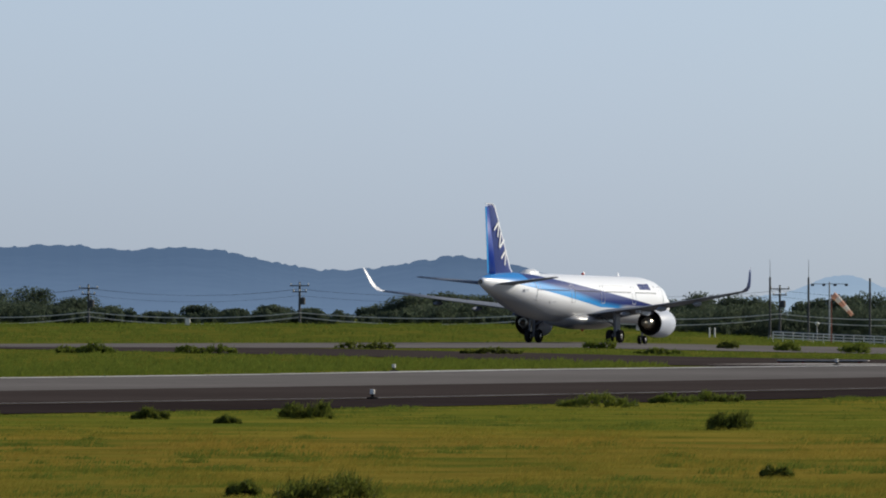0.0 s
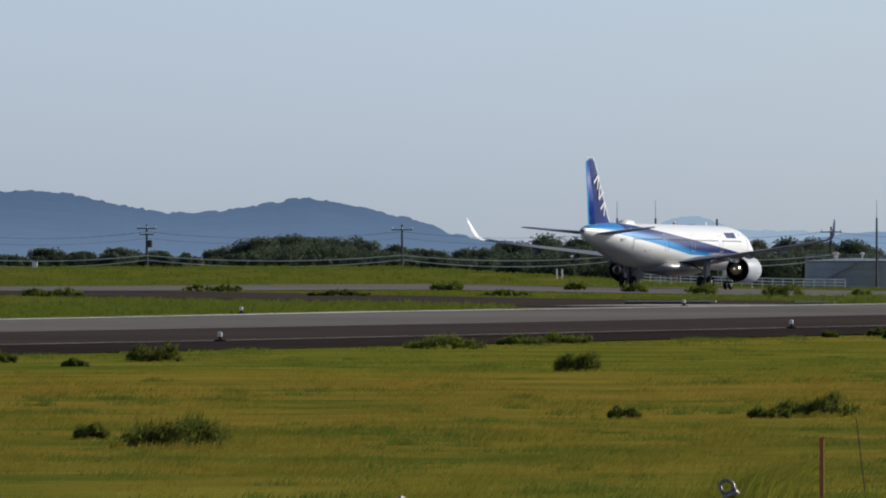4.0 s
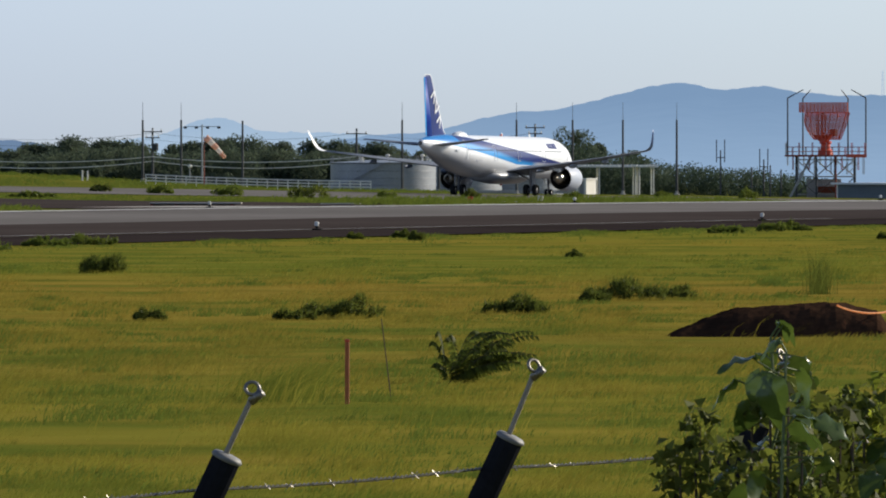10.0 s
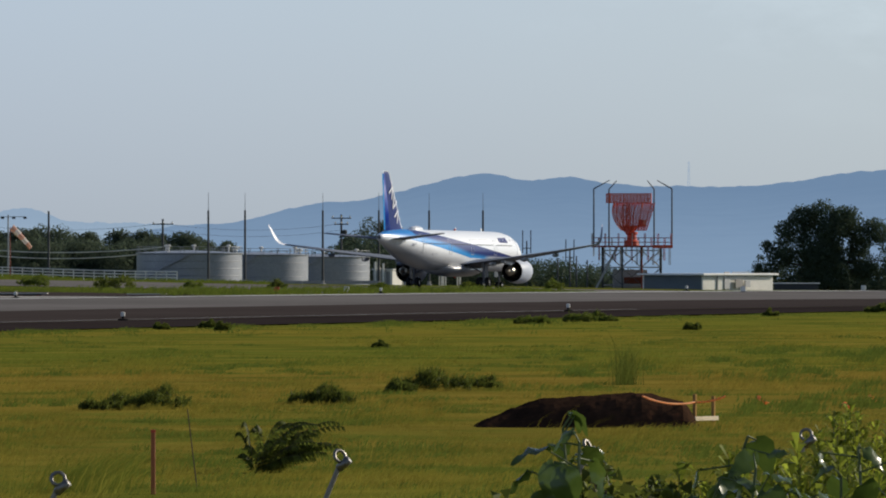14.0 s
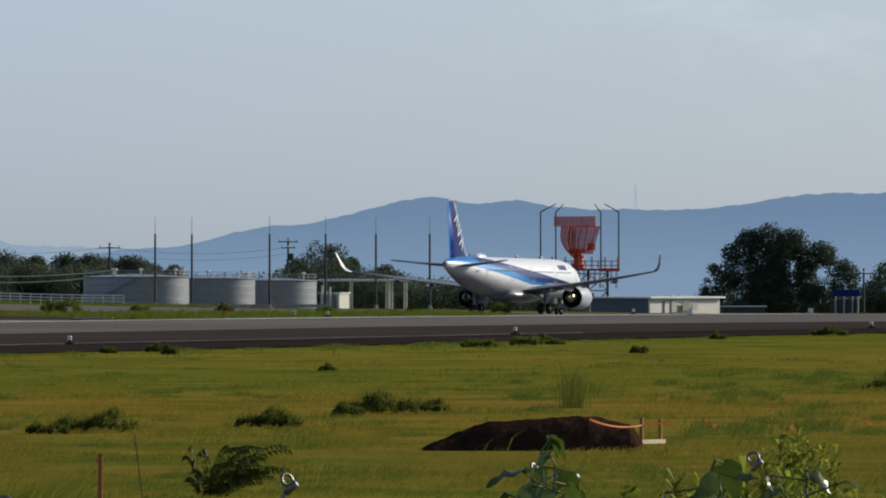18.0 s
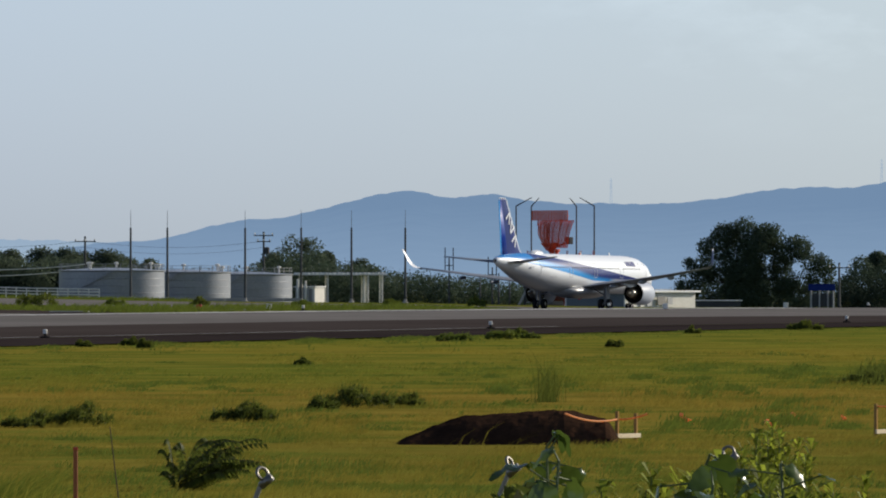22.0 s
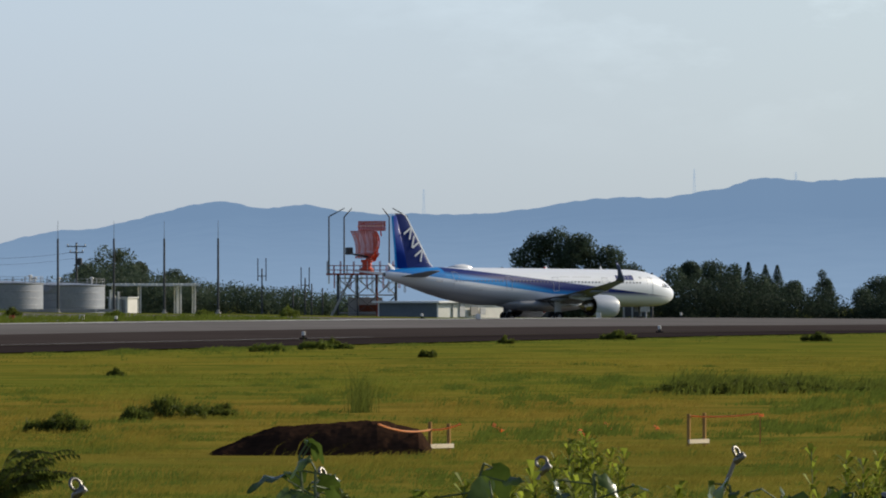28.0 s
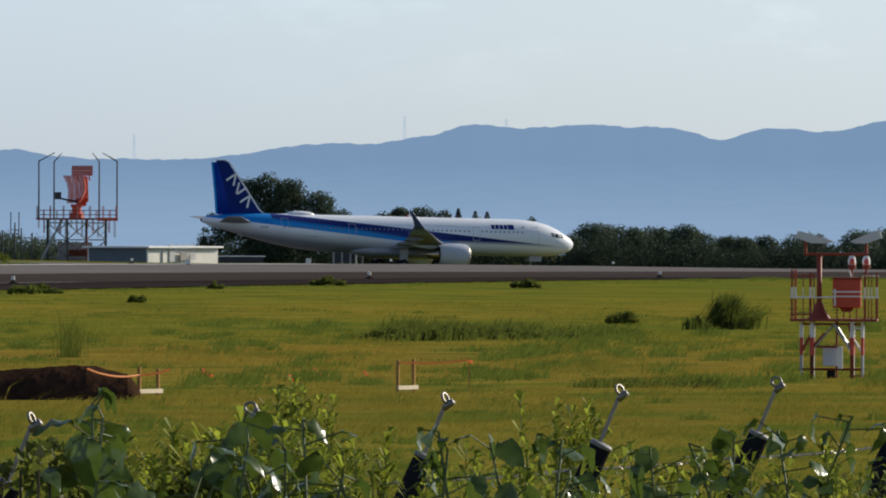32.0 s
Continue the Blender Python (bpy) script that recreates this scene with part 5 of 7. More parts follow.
# pylons on the mountain crest, in the glowing haze colour of the pale hills
for b, e0, e1 in ((1.214, 0.325, 0.445), (2.585, 0.43, 0.545), (3.10, 0.48, 0.53)):
    d = 4699
    a = radians(b)
    z0, z1 = 3 + d * math.tan(radians(e0)) - 3.5, 3 + d * math.tan(radians(e1))
    py = thing("pylon", d * math.sin(a), d * math.cos(a), z0, 0, "hazy lattice power pylon on the mountain crest", "pylon", "pylons")
    h = z1 - z0
    for s in (-1, 1):
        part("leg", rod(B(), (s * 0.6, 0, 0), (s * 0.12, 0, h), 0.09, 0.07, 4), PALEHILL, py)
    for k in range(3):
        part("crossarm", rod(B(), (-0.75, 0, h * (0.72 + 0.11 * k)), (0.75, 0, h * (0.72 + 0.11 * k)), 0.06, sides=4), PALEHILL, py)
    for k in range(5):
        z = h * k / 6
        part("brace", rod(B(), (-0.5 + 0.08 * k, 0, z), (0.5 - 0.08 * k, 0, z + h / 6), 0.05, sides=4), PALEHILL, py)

# ---- runway lamps and markers ----
def edge_lamp(w, v):
    x, y = spot(w, v)
    lamp = thing("runway_lamp", x, y, ground_z(x, y) + 0.02, 0, "white elevated runway edge lamp on a dark stem", "runway light", "runway edge lamps")
    part("base", LAMPBASE, None, lamp)
    part("stem", LAMPSTEM, None, lamp)
    part("head", LAMPHEAD, None, lamp, "white lamp head")


LAMPBASE = mesh_of("lamp_base", lathe(B(), [(0.02, 0), (0.2, 0), (0.2, 0.05), (0.06, 0.08), (0.02, 0.08)], 12), BLACKCAP)
LAMPSTEM = mesh_of("lamp_stem", rod(B(), (0, 0, 0.05), (0, 0, 0.22), 0.05, sides=8), BLACKCAP)
LAMPHEAD = mesh_of("lamp_head", lathe(B(), [(0.02, 0.17), (0.085, 0.175), (0.09, 0.30), (0.075, 0.335), (0.01, 0.345)], 12), WHITEWASH)
for k in range(-3, 7):
    edge_lamp(60 * k, 0.0)
    edge_lamp(60 * k, 48.8)
for b, d, mat in ((-0.874, 652, ORANGE), (-0.52, 668, WHITEWASH), (1.49, 700, WHITEWASH), (2.1, 740, WHITEWASH)):
    m = placed("marker_box", b, d, 0, "small painted marker box by the runway edge", "marker", "markers")
    part("body", box(B(), 0, 0, 0.2, 0.32, 0.3, 0.34, bevel=0.03), mat, m)
    part("foot", box(B(), 0, 0, 0.02, 0.44, 0.4, 0.06), BLACKCAP, m)
culvert = placed("culvert_head", -2.28, 606, 0, "low pale concrete slab on a brown wall", "culvert")
part("wall", box(B(), 0, 0, 0.03, 4.5, 1.2, 0.22, bevel=0.02), CULVERTBROWN, culvert, "brown face")
part("slab", box(B(), 0.15, 0.1, 0.175, 4.9, 1.9, 0.07, bevel=0.02), CONCRETE, culvert, "pale slab")
for x in (-2.2, -0.9, 2.1):
    part("post", box(B(), x, -0.66, 0.08, 0.13, 0.08, 0.26), RUSTRED, culvert)
for b0, d0, n in ((-1.62, 612, 9), (-0.72, 640, 8)):
    pad = placed("marker_pad", b0, d0 + 14, 0, "pale painted marking pad beside the runway", "marking")
    bm = B()
    for k in range(n):
        x, y, z = at(b0 + 0.022 * k, d0 + 14)
        box(bm, x - pad.location.x, y - pad.location.y, z - pad.location.z + 0.06, 0.26, 2.2, 0.06)
    part("slabs", bm, PAINT, pad)

# ---- things in the near grass ----
def near(bearing, elevation):
    """A spot on the near grass that is seen at that height below the eye's level."""
    return bearing, 3.0 / math.tan(radians(-elevation))


b, d = near(-1.50, -1.245)
post = placed("marker_post", b, d, 0, "thin rust-red steel marker post in the grass", "post")
part("shaft", box(B(), 0, 0, 0.37, 0.055, 0.055, 0.78, bevel=0.006), RUST, post)
part("cap", box(B(), 0, 0, 0.775, 0.06, 0.06, 0.035), ORANGE, post)
stick = placed("thin_stake", -1.29, 141, 0, "thin leaning dark wooden stake", "stake")
part("cane", rod(B(), (0.03, 0, 0), (-0.09, 0, 1.0), 0.009, 0.007, 5), BARK, stick)

# heap of dark soil
MX, MY, MZ = at(0.70, 191)
bm = B()
n, mrows = 46, 22
heap = {}
for i in range(n):
    for j in range(mrows):
        u, v = -1 + 2 * i / (n - 1), -1 + 2 * j / (mrows - 1)
        x, y = u * 1.95, v * 1.1
        e = max(0.0, 1 - v * v)
        left, right = min(1.0, (u + 1) / 0.62) ** 0.8, 1 - 0.2 * step(0.45, 0.85, u) - 0.8 * step(0.82, 1.0, u)
        h = 0.64 * e ** 0.7 * left * right * (0.86 + 0.10 * u + 0.05 * math.sin(5 * u))
        h += (0.05 * noise.noise((x * 3, y * 3, 1)) + 0.018 * noise.noise((x * 9, y * 9, 4))) * (1 if h > 0.02 else 0.2)
        heap[i, j] = bm.verts.new((x, y, h - 0.03))
for i in range(n - 1):
    for j in range(mrows - 1):
        bm.faces.new((heap[i, j], heap[i + 1, j], heap[i + 1, j + 1], heap[i, j + 1]))
tagged(new("soil_mound", mesh_of("soil_mound", bm, SOIL)), "low heap of dark bare soil in the grass", "soil heap").matrix_basis = pose(MX, MY, MZ)


def batter_board(bearing, elevation, turn, span, high, second, boards):
    x, y, z = at(*near(bearing, elevation))
    f = thing("batter_board", x, y, z, turn, "wooden survey stakes joined by a pale board and orange tape", "survey stakes", "survey stakes")
    for sx, h in ((0, high), (span, second)):
        part("stake", box(B(), sx, 0, h / 2 - 0.02, 0.055, 0.055, h + 0.04, bevel=0.004), WOOD, f)
    part("board", box(B(), span / 2, -0.045, boards + 0.07, span + 0.16, 0.03, 0.075, bevel=0.004), PALEWOOD, f, "pale board")
    return f


f = batter_board(1.245, -0.895, 60, 0.66, 0.54, 0.50, 0.05)
f2 = batter_board(2.556, -0.862, 60, 0.60, 0.58, 0.59, 0.02)


def tape(p, q, sag, label="slack orange marking tape"):
    p, q = Vector(p), Vector(q)
    t = thing("marking_tape", *p, 0, label, "tape", "orange tapes")
    bm = B()
    strand(bm, [(q - p) * (k / 8) - Vector((0, 0, sag * 4 * (k / 8) * (1 - k / 8))) for k in range(9)], 0.016, 4)
    part("ribbon", bm, TAPE, t)


a = f.location
tape(EYE + (Vector((a.x - 0.88, a.y, a.z + 0.50)) - EYE) * 0.965, (a.x, a.y - 0.03, a.z + 0.40), 0.07)
tape((a.x, a.y, a.z + 0.4), (a.x + 0.52, a.y, a.z + 0.50), 0.03)
a = f2.location
tape((a.x, a.y, a.z + 0.54), (a.x + 1.25, a.y + 0.2, a.z + 0.58), 0.03)
peg = thing("wooden_peg", a.x + 1.27, a.y + 0.2, a.z, 0, "short leaning wooden survey peg", "stake")
part("shaft", box(B(), 0, 0, 0.26, 0.016, 0.016, 0.56), RUST, peg)
part("tie", box(B(), 0.02, 0, 0.55, 0.09, 0.02, 0.05), TAPE, peg, "knot of orange tape")
for b, e, s in ((1.587, -0.80, 1.0), (2.014, -0.822, 0.7), (2.151, -0.79, 0.9), (2.40, -0.80, 0.5)):
    x, y, z = at(*near(b, e))
    t = thing("tape_flag", x, y, z, 0, "fluttering scrap of orange tape on a peg", "flag", "tape flags")
    part("peg", rod(B(), (0, 0, 0), (0, 0, 0.12), 0.006, sides=4), WOOD, t)
    bm = B()
    for k in range(5):
        c, sn = 0.045 * k * s, 0.05 * math.sin(2.1 * k + b * 9)
        box(bm, c - 0.06, sn * 0.5, 0.15 - 0.032 * k * s + sn * 0.5, 0.085 * s, 0.012, 0.075 * s, pose(0, 0, 0, 20 * k, 35 * sn * 10, 30))
    part("strip", bm, TAPE, t)


# ---- visibility sensor on a painted platform ----
SX, SY, SZ = at(4.765, 220)
sensor = thing("sensor_platform", SX, SY, SZ, -6, "red and white steel platform with a sensor mast and obstacle lamps", "sensor platform")
# splayed pairs of legs, banded white, red and grey
for x in (-0.63, -0.42, 0.36, 0.56):
    for y in (-0.38, 0.38):
        r = 0.046 if x in (-0.42, 0.36) else 0.028
        leg = part("leg", rod(B(), (x, y, 0), (x, y, 0.46), r * 0.8, sides=8), OXIDE if r > 0.04 and y < 0 else GALV, sensor, "banded steel leg")
        # behind, the bands take duller paints: shade put into their colour
        part("red_band", rod(B(), (x, y, 0.46), (x, y, 0.80), r + 0.002, sides=8), ORANGE if y < 0 else RUSTRED, leg, "red painted band")
        part("white_band", rod(B(), (x, y, 0.80), (x, y, 1.12), r, sides=8), WHITEWASH if y < 0 else GALV, leg, "white painted band")
part("leg", rod(B(), (0.05, 0.38, 0), (0.05, 0.38, 1.12), 0.024, sides=8), RUSTRED, sensor)
for y in (-0.38, 0.38):
    for x0, z0, x1, z1, r, mat in ((0.0, 1.08, 0.34, 0.55, 0.032, GALV), (-0.40, 0.95, -0.63, 0.52, 0.022, RUSTRED), (-0.40, 0.62, -0.18, 0.88, 0.022, RUSTRED), (-0.42, 0.55, 0.02, 1.08, 0.016, GALV),
                                   (0.36, 0.8, 0.56, 0.5, 0.02, WHITEWASH), (0.30, 1.05, 0.36, 0.85, 0.03, RUSTRED), (0.56, 0.98, 0.38, 0.98, 0.016, WHITEWASH)):
        part("brace", rod(B(), (x0, y, z0), (x1, y, z1), r, sides=6), mat, sensor)
    for z, x0, x1, mat in ((0.18, -0.66, 0.58, OXIDE), (0.05, 0.3, 0.6, RUSTRED), (0.62, -0.32, 0.07, RUSTRED), (1.06, -0.65, 0.6, RUSTRED)):
        part("girt", rod(B(), (x0, y, z), (x1, y, z), 0.019, sides=6), mat, sensor)
deck = part("deck", box(B(), 0, 0, 1.14, 1.70, 1.1, 0.05, bevel=0.008), RUSTRED, sensor, "dark red grating deck")
for x, r in ((-0.82, 0.012), (-0.74, 0.024), (-0.59, 0.011), (-0.46, 0.015), (-0.38, 0.015), (0.60, 0.016), (0.68, 0.013), (0.74, 0.013), (0.83, 0.018)):
    for y in (-0.5, 0.5):
        if y > 0 and x not in (-0.82, -0.46, 0.60, 0.83):
            continue
        for k, (z0, z1) in enumerate(((1.15, 1.56), (1.56, 1.78), (1.78, 2.06 if x > -0.7 else 2.12))):
            part("rail_post", rod(B(), (x, y, z0), (x, y, z1), r, sides=6), WHITEWASH if k == 1 else (ORANGE if x == -0.74 else RUSTRED), deck)
for y in (-0.5, 0.5):
    for z, x0, x1 in ((1.58, -0.85, -0.3), (2.0, -0.84, -0.36), (1.58, 0.56, 0.87), (2.0, 0.56, 0.86), (1.25, -0.84, -0.36), (1.58, -0.3, 0.0)):
        part("hand_rail", rod(B(), (x0, y, z), (x1, y, z), 0.014, sides=6), WHITEWASH if 1.3 < z < 1.7 else PALEWOOD if z > 1.7 and x0 > 0 else RUSTRED, deck)
bm = B()
rod(bm, (-0.29, 0, 1.15), (-0.29, 0, 2.42), 0.050, sides=12)
lathe(bm, [(0.23, 1.15), (0.20, 1.2), (0.12, 1.32), (0.075, 1.46), (0.05, 1.5)], 12, Matrix.Translation((-0.29, 0, 0)))
mastp = part("mast", bm, RUSTRED, sensor, "dark red sensor mast", True)
part("crossbar", rod(B(), (-0.60, 0, 2.42), (0.67, 0, 2.42), 0.026, sides=8), RUSTRED, mastp)
for x in (-0.56, 0.62):
    part("bracket", rod(B(), (x, 0, 2.42), (x + 0.01, 0, 2.74), 0.032, sides=8), RUSTRED, mastp)
    part("bolt", lathe(B(), [(0.02, 0), (0.03, 0.01), (0.02, 0.03), (0.002, 0.035)], 8, pose(x, -0.05, 2.72, 90)), BOLT, mastp)
# two pale hoods that taper towards each other
for outer, inner, high in ((-0.70, 0.0, 2.87), (0.88, 0.30, 2.87)):
    bm = B()
    d = 1 if inner > outer else -1
    loft(bm, [[(outer - 0.02 * d, -0.10, high - 0.14), (outer - 0.02 * d, 0.10, high - 0.14), (outer + 0.03 * d, 0.10, high), (outer + 0.03 * d, -0.10, high)],
              [(outer + 0.25 * d, -0.09, 2.63), (outer + 0.25 * d, 0.09, 2.63), (outer + 0.28 * d, 0.09, 2.80), (outer + 0.28 * d, -0.09, 2.80)],
              [(inner - 0.10 * d, -0.05, 2.63), (inner - 0.10 * d, 0.05, 2.63), (inner, 0.05, 2.67), (inner, -0.05, 2.67)]])
    hood = part("hood", bm, HOODGREY, mastp, "pale wedge-shaped sensor hood")
    part("lens_shade", box(B(), outer - 0.015 * d, 0, high - 0.07, 0.035, 0.17, 0.15, pose(0, 0, 0, 0, 12 * d, 0), bevel=0.008), WHITEWASH, hood)
cab = part("cabinet", box(B(), 0.25, 0, 1.66, 0.55, 0.40, 0.56, bevel=0.015), ORANGE, sensor, "red equipment cabinet")
for z in (1.60, 1.69):
    part("cabinet_band", box(B(), 0.25, -0.208, z, 0.58, 0.014, 0.028), WHITEWASH, cab)
part("cabinet_hinge", box(B(), 0.02, -0.215, 1.58, 0.04, 0.014, 0.32), WHITEWASH, cab)
part("cabinet_roof", box(B(), 0.25, 0, 1.955, 0.60, 0.46, 0.03, bevel=0.006), RUSTRED, cab)
part("pedestal", loft(B(), [[(0.10, -0.12, 1.39), (0.40, -0.12, 1.39), (0.40, 0.12, 1.39), (0.10, 0.12, 1.39)], [(0.17, -0.09, 1.30), (0.33, -0.09, 1.30), (0.33, 0.09, 1.30), (0.17, 0.09, 1.30)]]), RUSTRED, cab)
for x in (0.06, 0.19, 0.31, 0.44):
    part("cabinet_foot", rod(B(), (x, -0.15, 1.15), (x, -0.15, 1.4), 0.014, sides=6), RUSTRED, cab)
for x in (0.345, 0.625):
    stem = part("obstacle_lamp", lathe(B(), [(0.022, 1.97), (0.022, 2.12), (0.075, 2.14), (0.08, 2.215), (0.02, 2.215)], 12, Matrix.Translation((x, 0, 0))), RUSTRED, sensor)
    part("globe", lathe(B(), [(0.075, 2.215), (0.08, 2.27), (0.07, 2.345), (0.045, 2.385), (0.005, 2.395)], 14, Matrix.Translation((x, 0, 0))), LAMPGLASS, stem, "clear lamp globe", True)
    part("filter", lathe(B(), [(0.05, 2.22), (0.05, 2.3), (0.03, 2.34), (0.004, 2.35)], 12, Matrix.Translation((x, -0.04, 0))), REDGLASS, stem, "red lamp filter", True)
part("cable_duct", rod(B(), (0.33, -0.1, 1.98), (0.30, -0.1, 2.12), 0.018, sides=6), WHITEWASH, sensor)
part("control_box", box(B(), -0.06, -0.1, 0.43, 0.30, 0.22, 0.37, bevel=0.01), HOODGREY, sensor, "pale grey control box")
part("meter_box", box(B(), 0.13, -0.3, 0.41, 0.10, 0.12, 0.43, bevel=0.012), WHITEWASH, sensor, "white meter box")
part("battery_box", box(B(), -0.05, -0.2, 0.085, 0.16, 0.2, 0.15, bevel=0.01), BLACKCAP, sensor, "black box on the ground")
part("step_block", box(B(), -0.54, -0.3, 0.05, 0.12, 0.2, 0.10, bevel=0.01), WOOD, sensor)

# ---- near fence with raked arms, eye bolts and a barbed wire ----
FX, FY = -0.28, 29.0
WAY = Vector((math.sin(radians(19.2)), math.cos(radians(19.2)), 0))
fence = thing("boundary_fence", FX, FY, 0, 0, "dark boundary fence posts with raked arms and a barbed wire", "fence")
ARM = Vector((0.42, -0.10, 0.9)).normalized()
for k in range(-4, 9):
    p = WAY * (2.0 * k)
    foot = Vector((p.x, p.y, ground_z(FX + p.x, FY + p.y) - 0.02))
    knee = Vector((p.x - 0.145, p.y, 2.1))
    cap = knee + ARM * 0.2
    bm = B()
    rod(bm, (knee.x, knee.y, foot.z), knee, 0.036, sides=12)
    rod(bm, knee - ARM * 0.02, cap, 0.036, sides=12)
    post = part("post", bm, POSTCOAT, fence, "dark coated steel post")
    bm = B()
    lathe(bm, [(0.0365, -0.004), (0.0385, -0.002), (0.0385, 0.004), (0.034, 0.009), (0.012, 0.011), (0.002, 0.011)], 18, Matrix.Translation(cap) @ ARM.to_track_quat("Z", "Y").to_matrix().to_4x4())
    part("cap", bm, CAPGREY, post, "grey rounded post cap", True)
    tip = Vector((p.x, p.y, 2.428 + (0.02 if k == 0 else 0.014 if k > 0 else 0.0)))
    part("eye_rod", rod(B(), cap - Vector((0.012, 0, 0.01)), tip, 0.0066, sides=8), RODSTEEL, post, "thin bright steel rod")
    bm = B()
    turn = pose(0, 0, 0, 68, 0, 35 + 40 * math.sin(k * 2.3))
    ring = [[Matrix.Translation(tip + Vector((0, 0, 0.02))) @ turn @ Vector(((0.0165 + 0.0045 * math.cos(b)) * math.cos(a), (0.0165 + 0.0045 * math.cos(b)) * math.sin(a), 0.0045 * math.sin(b))) for b in [2 * math.pi * j / 6 for j in range(6)]] for a in [2 * math.pi * i / 16 for i in range(17)]]
    loft(bm, ring, False)
    rod(bm, tip - Vector((0.004, 0, 0.012)), tip + Vector((0.024, -0.01, 0.012)), 0.011, sides=8)
    part("eye_bolt", bm, BOLT, post, "shiny steel eye bolt", True)
# two strands twisted about each other, with barbs
bm = B()
n = 3200
span = WAY * (2.0 * 11)
sag = lambda f: 2.205 - 0.008 * abs(math.sin(math.pi * (f * 11 + 0.5)))
for turn in (0.0, math.pi):
    pts = [WAY * -7.0 + span * (i / n) + Vector((-0.13 + 0.0027 * math.cos(i * 0.72 + turn), 0, sag(i / n) + 0.0027 * math.sin(i * 0.72 + turn))) for i in range(n + 1)]
    rings = [[bm.verts.new(p + Vector((0.0023 * math.cos(a), 0, 0.0023 * math.sin(a)))) for a in (0.3, 2.4, 4.5)] for p in pts]
    for a, b in zip(rings, rings[1:]):
        for k in range(3):
            bm.faces.new((a[k], a[(k + 1) % 3], b[(k + 1) % 3], b[k]))
part("wire", bm, BOLT, fence, "twisted barbed wire")
bm = B()
for i in range(150):
    f = i / 149
    c = WAY * -7.0 + span * f + Vector((-0.13, 0, 2.205 - 0.008 * abs(math.sin(math.pi * (f * 11 + 0.5)))))
    for s in (-1, 1):
        v = Vector((random.uniform(-1, 1), random.uniform(-1, 1), random.uniform(-1, 1))).normalized() * 0.013
        rod(bm, c - v, c + v, 0.0014, sides=3)
tagged(part("barb", bm, BOLT, fence), kind="stuff")


# ---- plants ----
rng = np.random.default_rng(7)


def triangles(name, pts, mat):
    """A mesh of loose triangles from an array of n x 3 x 3."""
    pts = np.ascontiguousarray(pts, np.float32).reshape(-1, 3)
    n = len(pts)
    me = bpy.data.meshes.new(name)
    me.vertices.add(n)
    me.vertices.foreach_set("co", pts.ravel())
    me.loops.add(n)
    me.loops.foreach_set("vertex_index", np.arange(n, dtype=np.int32))
    me.polygons.add(n // 3)
    me.polygons.foreach_set("loop_start", np.arange(0, n, 3, dtype=np.int32))
    me.polygons.foreach_set("loop_total", np.full(n // 3, 3, np.int32))
    me.materials.append(mat)
    me.update()
    me.validate()
    return me


def leaf_cloud(centres, radii, count, size, rng):
    """Leaf triangles strewn over and in a heap of balls."""
    k = rng.choice(len(centres), count, p=radii ** 2 / (radii ** 2).sum())
    v = rng.normal(size=(count, 3))
    v /= np.linalg.norm(v, axis=1, keepdims=True)
    c = centres[k] + v * (radii[k] * rng.uniform(0.55, 1.06, count))[:, None]
    a = rng.normal(size=(count, 3))
    a /= np.linalg.norm(a, axis=1, keepdims=True)
    b = np.cross(a, v + 0.6 * rng.normal(size=(count, 3)))
    b /= np.linalg.norm(b, axis=1, keepdims=True) + 1e-6
    s = (size * rng.uniform(0.55, 1.3, count))[:, None]
    return np.stack([c - a * s * 0.5, c + a * s * 0.5, c + b * s], 1)


def crown_balls(width, low, high, n, rng, flat=1.0):
    t = rng.uniform(0, 1, n)
    ang = rng.uniform(0, 2 * math.pi, n)
    z = low + (high - low) * t
    reach = np.sqrt(np.clip(1 - (2 * t - 0.85) ** 2 / 1.35, 0.05, 1)) * width / 2
    r = rng.uniform(0.12, 0.24, n) * width
    d = np.clip(reach - r * 0.8, 0, None) * np.sqrt(rng.uniform(0.1, 1, n))
    z = np.minimum(z, high - r * 0.75)
    return np.stack([d * np.cos(ang), d * np.sin(ang) * 0.8, z], 1), r


def tree(bearing, distance, width, top, seed, mat, leaves=1600, leaf=0.5, label="dense dark green broadleaf tree", trunk=0.22, group="trees", lobes=()):
    t = placed("tree", bearing, distance, 0, label, "tree", group)
    g = np.random.default_rng(seed)
    high = top - t.location.z
    balls, radii = crown_balls(width, high * trunk, high, max(14, int(width * 2.6)), g)
    for dx, w2, top2 in lobes:
        more, mr = crown_balls(w2, high * trunk, top2 - t.location.z, int(w2 * 2.6), g)
        more[:, 0] += dx
        balls, radii = np.concatenate([balls, more]), np.concatenate([radii, mr])
    part("crown", triangles("crown", leaf_cloud(balls, radii, leaves, leaf, g), mat), None, t)
    bm = B()
    rod(bm, (0, 0, -0.1), (0.1, 0, high * 0.45), 0.028 * high, 0.016 * high, 8)
    for k in range(4):
        q = balls[int(g.integers(len(balls)))]
        rod(bm, (0.08, 0, high * (0.25 + 0.05 * k)), (q[0] * 0.8, q[1] * 0.8, max(q[2], high * 0.4)), 0.013 * high, 0.005 * high, 6)
    part("trunk", bm, BARK, t)
    return t


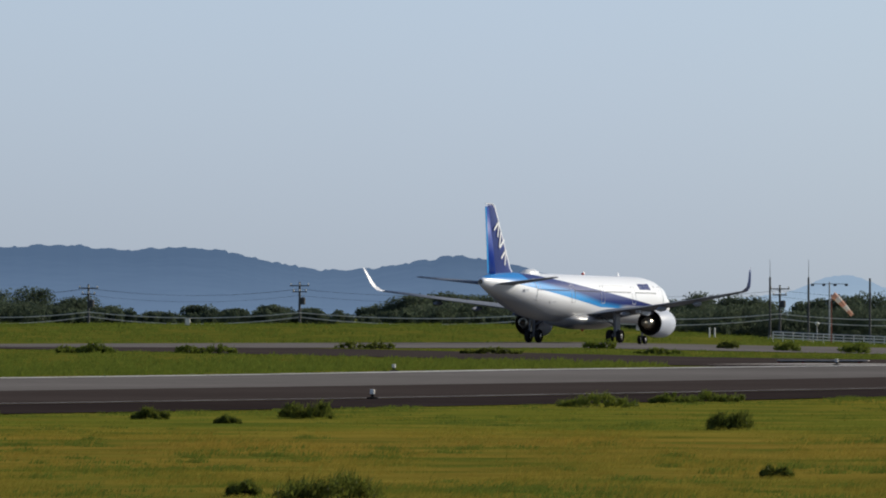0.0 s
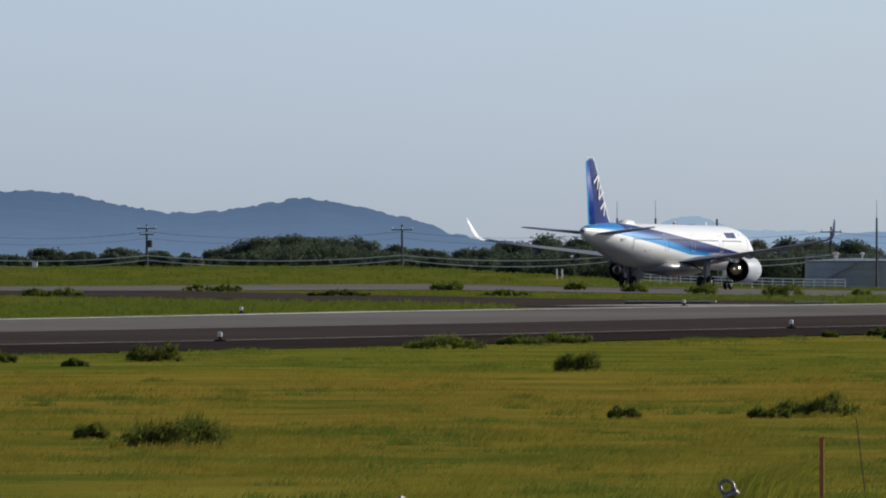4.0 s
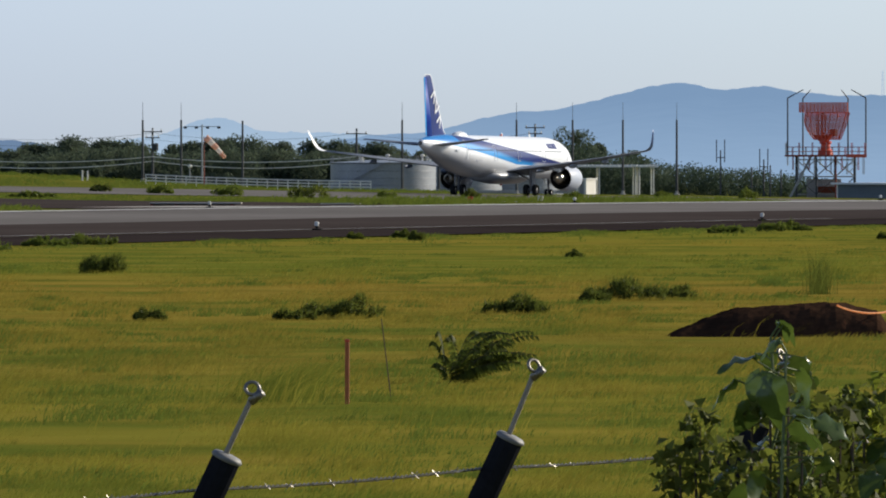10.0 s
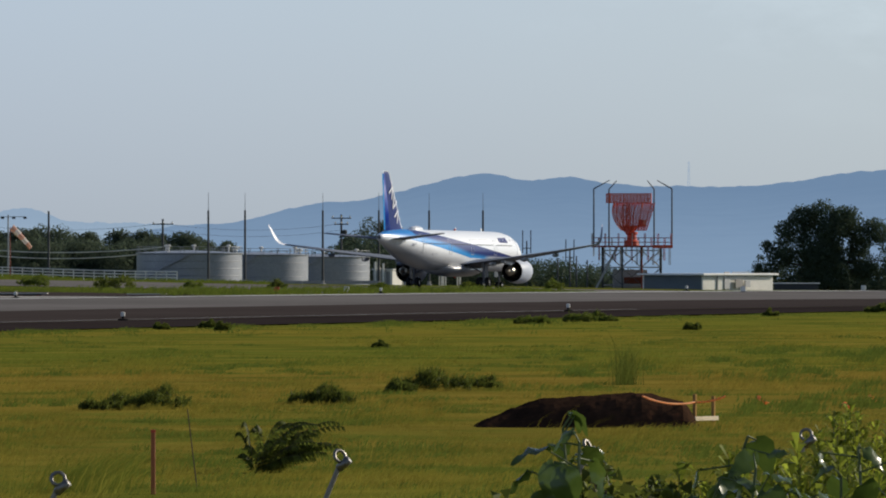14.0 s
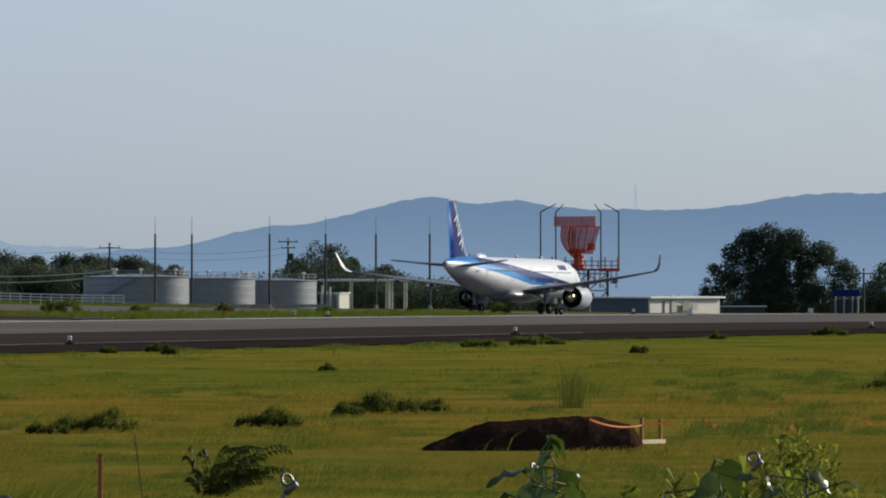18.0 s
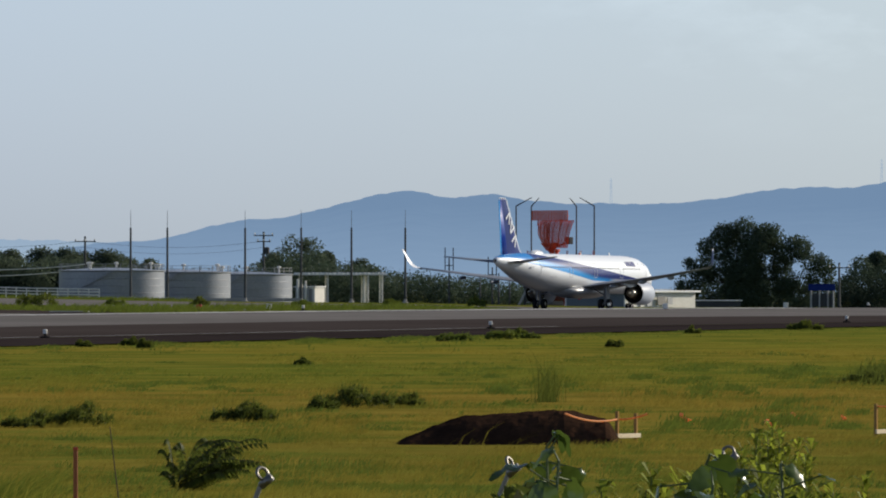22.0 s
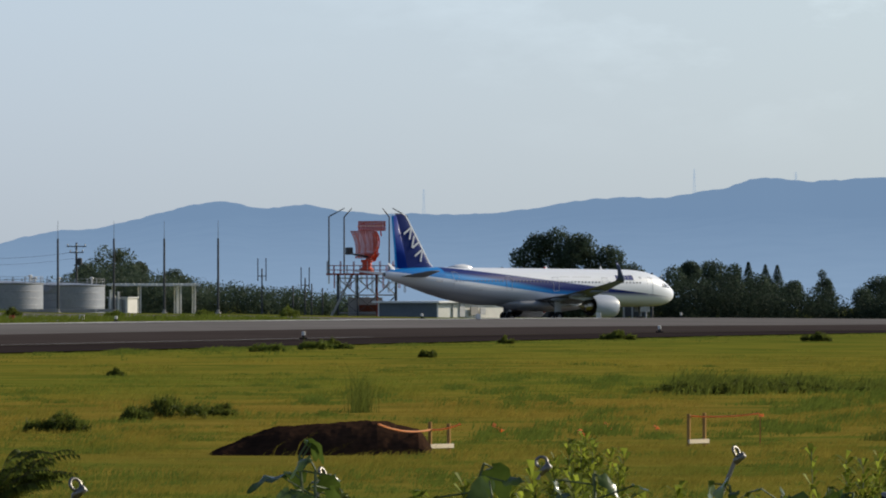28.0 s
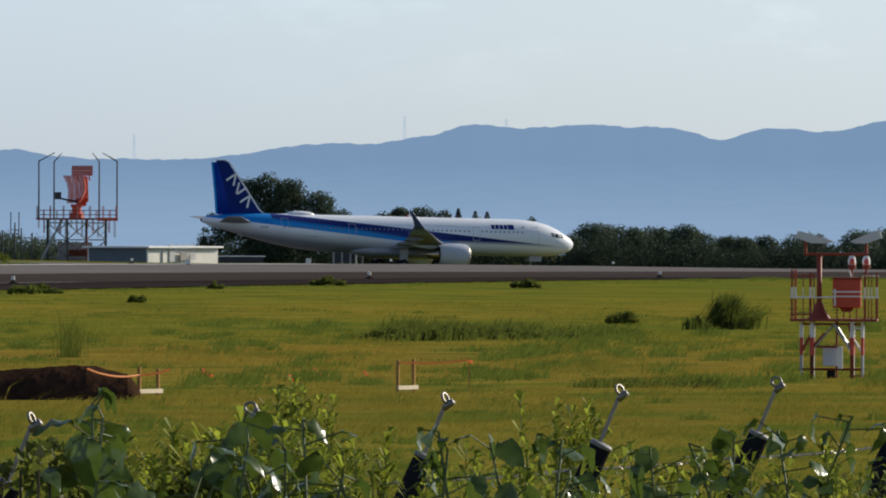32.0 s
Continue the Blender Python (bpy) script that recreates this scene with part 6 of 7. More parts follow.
def conifer(bearing, distance, width, top, seed):
    t = placed("conifer", bearing, distance, 0, "slim dark pointed conifer", "tree", "conifers")
    g = np.random.default_rng(seed)
    high = top - t.location.z
    n = 2200
    f = g.uniform(0.12, 1, n) ** 0.8
    a = g.uniform(0, 2 * math.pi, n)
    r = (1 - f) * width / 2 * g.uniform(0.5, 1.1, n) + 0.08
    c = np.stack([r * np.cos(a), r * np.sin(a), f * high], 1)
    size = (0.3 + 0.9 * (1 - f))[:, None]
    out = np.stack([np.cos(a), np.sin(a), -0.6 + 0 * a], 1) * 0.6 * size
    side = np.stack([-np.sin(a), np.cos(a), 0 * a], 1) * 0.26 * size
    part("needles", triangles("needles", np.stack([c - side, c + side, c + out], 1), CROWN), None, t)
    part("trunk", rod(B(), (0, 0, -0.1), (0, 0, high * 0.9), 0.2, 0.04, 6), BARK, t)


up = lambda d, e: 3 + d * math.tan(radians(e))
# the big trees to the right
tree(1.895, 1590, 10.0, up(1590, 0.235), 3, CROWN, 52000, 0.29, "large spreading dark green tree", 0.02,
     lobes=((3.2, 9.5, up(1590, 0.205)), (7.2, 8.6, up(1590, 0.145)), (10.4, 6.4, up(1590, 0.065)), (-2.9, 8.5, up(1590, 0.21)), (-5.6, 6.5, up(1590, 0.135)), (-7.8, 5.0, up(1590, 0.04)), (-9.4, 4.0, up(1590, -0.06))))
for i, (b, w, e) in enumerate(((2.48, 7.5, 0.045), (2.565, 6.0, 0.064), (2.68, 6.5, 0.074), (2.75, 6.0, 0.078), (2.93, 7.5, 0.005), (3.09, 6.0, -0.03), (3.44, 6.0, -0.07), (3.545, 8.5, -0.012), (3.64, 8.5, -0.02), (3.75, 8.5, -0.033), (3.86, 6.5, -0.024),
                               (3.93, 7.0, -0.038), (4.0, 7.5, -0.018), (4.09, 7.5, -0.042), (4.22, 7.5, -0.075), (4.31, 7.0, -0.08), (4.41, 7.0, -0.072), (4.55, 7.5, -0.058), (4.70, 7.5, -0.055), (4.88, 8.0, -0.045), (5.05, 8.5, -0.03), (5.25, 9.0, -0.02))):
    tree(b, 1640 + 12 * (i % 3), w * 1.22, up(1650, e), 20 + i, CROWN, 11000, 0.25, "dark rounded roadside tree", 0.0)
tree(3.235, 1640, 3.4, up(1640, 0.036), 51, CROWN, 9000, 0.25, "tall narrow dark tree at the end of a row", 0.0,
     lobes=((0.1, 4.2, up(1640, 0.015)), (0.5, 4.4, up(1640, -0.02)), (0.9, 4.6, up(1640, -0.05)), (0.2, 5.0, up(1640, -0.09)), (1.6, 4.0, up(1640, -0.10))))
for i, (b, e) in enumerate(((2.80, 0.062), (2.859, 0.075), (2.945, 0.062), (3.005, 0.059))):
    conifer(b, 1665, 7.5, up(1665, e), 60 + i)
# woods and hedge to the left and behind the tanks
for i, (b, w, e) in enumerate(((-7.0, 9, 0.06), (-6.75, 8, 0.1), (-6.5, 8, 0.12), (-6.27, 8, 0.12), (-6.05, 7, 0.07), (-5.86, 6, 0.03), (-5.65, 5, 0.0), (-5.45, 6, 0.035), (-5.27, 5, 0.02), (-5.06, 6, 0.035), (-4.86, 5, 0.02), (-4.55, 6, 0.03), (-4.36, 7.5, 0.085), (-4.19, 8, 0.10),
                               (-4.0, 7.5, 0.085), (-3.84, 7, 0.09), (-3.66, 6, 0.05), (-3.48, 6, 0.02), (-3.3, 6, 0.03), (-3.1, 7, 0.065), (-2.9, 8, 0.105), (-2.72, 7, 0.092), (-2.55, 7, 0.06), (-2.36, 7, 0.06), (-2.18, 7, 0.09), (-2.01, 8, 0.105), (-1.83, 7, 0.075), (-1.65, 7.5, 0.085),
                               (-1.56, 8, 0.08), (-1.36, 8, 0.07), (-1.92, 8, 0.08), (-2.1, 8, 0.09), (-2.28, 8, 0.07), (-2.62, 8, 0.08), (-2.82, 8, 0.09), (-3.0, 8, 0.06), (-3.2, 8, 0.03), (-3.57, 7, 0.03), (-4.1, 8, 0.085), (-4.28, 8, 0.085), (-4.45, 7, 0.05), (-1.46, 7, 0.07), (-1.28, 7, 0.05), (-1.12, 6, 0.03), (-0.5, 5, 0.06), (-0.36, 7.5, 0.155), (-0.2, 6, 0.07), (-0.05, 6, 0.03))):
    tree(b, 1540 + 9 * (i % 4), w * 1.15, up(1550, e), 100 + i, FARCROWN, 7600, 0.27, "wind-shaped green tree in a hedgerow", 0.0, "hedgerow trees")


def bank(name, b0, b1, n, distance, depth, tops, size, mat, label, seed):
    """A run of scrub: balls of leaves along a line, one mass."""
    g = np.random.default_rng(seed)
    cs, rs = [], []
    for k in range(n):
        b = b0 + (b1 - b0) * (k + g.uniform(-0.4, 0.4)) / n
        x, y, z = at(b, distance + g.uniform(-depth, depth))
        h = (np.interp(b, [p[0] for p in tops], [up(distance, p[1]) for p in tops]) - z) * g.uniform(0.82, 1.02) if isinstance(tops, tuple) else tops * g.uniform(0.6, 1.1)
        r = min(h * g.uniform(0.3, 0.5), 2.1)
        cs.append((x, y, z + h - r))
        rs.append(r)
        cs.append((x + g.uniform(-1, 1) * r, y - 0.4, z + h * 0.58))
        rs.append(r)
        cs.append((x + g.uniform(-1, 1) * h * 0.5, y - 0.3, z + h * 0.3))
        rs.append(h * 0.45)
    tagged(new(name, triangles(name, leaf_cloud(np.array(cs), np.array(rs), n * 520, size * 0.52, g), mat)), label, "scrub", kind="stuff")


bank("hedge", -7.2, -1.15, 190, 1520, 10, 1.9, 0.5, FARCROWN, "low dense scrub under the hedgerow", 11)
bank("hedge", -0.6, 0.95, 110, 1530, 10, ((-0.6, 0.02), (-0.45, 0.10), (-0.28, 0.12), (-0.2, 0.055), (0.0, 0.01), (0.17, -0.005), (0.33, -0.025), (0.5, -0.035), (0.6, -0.045), (0.78, -0.065), (0.95, -0.105)), 0.5, CROWN, "green scrub behind the shelter and masts", 12)
bank("hedge", -7.2, -1.1, 240, 1526, 8, ((-7.2, 0.05), (-6.5, 0.09), (-6.1, 0.06), (-5.9, -0.02), (-5.7, -0.07), (-5.45, -0.02), (-5.25, -0.05), (-5.05, 0.0), (-4.85, -0.06), (-4.7, -0.08), (-4.5, 0.0), (-4.35, 0.055), (-4.06, 0.08), (-3.82, 0.055), (-3.5, 0.0), (-3.2, 0.01), (-2.9, 0.07), (-2.54, 0.045), (-2.27, 0.055), (-1.9, 0.07), (-1.5, 0.06), (-1.1, 0.0)), 0.5, FARCROWN, "dense green hedgerow scrub", 14)
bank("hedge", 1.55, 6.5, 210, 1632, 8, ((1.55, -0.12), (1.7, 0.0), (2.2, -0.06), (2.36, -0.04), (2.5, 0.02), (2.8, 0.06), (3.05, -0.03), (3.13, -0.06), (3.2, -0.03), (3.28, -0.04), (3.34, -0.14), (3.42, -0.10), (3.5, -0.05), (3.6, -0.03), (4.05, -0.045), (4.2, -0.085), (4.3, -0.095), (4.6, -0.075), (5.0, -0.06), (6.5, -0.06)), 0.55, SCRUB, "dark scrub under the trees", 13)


def shrub(bearing, distance, width, height, seed, mat, leaf, label="low dark leafy shrub in the grass", count=420, lean=0.0):
    s = placed("shrub", bearing, distance, 0, label, "shrub", "shrubs")
    g = np.random.default_rng(seed)
    n = int(min(90, 30 + 10 * width / height))
    ang, rad = g.uniform(0, 2 * math.pi, n), np.sqrt(g.uniform(0, 1, n))
    r = g.uniform(0.10, 0.19, n) * height
    dome = np.sqrt(np.clip(1 - 0.92 * rad ** 2, 0, 1)) * (0.78 + 0.22 * np.sin(rad * np.cos(ang) * 5.0 + seed))
    c = np.stack([rad * np.cos(ang) * width * 0.47, rad * np.sin(ang) * min(width, 2.5 * height) * 0.4, r * 0.5 + g.uniform(0, 1, n) ** 0.6 * (height * 0.85 * dome - r * 0.5).clip(0)], 1)
    c[:, 0] += c[:, 2] * lean
    cloud = leaf_cloud(c, r, int(count * 0.75), leaf, g)
    # ragged shoots round the edge, leaning with the wind
    m = int(count * 0.35)
    k = g.integers(0, n, m)
    foot = c[k] + g.normal(0, 0.10 * height, (m, 3))
    foot[:, 2] = np.maximum(foot[:, 2], 0)
    shoot = np.stack([g.normal(0.35, 0.4, m), g.normal(0, 0.3, m), g.uniform(0.4, 1.2, m)], 1) * (0.26 * height * g.uniform(0.5, 1.2, m))[:, None]
    thin = np.stack([np.full(m, leaf * 0.22), g.normal(0, 0.1, m) * leaf, np.zeros(m)], 1)
    cloud = np.concatenate([cloud, np.stack([foot - thin, foot + thin, foot + shoot], 1)])
    part("foliage", triangles("foliage", cloud, mat), None, s)
    bm = B()
    for k in range(4):
        q = c[k]
        rod(bm, (q[0] * 0.2, q[1] * 0.2, -0.03), tuple(q), 0.012 * height + 0.004, 0.004, 5)
    part("stem", bm, BARK, s)


near_shrubs = ((-4.885, -0.529, 105, 32), (-4.763, -0.967, 205, 64), (-5.207, -0.924, 70, 30), (-5.287, -0.554, 52, 15), (-5.67, -0.534, 72, 21), (-2.744, -0.581, 82, 40), (-2.5, -0.824, 60, 24), (-1.526, -0.812, 155, 42),
               (-0.642, -0.79, 125, 36), (-0.083, -0.72, 150, 40), (-0.25, -0.73, 60, 25), (1.229, -0.414, 34, 14), (-1.77, -0.82, 80, 22), (0.15, -0.715, 90, 26), (3.203, -0.344, 55, 16), (2.198, -0.325, 68, 16), (1.63, -0.355, 30, 12), (-1.15, -0.42, 30, 16),
               (-1.46, -0.362, 30, 13), (-1.22, -0.36, 34, 15), (3.69, -0.515, 60, 26), (-0.35, -0.50, 30, 12), (0.75, -0.352, 30, 14))
for i, (b, e, wpx, hpx) in enumerate(near_shrubs):
    bb, d = near(b, e)
    d = min(d, 138.5 / math.sin(radians(18.02 - b)))
    shrub(bb, d, wpx * d / 20000, hpx * d / 20000 * 1.12, 200 + i, SHRUB, 0.022 * d / 200 + 0.022, count=3600)
for i, (b, d, wpx, hpx) in enumerate(((-3.42, 368, 165, 34), (-3.02, 386, 100, 24), (-2.82, 392, 130, 26), (0.42, 442, 70, 22), (0.66, 451, 65, 24), (0.80, 456, 40, 14))):
    shrub(b, d, wpx * d / 20000, hpx * d / 20000 * 0.85, 240 + i, REEDS, 0.06, "clump of bright green weeds beside the runway", 2600)


def far_on(bearing, elevation):
    """How far out, beyond the runway, the ground reaches that height below the eye's level."""
    d = 660
    while d < 1250 and (at(bearing, d)[2] - 3.0) / d < math.tan(radians(elevation)):
        d += 4
    return d


for i, (b, e, wpx, hpx) in enumerate(((-1.705, -0.205, 78, 27), (-2.11, -0.19, 64, 22), (-2.45, -0.18, 50, 20), (-0.87, -0.2, 34, 17), (0.53, -0.207, 40, 20), (-1.30, -0.2, 40, 14), (-4.59, -0.175, 118, 16), (-3.4, -0.17, 70, 18), (-0.35, -0.2, 40, 12),
                                      (-3.95, -0.2, 120, 14), (-3.1, -0.2, 90, 14), (0.1, -0.2, 34, 14), (-2.75, -0.17, 40, 18), (-5.4, -0.2, 120, 18), (-6.0, -0.2, 120, 18))):
    d = far_on(b, e)
    shrub(b, d, wpx * d / 20000, hpx * d / 20000 * 1.1, 300 + i, REEDS if i % 3 else SHRUB, 0.17, "green shrub on the verge beyond the runway", 1000)


# feathery shrub blown to one side
def fern_shrub():
    f = placed("feathery_shrub", *near(-0.842, -1.135), 0, "feathery dark shrub with fronds blown to one side", "shrub")
    g = np.random.default_rng(5)
    stems = B()
    for k in range(44):
        a = g.uniform(0, 2 * math.pi)
        base = Vector((0.12 * math.cos(a) - 0.26, 0.12 * math.sin(a), 0))
        rise, reach = g.uniform(0.2, 0.66), g.uniform(0.15, 0.75)
        way = Vector((1.0 * reach + 0.12 + 0.15 * math.cos(a), 0.35 * math.sin(a), 0)) if k % 7 else Vector((-0.35 * reach, 0.2 * math.sin(a), 0))
        tris, last = [], None
        for j in range(15):
            u = j / 14
            c = base + way * u + Vector((0, 0, rise * (1.9 * u - 1.05 * u * u)))
            if last is not None:
                rod(stems, last, c, 0.004, 0.002, 4)
                d = (c - last).normalized()
                side = d.cross(Vector((0, 0, 1))).normalized()
                for s in (-1, 1):
                    tip = c + (side * s * 0.7 + d * 0.6 - Vector((0, 0, 0.8))) * (0.125 * (1.15 - 0.6 * u))
                    tris.append([tuple(c - d * 0.028), tuple(c + d * 0.028), tuple(tip)])
            last = c
        part("frond", triangles("frond", np.array(tris), SHRUB), None, f)
    part("stem", stems, BARK, f)
    f.scale = (1.05, 1.05, 1.22)


fern_shrub()


# ---- grasses ----
def blades(name, bearing, dist, height, width, lean, mat, label, rng, per=5, spread=0.12):
    """Tufts of bent grass blades at the given spots, as one mass."""
    far_side = 153.5 - dist * np.sin(np.radians(18.02 - bearing)) < -40
    clear = far_side | (dist * np.sin(np.radians(18.02 - bearing)) < 153.5 - 12.3 - 2.4 * np.clip((-30 - dist * np.cos(np.radians(18.02 - bearing)) + 429.3) / 80, 0, 1))
    w0 = dist * np.cos(np.radians(18.02 - bearing)) - 429.3
    v0 = dist * np.sin(np.radians(18.02 - bearing)) - 153.5
    paved = (abs(w0 - np.interp(v0, [p[1] for p in exit_line], [p[0] for p in exit_line])) < 24) & (v0 > 48) & (v0 < 192) | (w0 > 306) & (w0 < 640) & (v0 > 162) & (v0 < 192) | (v0 > 187) & (v0 < 223)
    bare = (abs(bearing - 0.70) < 0.52) & (dist > 188.6) & (dist < 193)
    clear &= ~paved & ~bare
    bearing, dist, height = bearing[clear], dist[clear], height[clear]
    n = len(bearing)
    b = np.radians(np.repeat(bearing, per))
    d = np.repeat(dist, per)
    m = n * per
    x, y = d * np.sin(b) + rng.normal(0, spread, m), d * np.cos(b) + rng.normal(0, spread, m)
    w, v = (x - ROW.x) * U.x + (y - ROW.y) * U.y, (x - ROW.x) * N.x + (y - ROW.y) * N.y
    rise = np.clip((v + 60) / 48, 0, 1)
    z = np.interp(w, [p[0] for p in NEAR_EDGE], [p[1] for p in NEAR_EDGE]) * rise * rise * (3 - 2 * rise) - 0.02
    if (v > -10).any():
        z = np.array([ground_z(float(a), float(c)) for a, c in zip(x, y)]) - 0.02
    h = np.repeat(height, per) * rng.uniform(0.55, 1.25, m) * np.where((v < -11) & (v > -70), 0.4 + 0.6 * np.clip((-14 - v) / 50, 0, 1), 1.0)
    ww = width * rng.uniform(0.6, 1.4, m) * (d / 200) ** 0.7
    lx, ly = lean * h * rng.uniform(0.2, 1.4, m) + rng.normal(0, 0.25, m) * h, rng.normal(0, 0.3, m) * h
    p0 = np.stack([x - ww / 2, y, z], 1)
    p1 = np.stack([x + ww / 2, y, z], 1)
    mid0 = np.stack([x - ww * 0.4 + lx * 0.3, y + ly * 0.3, z + h * 0.6], 1)
    mid1 = np.stack([x + ww * 0.4 + lx * 0.3, y + ly * 0.3, z + h * 0.6], 1)
    tip = np.stack([x + lx, y + ly, z + h], 1)
    tris = np.concatenate([np.stack([p0, p1, mid1], 1), np.stack([p0, mid1, mid0], 1), np.stack([mid0, mid1, tip], 1)])
    tagged(new(name, triangles(name, tris, mat)), label, "grass", kind="stuff")


def in_view(n, e0, e1, b0=-7.2, b1=7.0):
    e = rng.uniform(e0, e1, n)
    return rng.uniform(b0, b1, n), 3.0 / np.tan(np.radians(-e))


# patches: short turf everywhere, taller where the noise is high
for e0, e1, n, h0, h1 in ((-1.85, -1.1, 30000, 0.04, 0.13), (-1.1, -0.72, 30000, 0.04, 0.14), (-0.72, -0.38, 28000, 0.05, 0.16)):
    b, d = in_view(n, e0, e1)
    patch = np.array([noise.noise((float(p) * 1.6, float(q) * 0.045, 2.0)) + 0.5 * noise.noise((float(p) * 7.0, float(q) * 0.3, 6.0)) for p, q in zip(b, d)])
    keep = rng.uniform(-0.75, 0.35, n) < patch
    b, d, patch = b[keep], d[keep], patch[keep]
    blades("grass", b, d, h0 + (h1 - h0) * np.clip(0.5 + patch, 0, 1), 0.012, 0.8, BLADES, "yellow-green wind-bent airfield grass", rng)
# seed stalks standing over the turf
b, d = in_view(700, -1.75, -0.6)
blades("tall_grass", b, d, rng.uniform(0.2, 0.45, len(b)), 0.009, 0.9, BLADES, "tall seeding grass stalks leaning in the wind", rng, 3, 0.05)
# clumps of darker weeds, strewn unevenly
cb, cd = in_view(3400, -1.7, -0.40)
lush = np.array([noise.noise((float(p) * 1.3, float(q) * 0.03, 8.0)) for p, q in zip(cb, cd)])
k = lush > rng.uniform(-0.25, 0.45, len(cb))
tb, td, th = [], [], []
for b0, d0 in zip(cb[k], cd[k]):
    m, wide, tall = int(rng.integers(6, 22)), rng.uniform(0.15, 0.7), rng.uniform(0.05, 0.15)
    dx, dy = rng.normal(0, 1, m), rng.normal(0, 1, m)
    tb.append(b0 + np.degrees(dx * wide / d0))
    td.append(d0 + dy * wide * 2)
    th.append(tall * np.exp(-0.35 * (dx * dx + dy * dy)) * rng.uniform(0.6, 1.3, m) + 0.03)
blades("tall_grass", np.concatenate(tb), np.concatenate(td), np.concatenate(th), 0.016, 0.6, REEDS, "darker green weeds among the grass", rng, 7, 0.10)
# the verge of the runway and the strip beyond it
b = rng.uniform(-7, 7, 5200)
d = (153.5 - 12.3 - rng.gamma(1.5, 2.2, 5200)) / np.sin(np.radians(18.02 - b))
k = d < 700
lump = np.array([max(0.0, noise.noise((float(p) * 5.0, 3.0, 0.5))) for p in b[k]])
blades("grass", b[k], d[k], rng.uniform(0.04, 0.16, k.sum()) + 0.4 * lump, 0.016, 0.4, REEDS, "green grass along the runway shoulder", rng)
b = rng.uniform(-7, 0.8, 6500)
d = (153.5 + 50.5 + rng.gamma(1.3, 14, 6500)) / np.sin(np.radians(18.02 - b))
k = (d < 1150) & (b < 0.75)
blades("grass", b[k], d[k], rng.uniform(0.12, 0.48, k.sum()) * np.interp(b[k], [-2.6, -1.8, 0.2, 0.75], [0.7, 1.0, 0.9, 0.2]), 0.02, 0.3, REEDS, "rough grass between runway and taxiway", rng)
# rank green grass on the land to the left, beyond the runway
for v0, v1, n, h0, h1, mat in ((60, 186, 4200, 0.05, 0.2, REEDS), (60, 186, 3200, 0.05, 0.18, REEDS), (224, 420, 8000, 0.1, 0.45, REEDS), (224, 480, 1500, 0.1, 0.35, BLADES)):
    b = rng.uniform(-7, -0.9, n)
    d = (153.5 + rng.uniform(v0, v1, n)) / np.sin(np.radians(18.02 - b))
    k = np.array([noise.noise((float(p) * 3.0, float(q) * 0.02, 5.0 + v0)) > -0.12 for p, q in zip(b, d)]) & (d < 1500)
    blades("rank_grass", b[k], d[k], rng.uniform(h0, h1, k.sum()), 0.02, 0.35, mat, "rank green grass beyond the runway", rng, 5, 0.3)
tb, td, th = [], [], []
for b0, e0, wpx, hpx in near_shrubs:
    d0 = min(3.0 / math.tan(radians(-e0)), 138.5 / math.sin(radians(18.02 - b0)))
    m = int(10 + wpx * 0.5)
    tb.append(b0 + rng.normal(0, 0.36, m) * wpx * 0.0028648)
    td.append(d0 - rng.uniform(-0.4, 1.0, m) * (0.6 + wpx * d0 / 20000 * 0.5))
    th.append(rng.uniform(0.10, 0.34, m) * hpx * d0 / 20000)
blades("grass", np.concatenate(tb), np.concatenate(td), np.concatenate(th), 0.014, 0.5, BLADES, "coarse grass growing about the shrubs", rng, 7, 0.08)
# long bank of reeds, a tuft by the heap, and clumps beyond
b = np.concatenate([rng.uniform(2.36, 3.75, 700), rng.uniform(2.4, 3.1, 500)])
d = 292 + rng.normal(0, 3, len(b)) + (b - 2.4) * 6
blades("reeds", b, d, np.interp(b, [2.36, 2.5, 2.6, 3.0, 3.75], [0.05, 0.24, 0.36, 0.28, 0.22]) * rng.uniform(0.25, 1.5, len(b)) * np.array([1 + 0.9 * noise.noise((float(q) * 14, 3.0, 1.0)) for q in b]), 0.022, 0.35, SHRUB, "long bank of dark green reeds", rng, 8, 0.25)
for i, (b0, w0, h0) in enumerate(((2.50, 1.9, 0.22), (2.60, 2.2, 0.33), (2.72, 2.4, 0.36), (2.84, 2.4, 0.32), (2.97, 2.6, 0.28), (3.12, 2.8, 0.25), (3.28, 3.0, 0.20))):
    shrub(b0, 287 + (b0 - 2.4) * 6, w0, h0 * 1.25, 286 + i, SHRUB, 0.045, "leafy dark weeds in a long bank", 3000)
b = np.concatenate([rng.normal(0.90, 0.022, 26), np.full(4, 0.858)])
blades("reeds", b, 250 + rng.normal(0, 0.6, 30), rng.uniform(0.5, 1.08, 30), 0.010, 0.10, SHRUB, "upright tuft of tall weeds", rng, 6, 0.07)
shrub(4.225, 322, 0.80, 1.22, 281, SHRUB, 0.05, "tall rounded dark bush alone in the grass", 5200)
shrub(4.20, 321.6, 0.60, 1.05, 282, SHRUB, 0.05, "dense dark bush beside a taller one", 3600)
b = rng.normal(4.295, 0.03, 60)
blades("reeds", b, 321.5 + rng.normal(0, 0.4, 60), rng.uniform(0.3, 0.75, 60), 0.024, 0.7, SHRUB, "tall dark grass leaning from a bush", rng, 7, 0.12)
b = np.concatenate([rng.normal(4.10, 0.010, 14), rng.normal(4.045, 0.008, 10)])
blades("reeds", b, 321 + rng.normal(0, 0.4, 24), rng.uniform(0.2, 0.5, 24), 0.03, 0.3, SHRUB, "dark weeds beside a bush", rng, 7, 0.12)
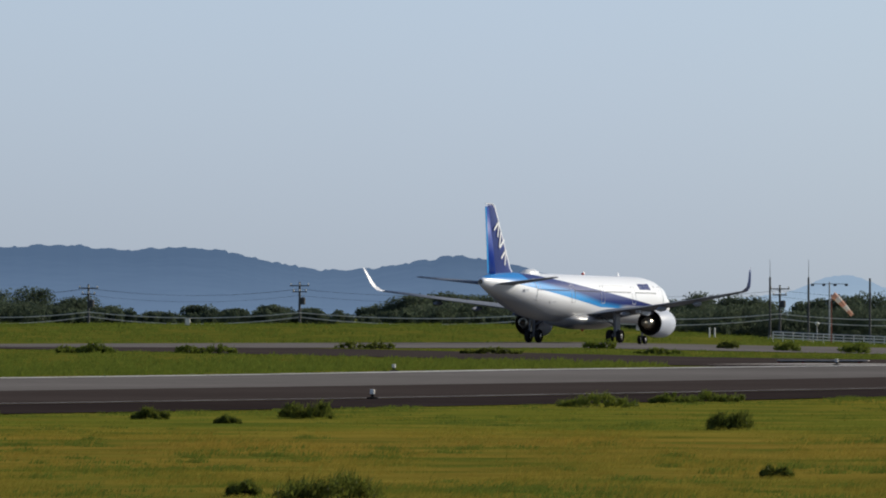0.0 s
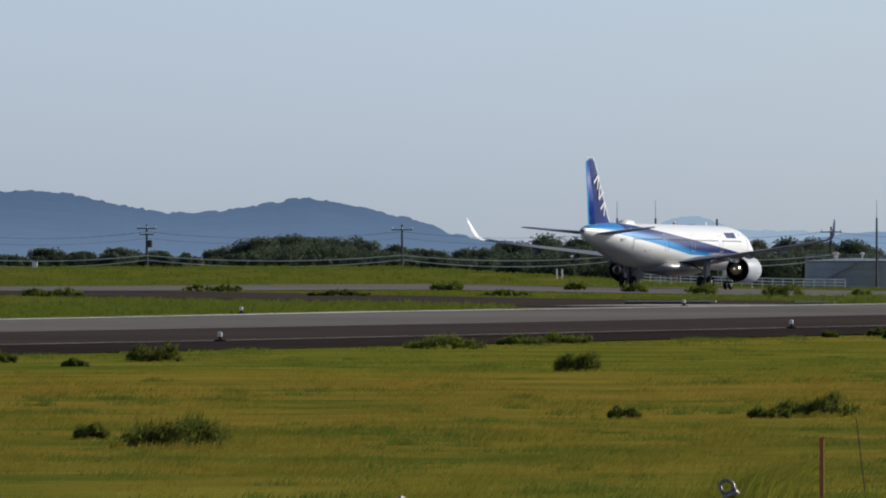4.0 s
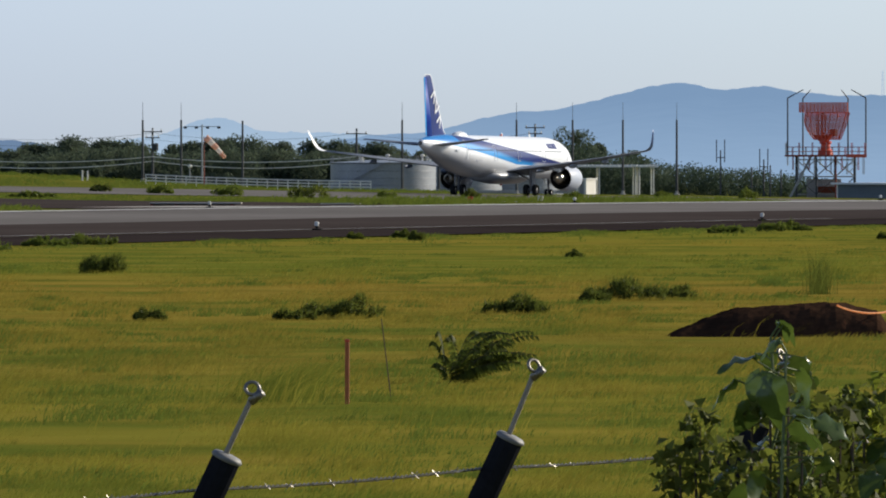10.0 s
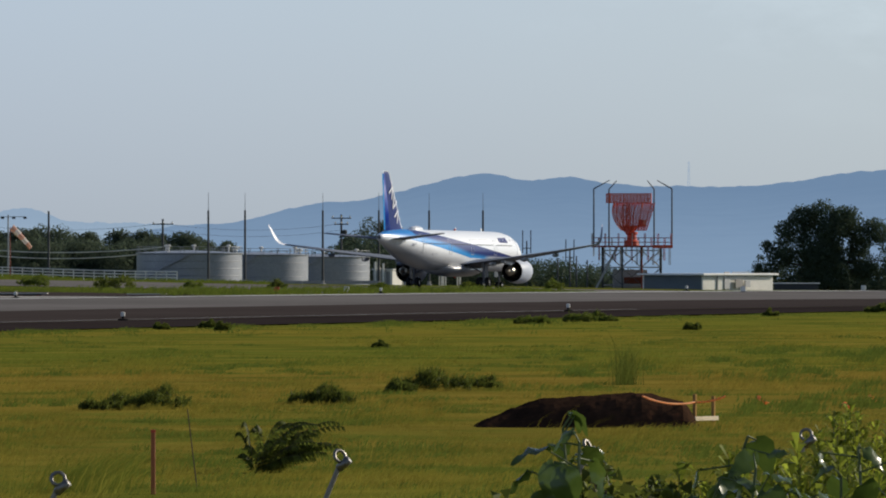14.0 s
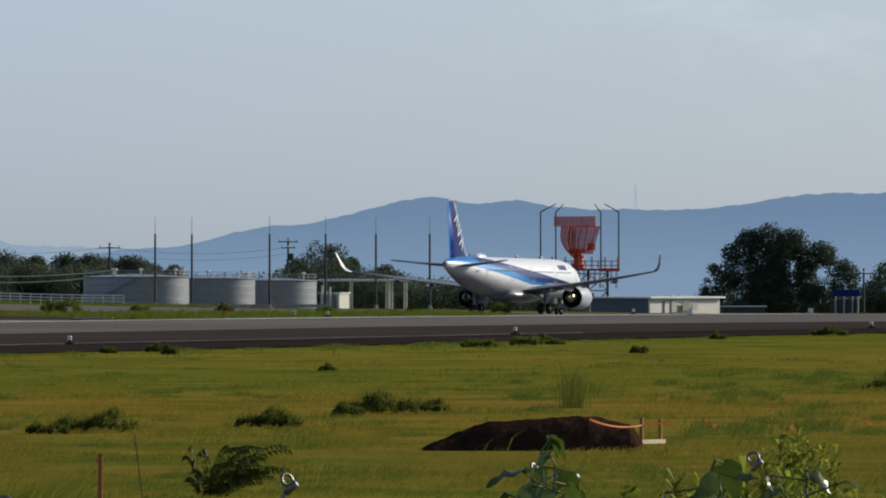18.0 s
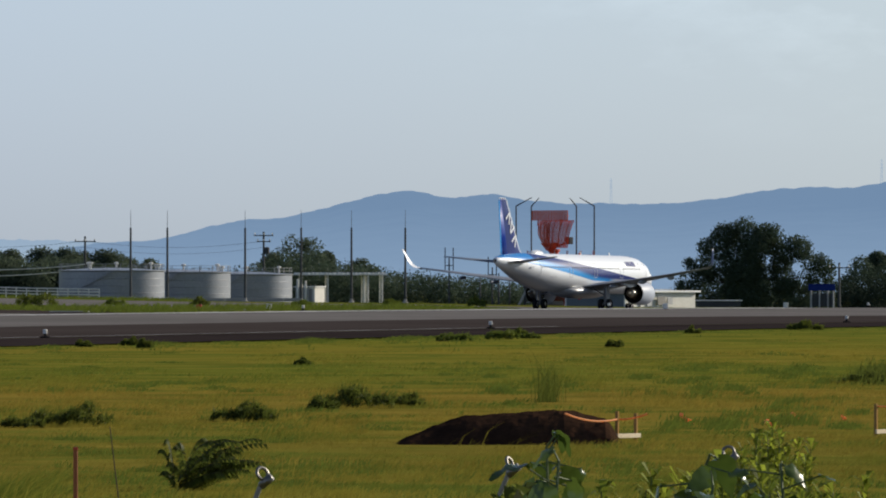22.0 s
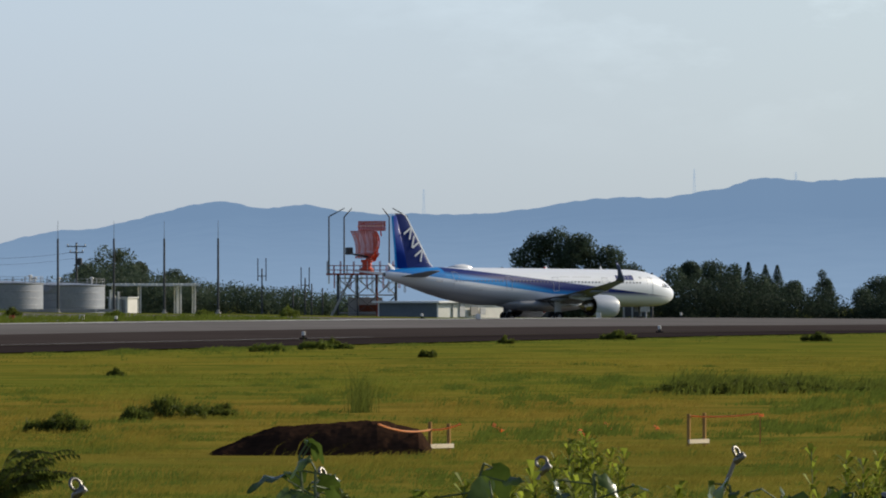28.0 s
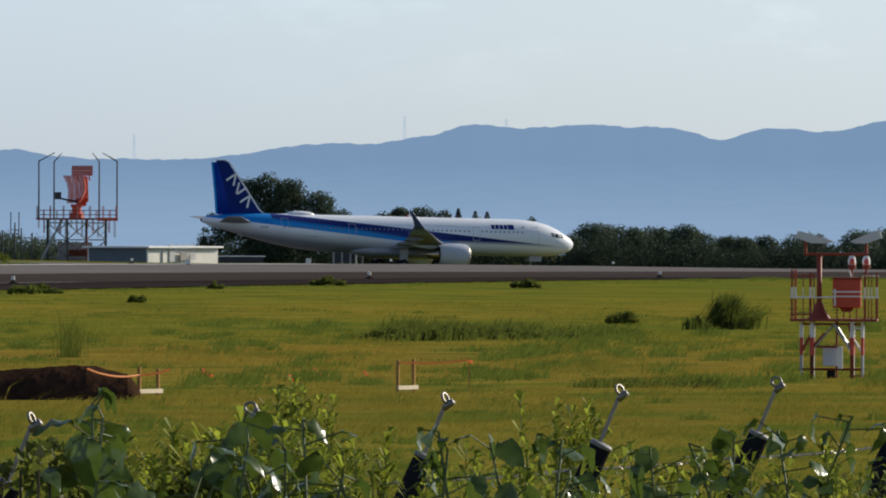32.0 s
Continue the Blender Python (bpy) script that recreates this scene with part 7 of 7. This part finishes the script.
# dark tussocks through the rough grass
tb, td, th = [], [], []
for k in range(110):
    b0, e0 = rng.uniform(0.6, 5.2), rng.uniform(-0.84, -0.50)
    m = int(rng.integers(14, 46))
    tb.append(b0 + rng.normal(0, rng.uniform(0.02, 0.07), m))
    td.append(3.0 / math.tan(radians(-e0)) + rng.normal(0, 1.6, m))
    th.append(rng.uniform(0.06, 0.24, m) * rng.uniform(0.6, 1.3))
tb, td, th = np.concatenate(tb), np.concatenate(td), np.concatenate(th)
k = (np.abs(tb - 1.0) > 0.5) | (td > 262)
blades("tussocks", tb[k], td[k], th[k], 0.02, 0.45, REEDS, "dark tussocks through the rough grass", rng, 6, 0.12)
# dark strip in place of a shadow line; no ditch is cut here
b = rng.uniform(3.5, 4.2, 260)
blades("reeds", b, 207 + rng.normal(0, 0.5, 260), rng.uniform(0.08, 0.2, 260), 0.03, 0.3, SHRUB, "line of dark grass that stands for the shadow in a ditch", rng, 8, 0.1)
b = np.concatenate([rng.normal(-1.9, 0.10, 60), rng.normal(-1.75, 0.08, 40), rng.normal(-3.3, 0.02, 12)])
blades("tall_grass", b, 141 + rng.normal(0, 1.5, len(b)), rng.uniform(0.3, 0.62, len(b)), 0.012, 1.0, BLADES, "tall seeding grass blown sideways", rng, 4, 0.06)


# ---- leafy growth on the near fence ----
def leaf_mesh(seed, length, width, mat):
    """A broad pointed leaf with a folded midrib and a drooping tip."""
    g = random.Random(seed)
    bm = B()
    rows, fold, droop, wave = [], g.uniform(0.2, 0.6), g.uniform(0.25, 0.8), g.uniform(0.05, 0.14)
    twist = g.uniform(-0.5, 0.5)
    for k, (t, w) in enumerate(((0, 0.04), (0.08, 0.60), (0.2, 0.94), (0.34, 1.0), (0.5, 0.92), (0.66, 0.70), (0.82, 0.40), (0.93, 0.16), (1.0, 0.01))):
        y, z, half = t * length, -droop * length * t * t, w * width / 2
        row = []
        for u in (-1.0, -0.55, 0.0, 0.55, 1.0):
            lift = half * fold * abs(u) + wave * width * math.sin(4.5 * t * math.pi + 1.5 * u) * abs(u) - half * 0.35 * u * u
            row.append(bm.verts.new((u * half, y - 0.10 * length * abs(u) * (1 - t), z + lift + twist * t * u * half)))
        rows.append(row)
    for a, b in zip(rows, rows[1:]):
        for k in range(4):
            bm.faces.new((a[k], a[k + 1], b[k + 1], b[k]))
    return mesh_of("leaf", bm, mat, True)


VINE = leafy("vine_leaf", [(0.040, 0.070, 0.013), (0.068, 0.106, 0.019), (0.106, 0.148, 0.026)], 6.0, 0.32, vary=0.6, gloss=0.42)
VINE.node_tree.nodes["Principled BSDF"].inputs["Roughness"].default_value = 0.27
WEED = leafy("weed_leaf", [(0.13, 0.16, 0.02), (0.21, 0.245, 0.03), (0.30, 0.33, 0.045)], 6.0, 0.6)
BIGLEAF = [leaf_mesh(i, 0.084 + 0.004 * i, 0.060 + 0.0035 * i, VINE) for i in range(8)]
STEMGREEN = material("green_stem", [(0.05, 0.08, 0.02), (0.10, 0.13, 0.04)], 0.7, scale=8.0)


def vine(bearing, distance, top, seed, leaves, width=0.16):
    """A climbing stem with large leaves held on short stalks; top is its height over the ground."""
    g = random.Random(seed)
    x, y, z = at(bearing, distance)
    leaves = int(leaves * 1.7)
    v = thing("climbing_vine", x, y, z, 0, "climbing vine with broad glossy leaves on the fence", "vine", "vines")
    bm = B()
    pts = [Vector((g.uniform(-1, 1) * width * 0.5, g.uniform(-0.1, 0.1), 0))]
    low = 1.75
    for k in range(1, 8):
        pts.append(Vector((g.uniform(-1, 1) * width * 0.7, g.uniform(-0.1, 0.1), (top - 0.05) * k / 7)))
    for p, q in zip(pts, pts[1:]):
        rod(bm, p, q, 0.0042, 0.0035, 5)
    for i in range(leaves):
        zz = low + (top - low) * (1 - (i / leaves) ** 1.25)
        f = zz / top * 7
        k = min(6, int(f))
        c = pts[k].lerp(pts[k + 1], f - k)
        a = g.uniform(0, 360)
        reach = g.uniform(0.02, 0.085) * (0.5 if i == 0 else 1)
        c2 = c + Vector((math.cos(radians(a)) * reach * 1.3, math.sin(radians(a)) * reach, g.uniform(-0.02, 0.05)))
        rod(bm, c, c2, 0.0025, 0.002, 4)
        ob = part("leaf", BIGLEAF[g.randrange(8)], None, v)
        s = g.uniform(0.5, 1.0)
        ob.matrix_basis = pose(c2.x, c2.y, c2.z, g.uniform(-85, 15), g.uniform(-45, 45), a - 90 + g.uniform(-40, 40)) @ Matrix.Diagonal((s, s, s, 1))
    part("stem", bm, STEMGREEN, v)
    return v


def weed(bearing, distance, top, seed, n=58, long=0.092):
    """An upright weed with narrow pale leaves."""
    g = np.random.default_rng(seed)
    x, y, z = at(bearing, distance)
    v = thing("weed_plant", x, y, z, 0, "upright yellow-green weed with narrow leaves", "weed", "weeds")
    tris, bm = [], B()
    for k in range(9):
        bx, by = g.uniform(-0.07, 0.07), g.uniform(-0.07, 0.07)
        h = top - g.uniform(0.02, 0.20) if k else top
        lx = g.uniform(-0.08, 0.12)
        rod(bm, (bx, by, 0), (bx + lx, by, h), 0.004, 0.0015, 5)
        for j in range(n):
            t = 1 - 0.26 * (j / n) ** 1.3
            c = np.array([bx + lx * t, by, h * t])
            a, l = g.uniform(0, 2 * math.pi), long * g.uniform(0.5, 1.1)
            d = np.array([math.cos(a), math.sin(a), g.uniform(0.2, 1.3)])
            d /= np.linalg.norm(d)
            s = np.cross(d, [0, 0, 1.0])
            s /= np.linalg.norm(s)
            m = c + d * l * 0.5 + np.array([0, 0, 0.01])
            e = c + d * l - np.array([0, 0, 0.25 * l])
            w = 0.0088 * g.uniform(0.7, 1.3)
            tris += [[c, m - s * w, m + s * w], [m - s * w, e, m + s * w]]
    part("leaves", triangles("leaves", np.array(tris), WEED), None, v)
    part("stem", bm, STEMGREEN, v)


def bramble(bearing, distance, top, width, seed, count=620):
    """A mound of small dark leaves on thin stems."""
    g = np.random.default_rng(seed)
    x, y, z = at(bearing, distance)
    v = thing("bramble", x, y, z, 0, "dense bush of small dark round leaves", "bush", "brambles")
    k = 30
    c = np.stack([g.uniform(-0.5, 0.5, k) * width, g.uniform(-0.2, 0.2, k), top - 0.05 - g.uniform(0, 0.5, k) ** 1.2], 1)
    c[:, 2] -= 0.30 * (2 * c[:, 0] / width) ** 2
    part("leaves", triangles("leaves", leaf_cloud(c, np.full(k, 0.055) * g.uniform(0.6, 1.4, k), int(count * 2.4), 0.027, g), SHRUB), None, v)
    bm = B()
    for q in c:
        rod(bm, (q[0] * 0.6, q[1], 0), tuple(q), 0.005, 0.003, 4)
    tagged(part("twig_mass", bm, BARK, v), kind="stuff")


swaying = []
vt = lambda d, e: 3 + d * math.tan(radians(e))
for i, (b, d, e, n) in enumerate(((0.57, 26, -0.80, 16), (0.66, 25.5, -0.87, 15), (0.78, 26.5, -0.98, 13), (1.25, 26, -1.05, 8), (1.48, 27, -0.84, 9), (1.62, 26.5, -1.0, 9), (1.36, 26, -1.12, 8), (1.78, 27, -1.12, 8), (1.99, 28, -0.90, 9), (2.14, 28, -1.05, 8),
                                  (2.42, 28, -1.2, 8), (2.64, 29, -1.06, 8), (2.86, 29, -0.96, 10), (3.04, 30, -1.02, 10), (3.28, 30, -1.2, 9), (3.52, 31, -1.0, 10), (3.70, 31, -1.04, 11), (3.92, 32, -1.22, 9), (4.22, 32, -1.02, 10), (4.44, 33, -0.99, 11),
                                  (4.64, 33, -0.96, 12), (4.82, 34, -0.89, 12), (5.0, 34, -0.91, 12), (5.25, 34, -0.95, 12), (0.62, 26, -1.25, 7), (2.28, 28, -1.18, 8), (3.15, 30, -1.22, 8), (4.05, 32, -1.22, 8))):
    swaying.append(vine(b, d, vt(d, e), 400 + i, n))
for i, (b, d, e) in enumerate(((1.30, 27.5, -0.98), (1.42, 28, -1.02), (1.55, 28, -0.97), (1.68, 28.5, -1.0), (1.82, 29, -0.93), (1.93, 29, -0.98), (2.05, 29.5, -0.97), (1.15, 27, -1.05), (2.2, 30, -1.0), (2.0, 45, -0.80), (2.1, 46, -0.82), (1.9, 44, -0.85), (3.35, 40, -0.87), (3.5, 41, -0.9))):
    weed(b, d, vt(d, e - (0.09 if d < 32 else 0.02)), 500 + i)
for i in range(22):
    b = 2.3 + 3.0 * i / 22 + 0.05 * math.sin(i * 5.3)
    weed(b, 30 + 0.25 * i, vt(30 + 0.25 * i, -1.20 + 0.07 * math.sin(i * 2.1)), 560 + i, 34)
for i, (b, d, e, w) in enumerate(((0.48, 26, -1.03, 0.34), (0.66, 26, -1.04, 0.38), (0.88, 26.5, -1.08, 0.34), (1.1, 27, -1.14, 0.4), (1.5, 27, -1.2, 0.4))):
    bramble(b, d, vt(d, e), w, 600 + i)


# ---- what moves ----
def motions():
    # the airliner: seconds, place of its main gear, heading
    track = [
        (0.0, -60.70, 984.6, 17.4),
        (1.0, -55.95, 999.9, 17.5),
        (2.0, -51.30, 1014.6, 17.5),
        (4.5, -39.20, 1049.8, 17.7),
        (6.0, -32.10, 1069.7, 17.8),
        (8.0, -23.20, 1095.0, 17.9),
        (10.0, -14.70, 1118.9, 18.0),
        (12.0, -6.88, 1141.1, 18.1),
        (13.0, -3.50, 1151.5, 18.2),
        (15.5, 4.94, 1175.5, 18.3),
        (17.0, 9.30, 1188.4, 18.4),
        (19.0, 14.80, 1203.6, 18.5),
        (21.0, 19.50, 1216.7, 21.1),
        (23.0, 24.10, 1227.6, 25.0),
        (24.0, 26.59, 1232.3, 28.9),
        (25.0, 28.90, 1236.6, 32.7),
        (26.5, 33.37, 1242.3, 39.8),
        (28.0, 38.30, 1247.4, 47.3),
        (29.0, 41.81, 1250.6, 53.0),
        (30.0, 45.90, 1253.7, 58.8),
        (31.0, 50.35, 1257.0, 64.7),
        (32.0, 55.30, 1260.5, 71.3),
    ]
    rows = []
    for t, x, y, heading in track:
        h = radians(heading)
        ahead = (math.sin(h), math.cos(h))
        z0, z1 = ground_z(x, y), ground_z(x + 17 * ahead[0], y + 17 * ahead[1])
        rows.append((t, pose(x, y, z0 + 0.03, 0, -math.degrees(math.atan2(z1 - z0, 17)), 90 - heading)))
    walk(jet, rows)
    # the radar aerial turns clockwise, once in 3.91 s
    if antenna:
        base = antenna.matrix_basis.copy()
        walk(antenna, [(t, base @ pose(0, 0, 0, 0, 0, -(270 + (t - 12.68) / 3.91 * 360))) for t in [i * 0.5 for i in range(65)]])

    # the nearest vines sway in the wind: seconds, sideways shift of their tops
    gusts = [(0, 0.05), (4, 0.0), (6, 0.05), (9, 0.02), (10, -0.03), (11.5, -0.05), (12, -0.035), (13, -0.07), (16, -0.02), (19, 0.015), (21, -0.02), (22, 0.08), (23, -0.045), (24, 0.02), (25, -0.01), (28, -0.06), (30, 0.055), (31.5, 0.115), (32, 0.135)]
    for i, v in enumerate(swaying[:6]):
        still = v.matrix_basis.copy()
        walk(v, [(t, still @ pose(0, 0, 0, 0, math.degrees(math.atan2(dx * (1 - 0.08 * i), 2.6)), 0)) for t, dx in gusts])


motions()
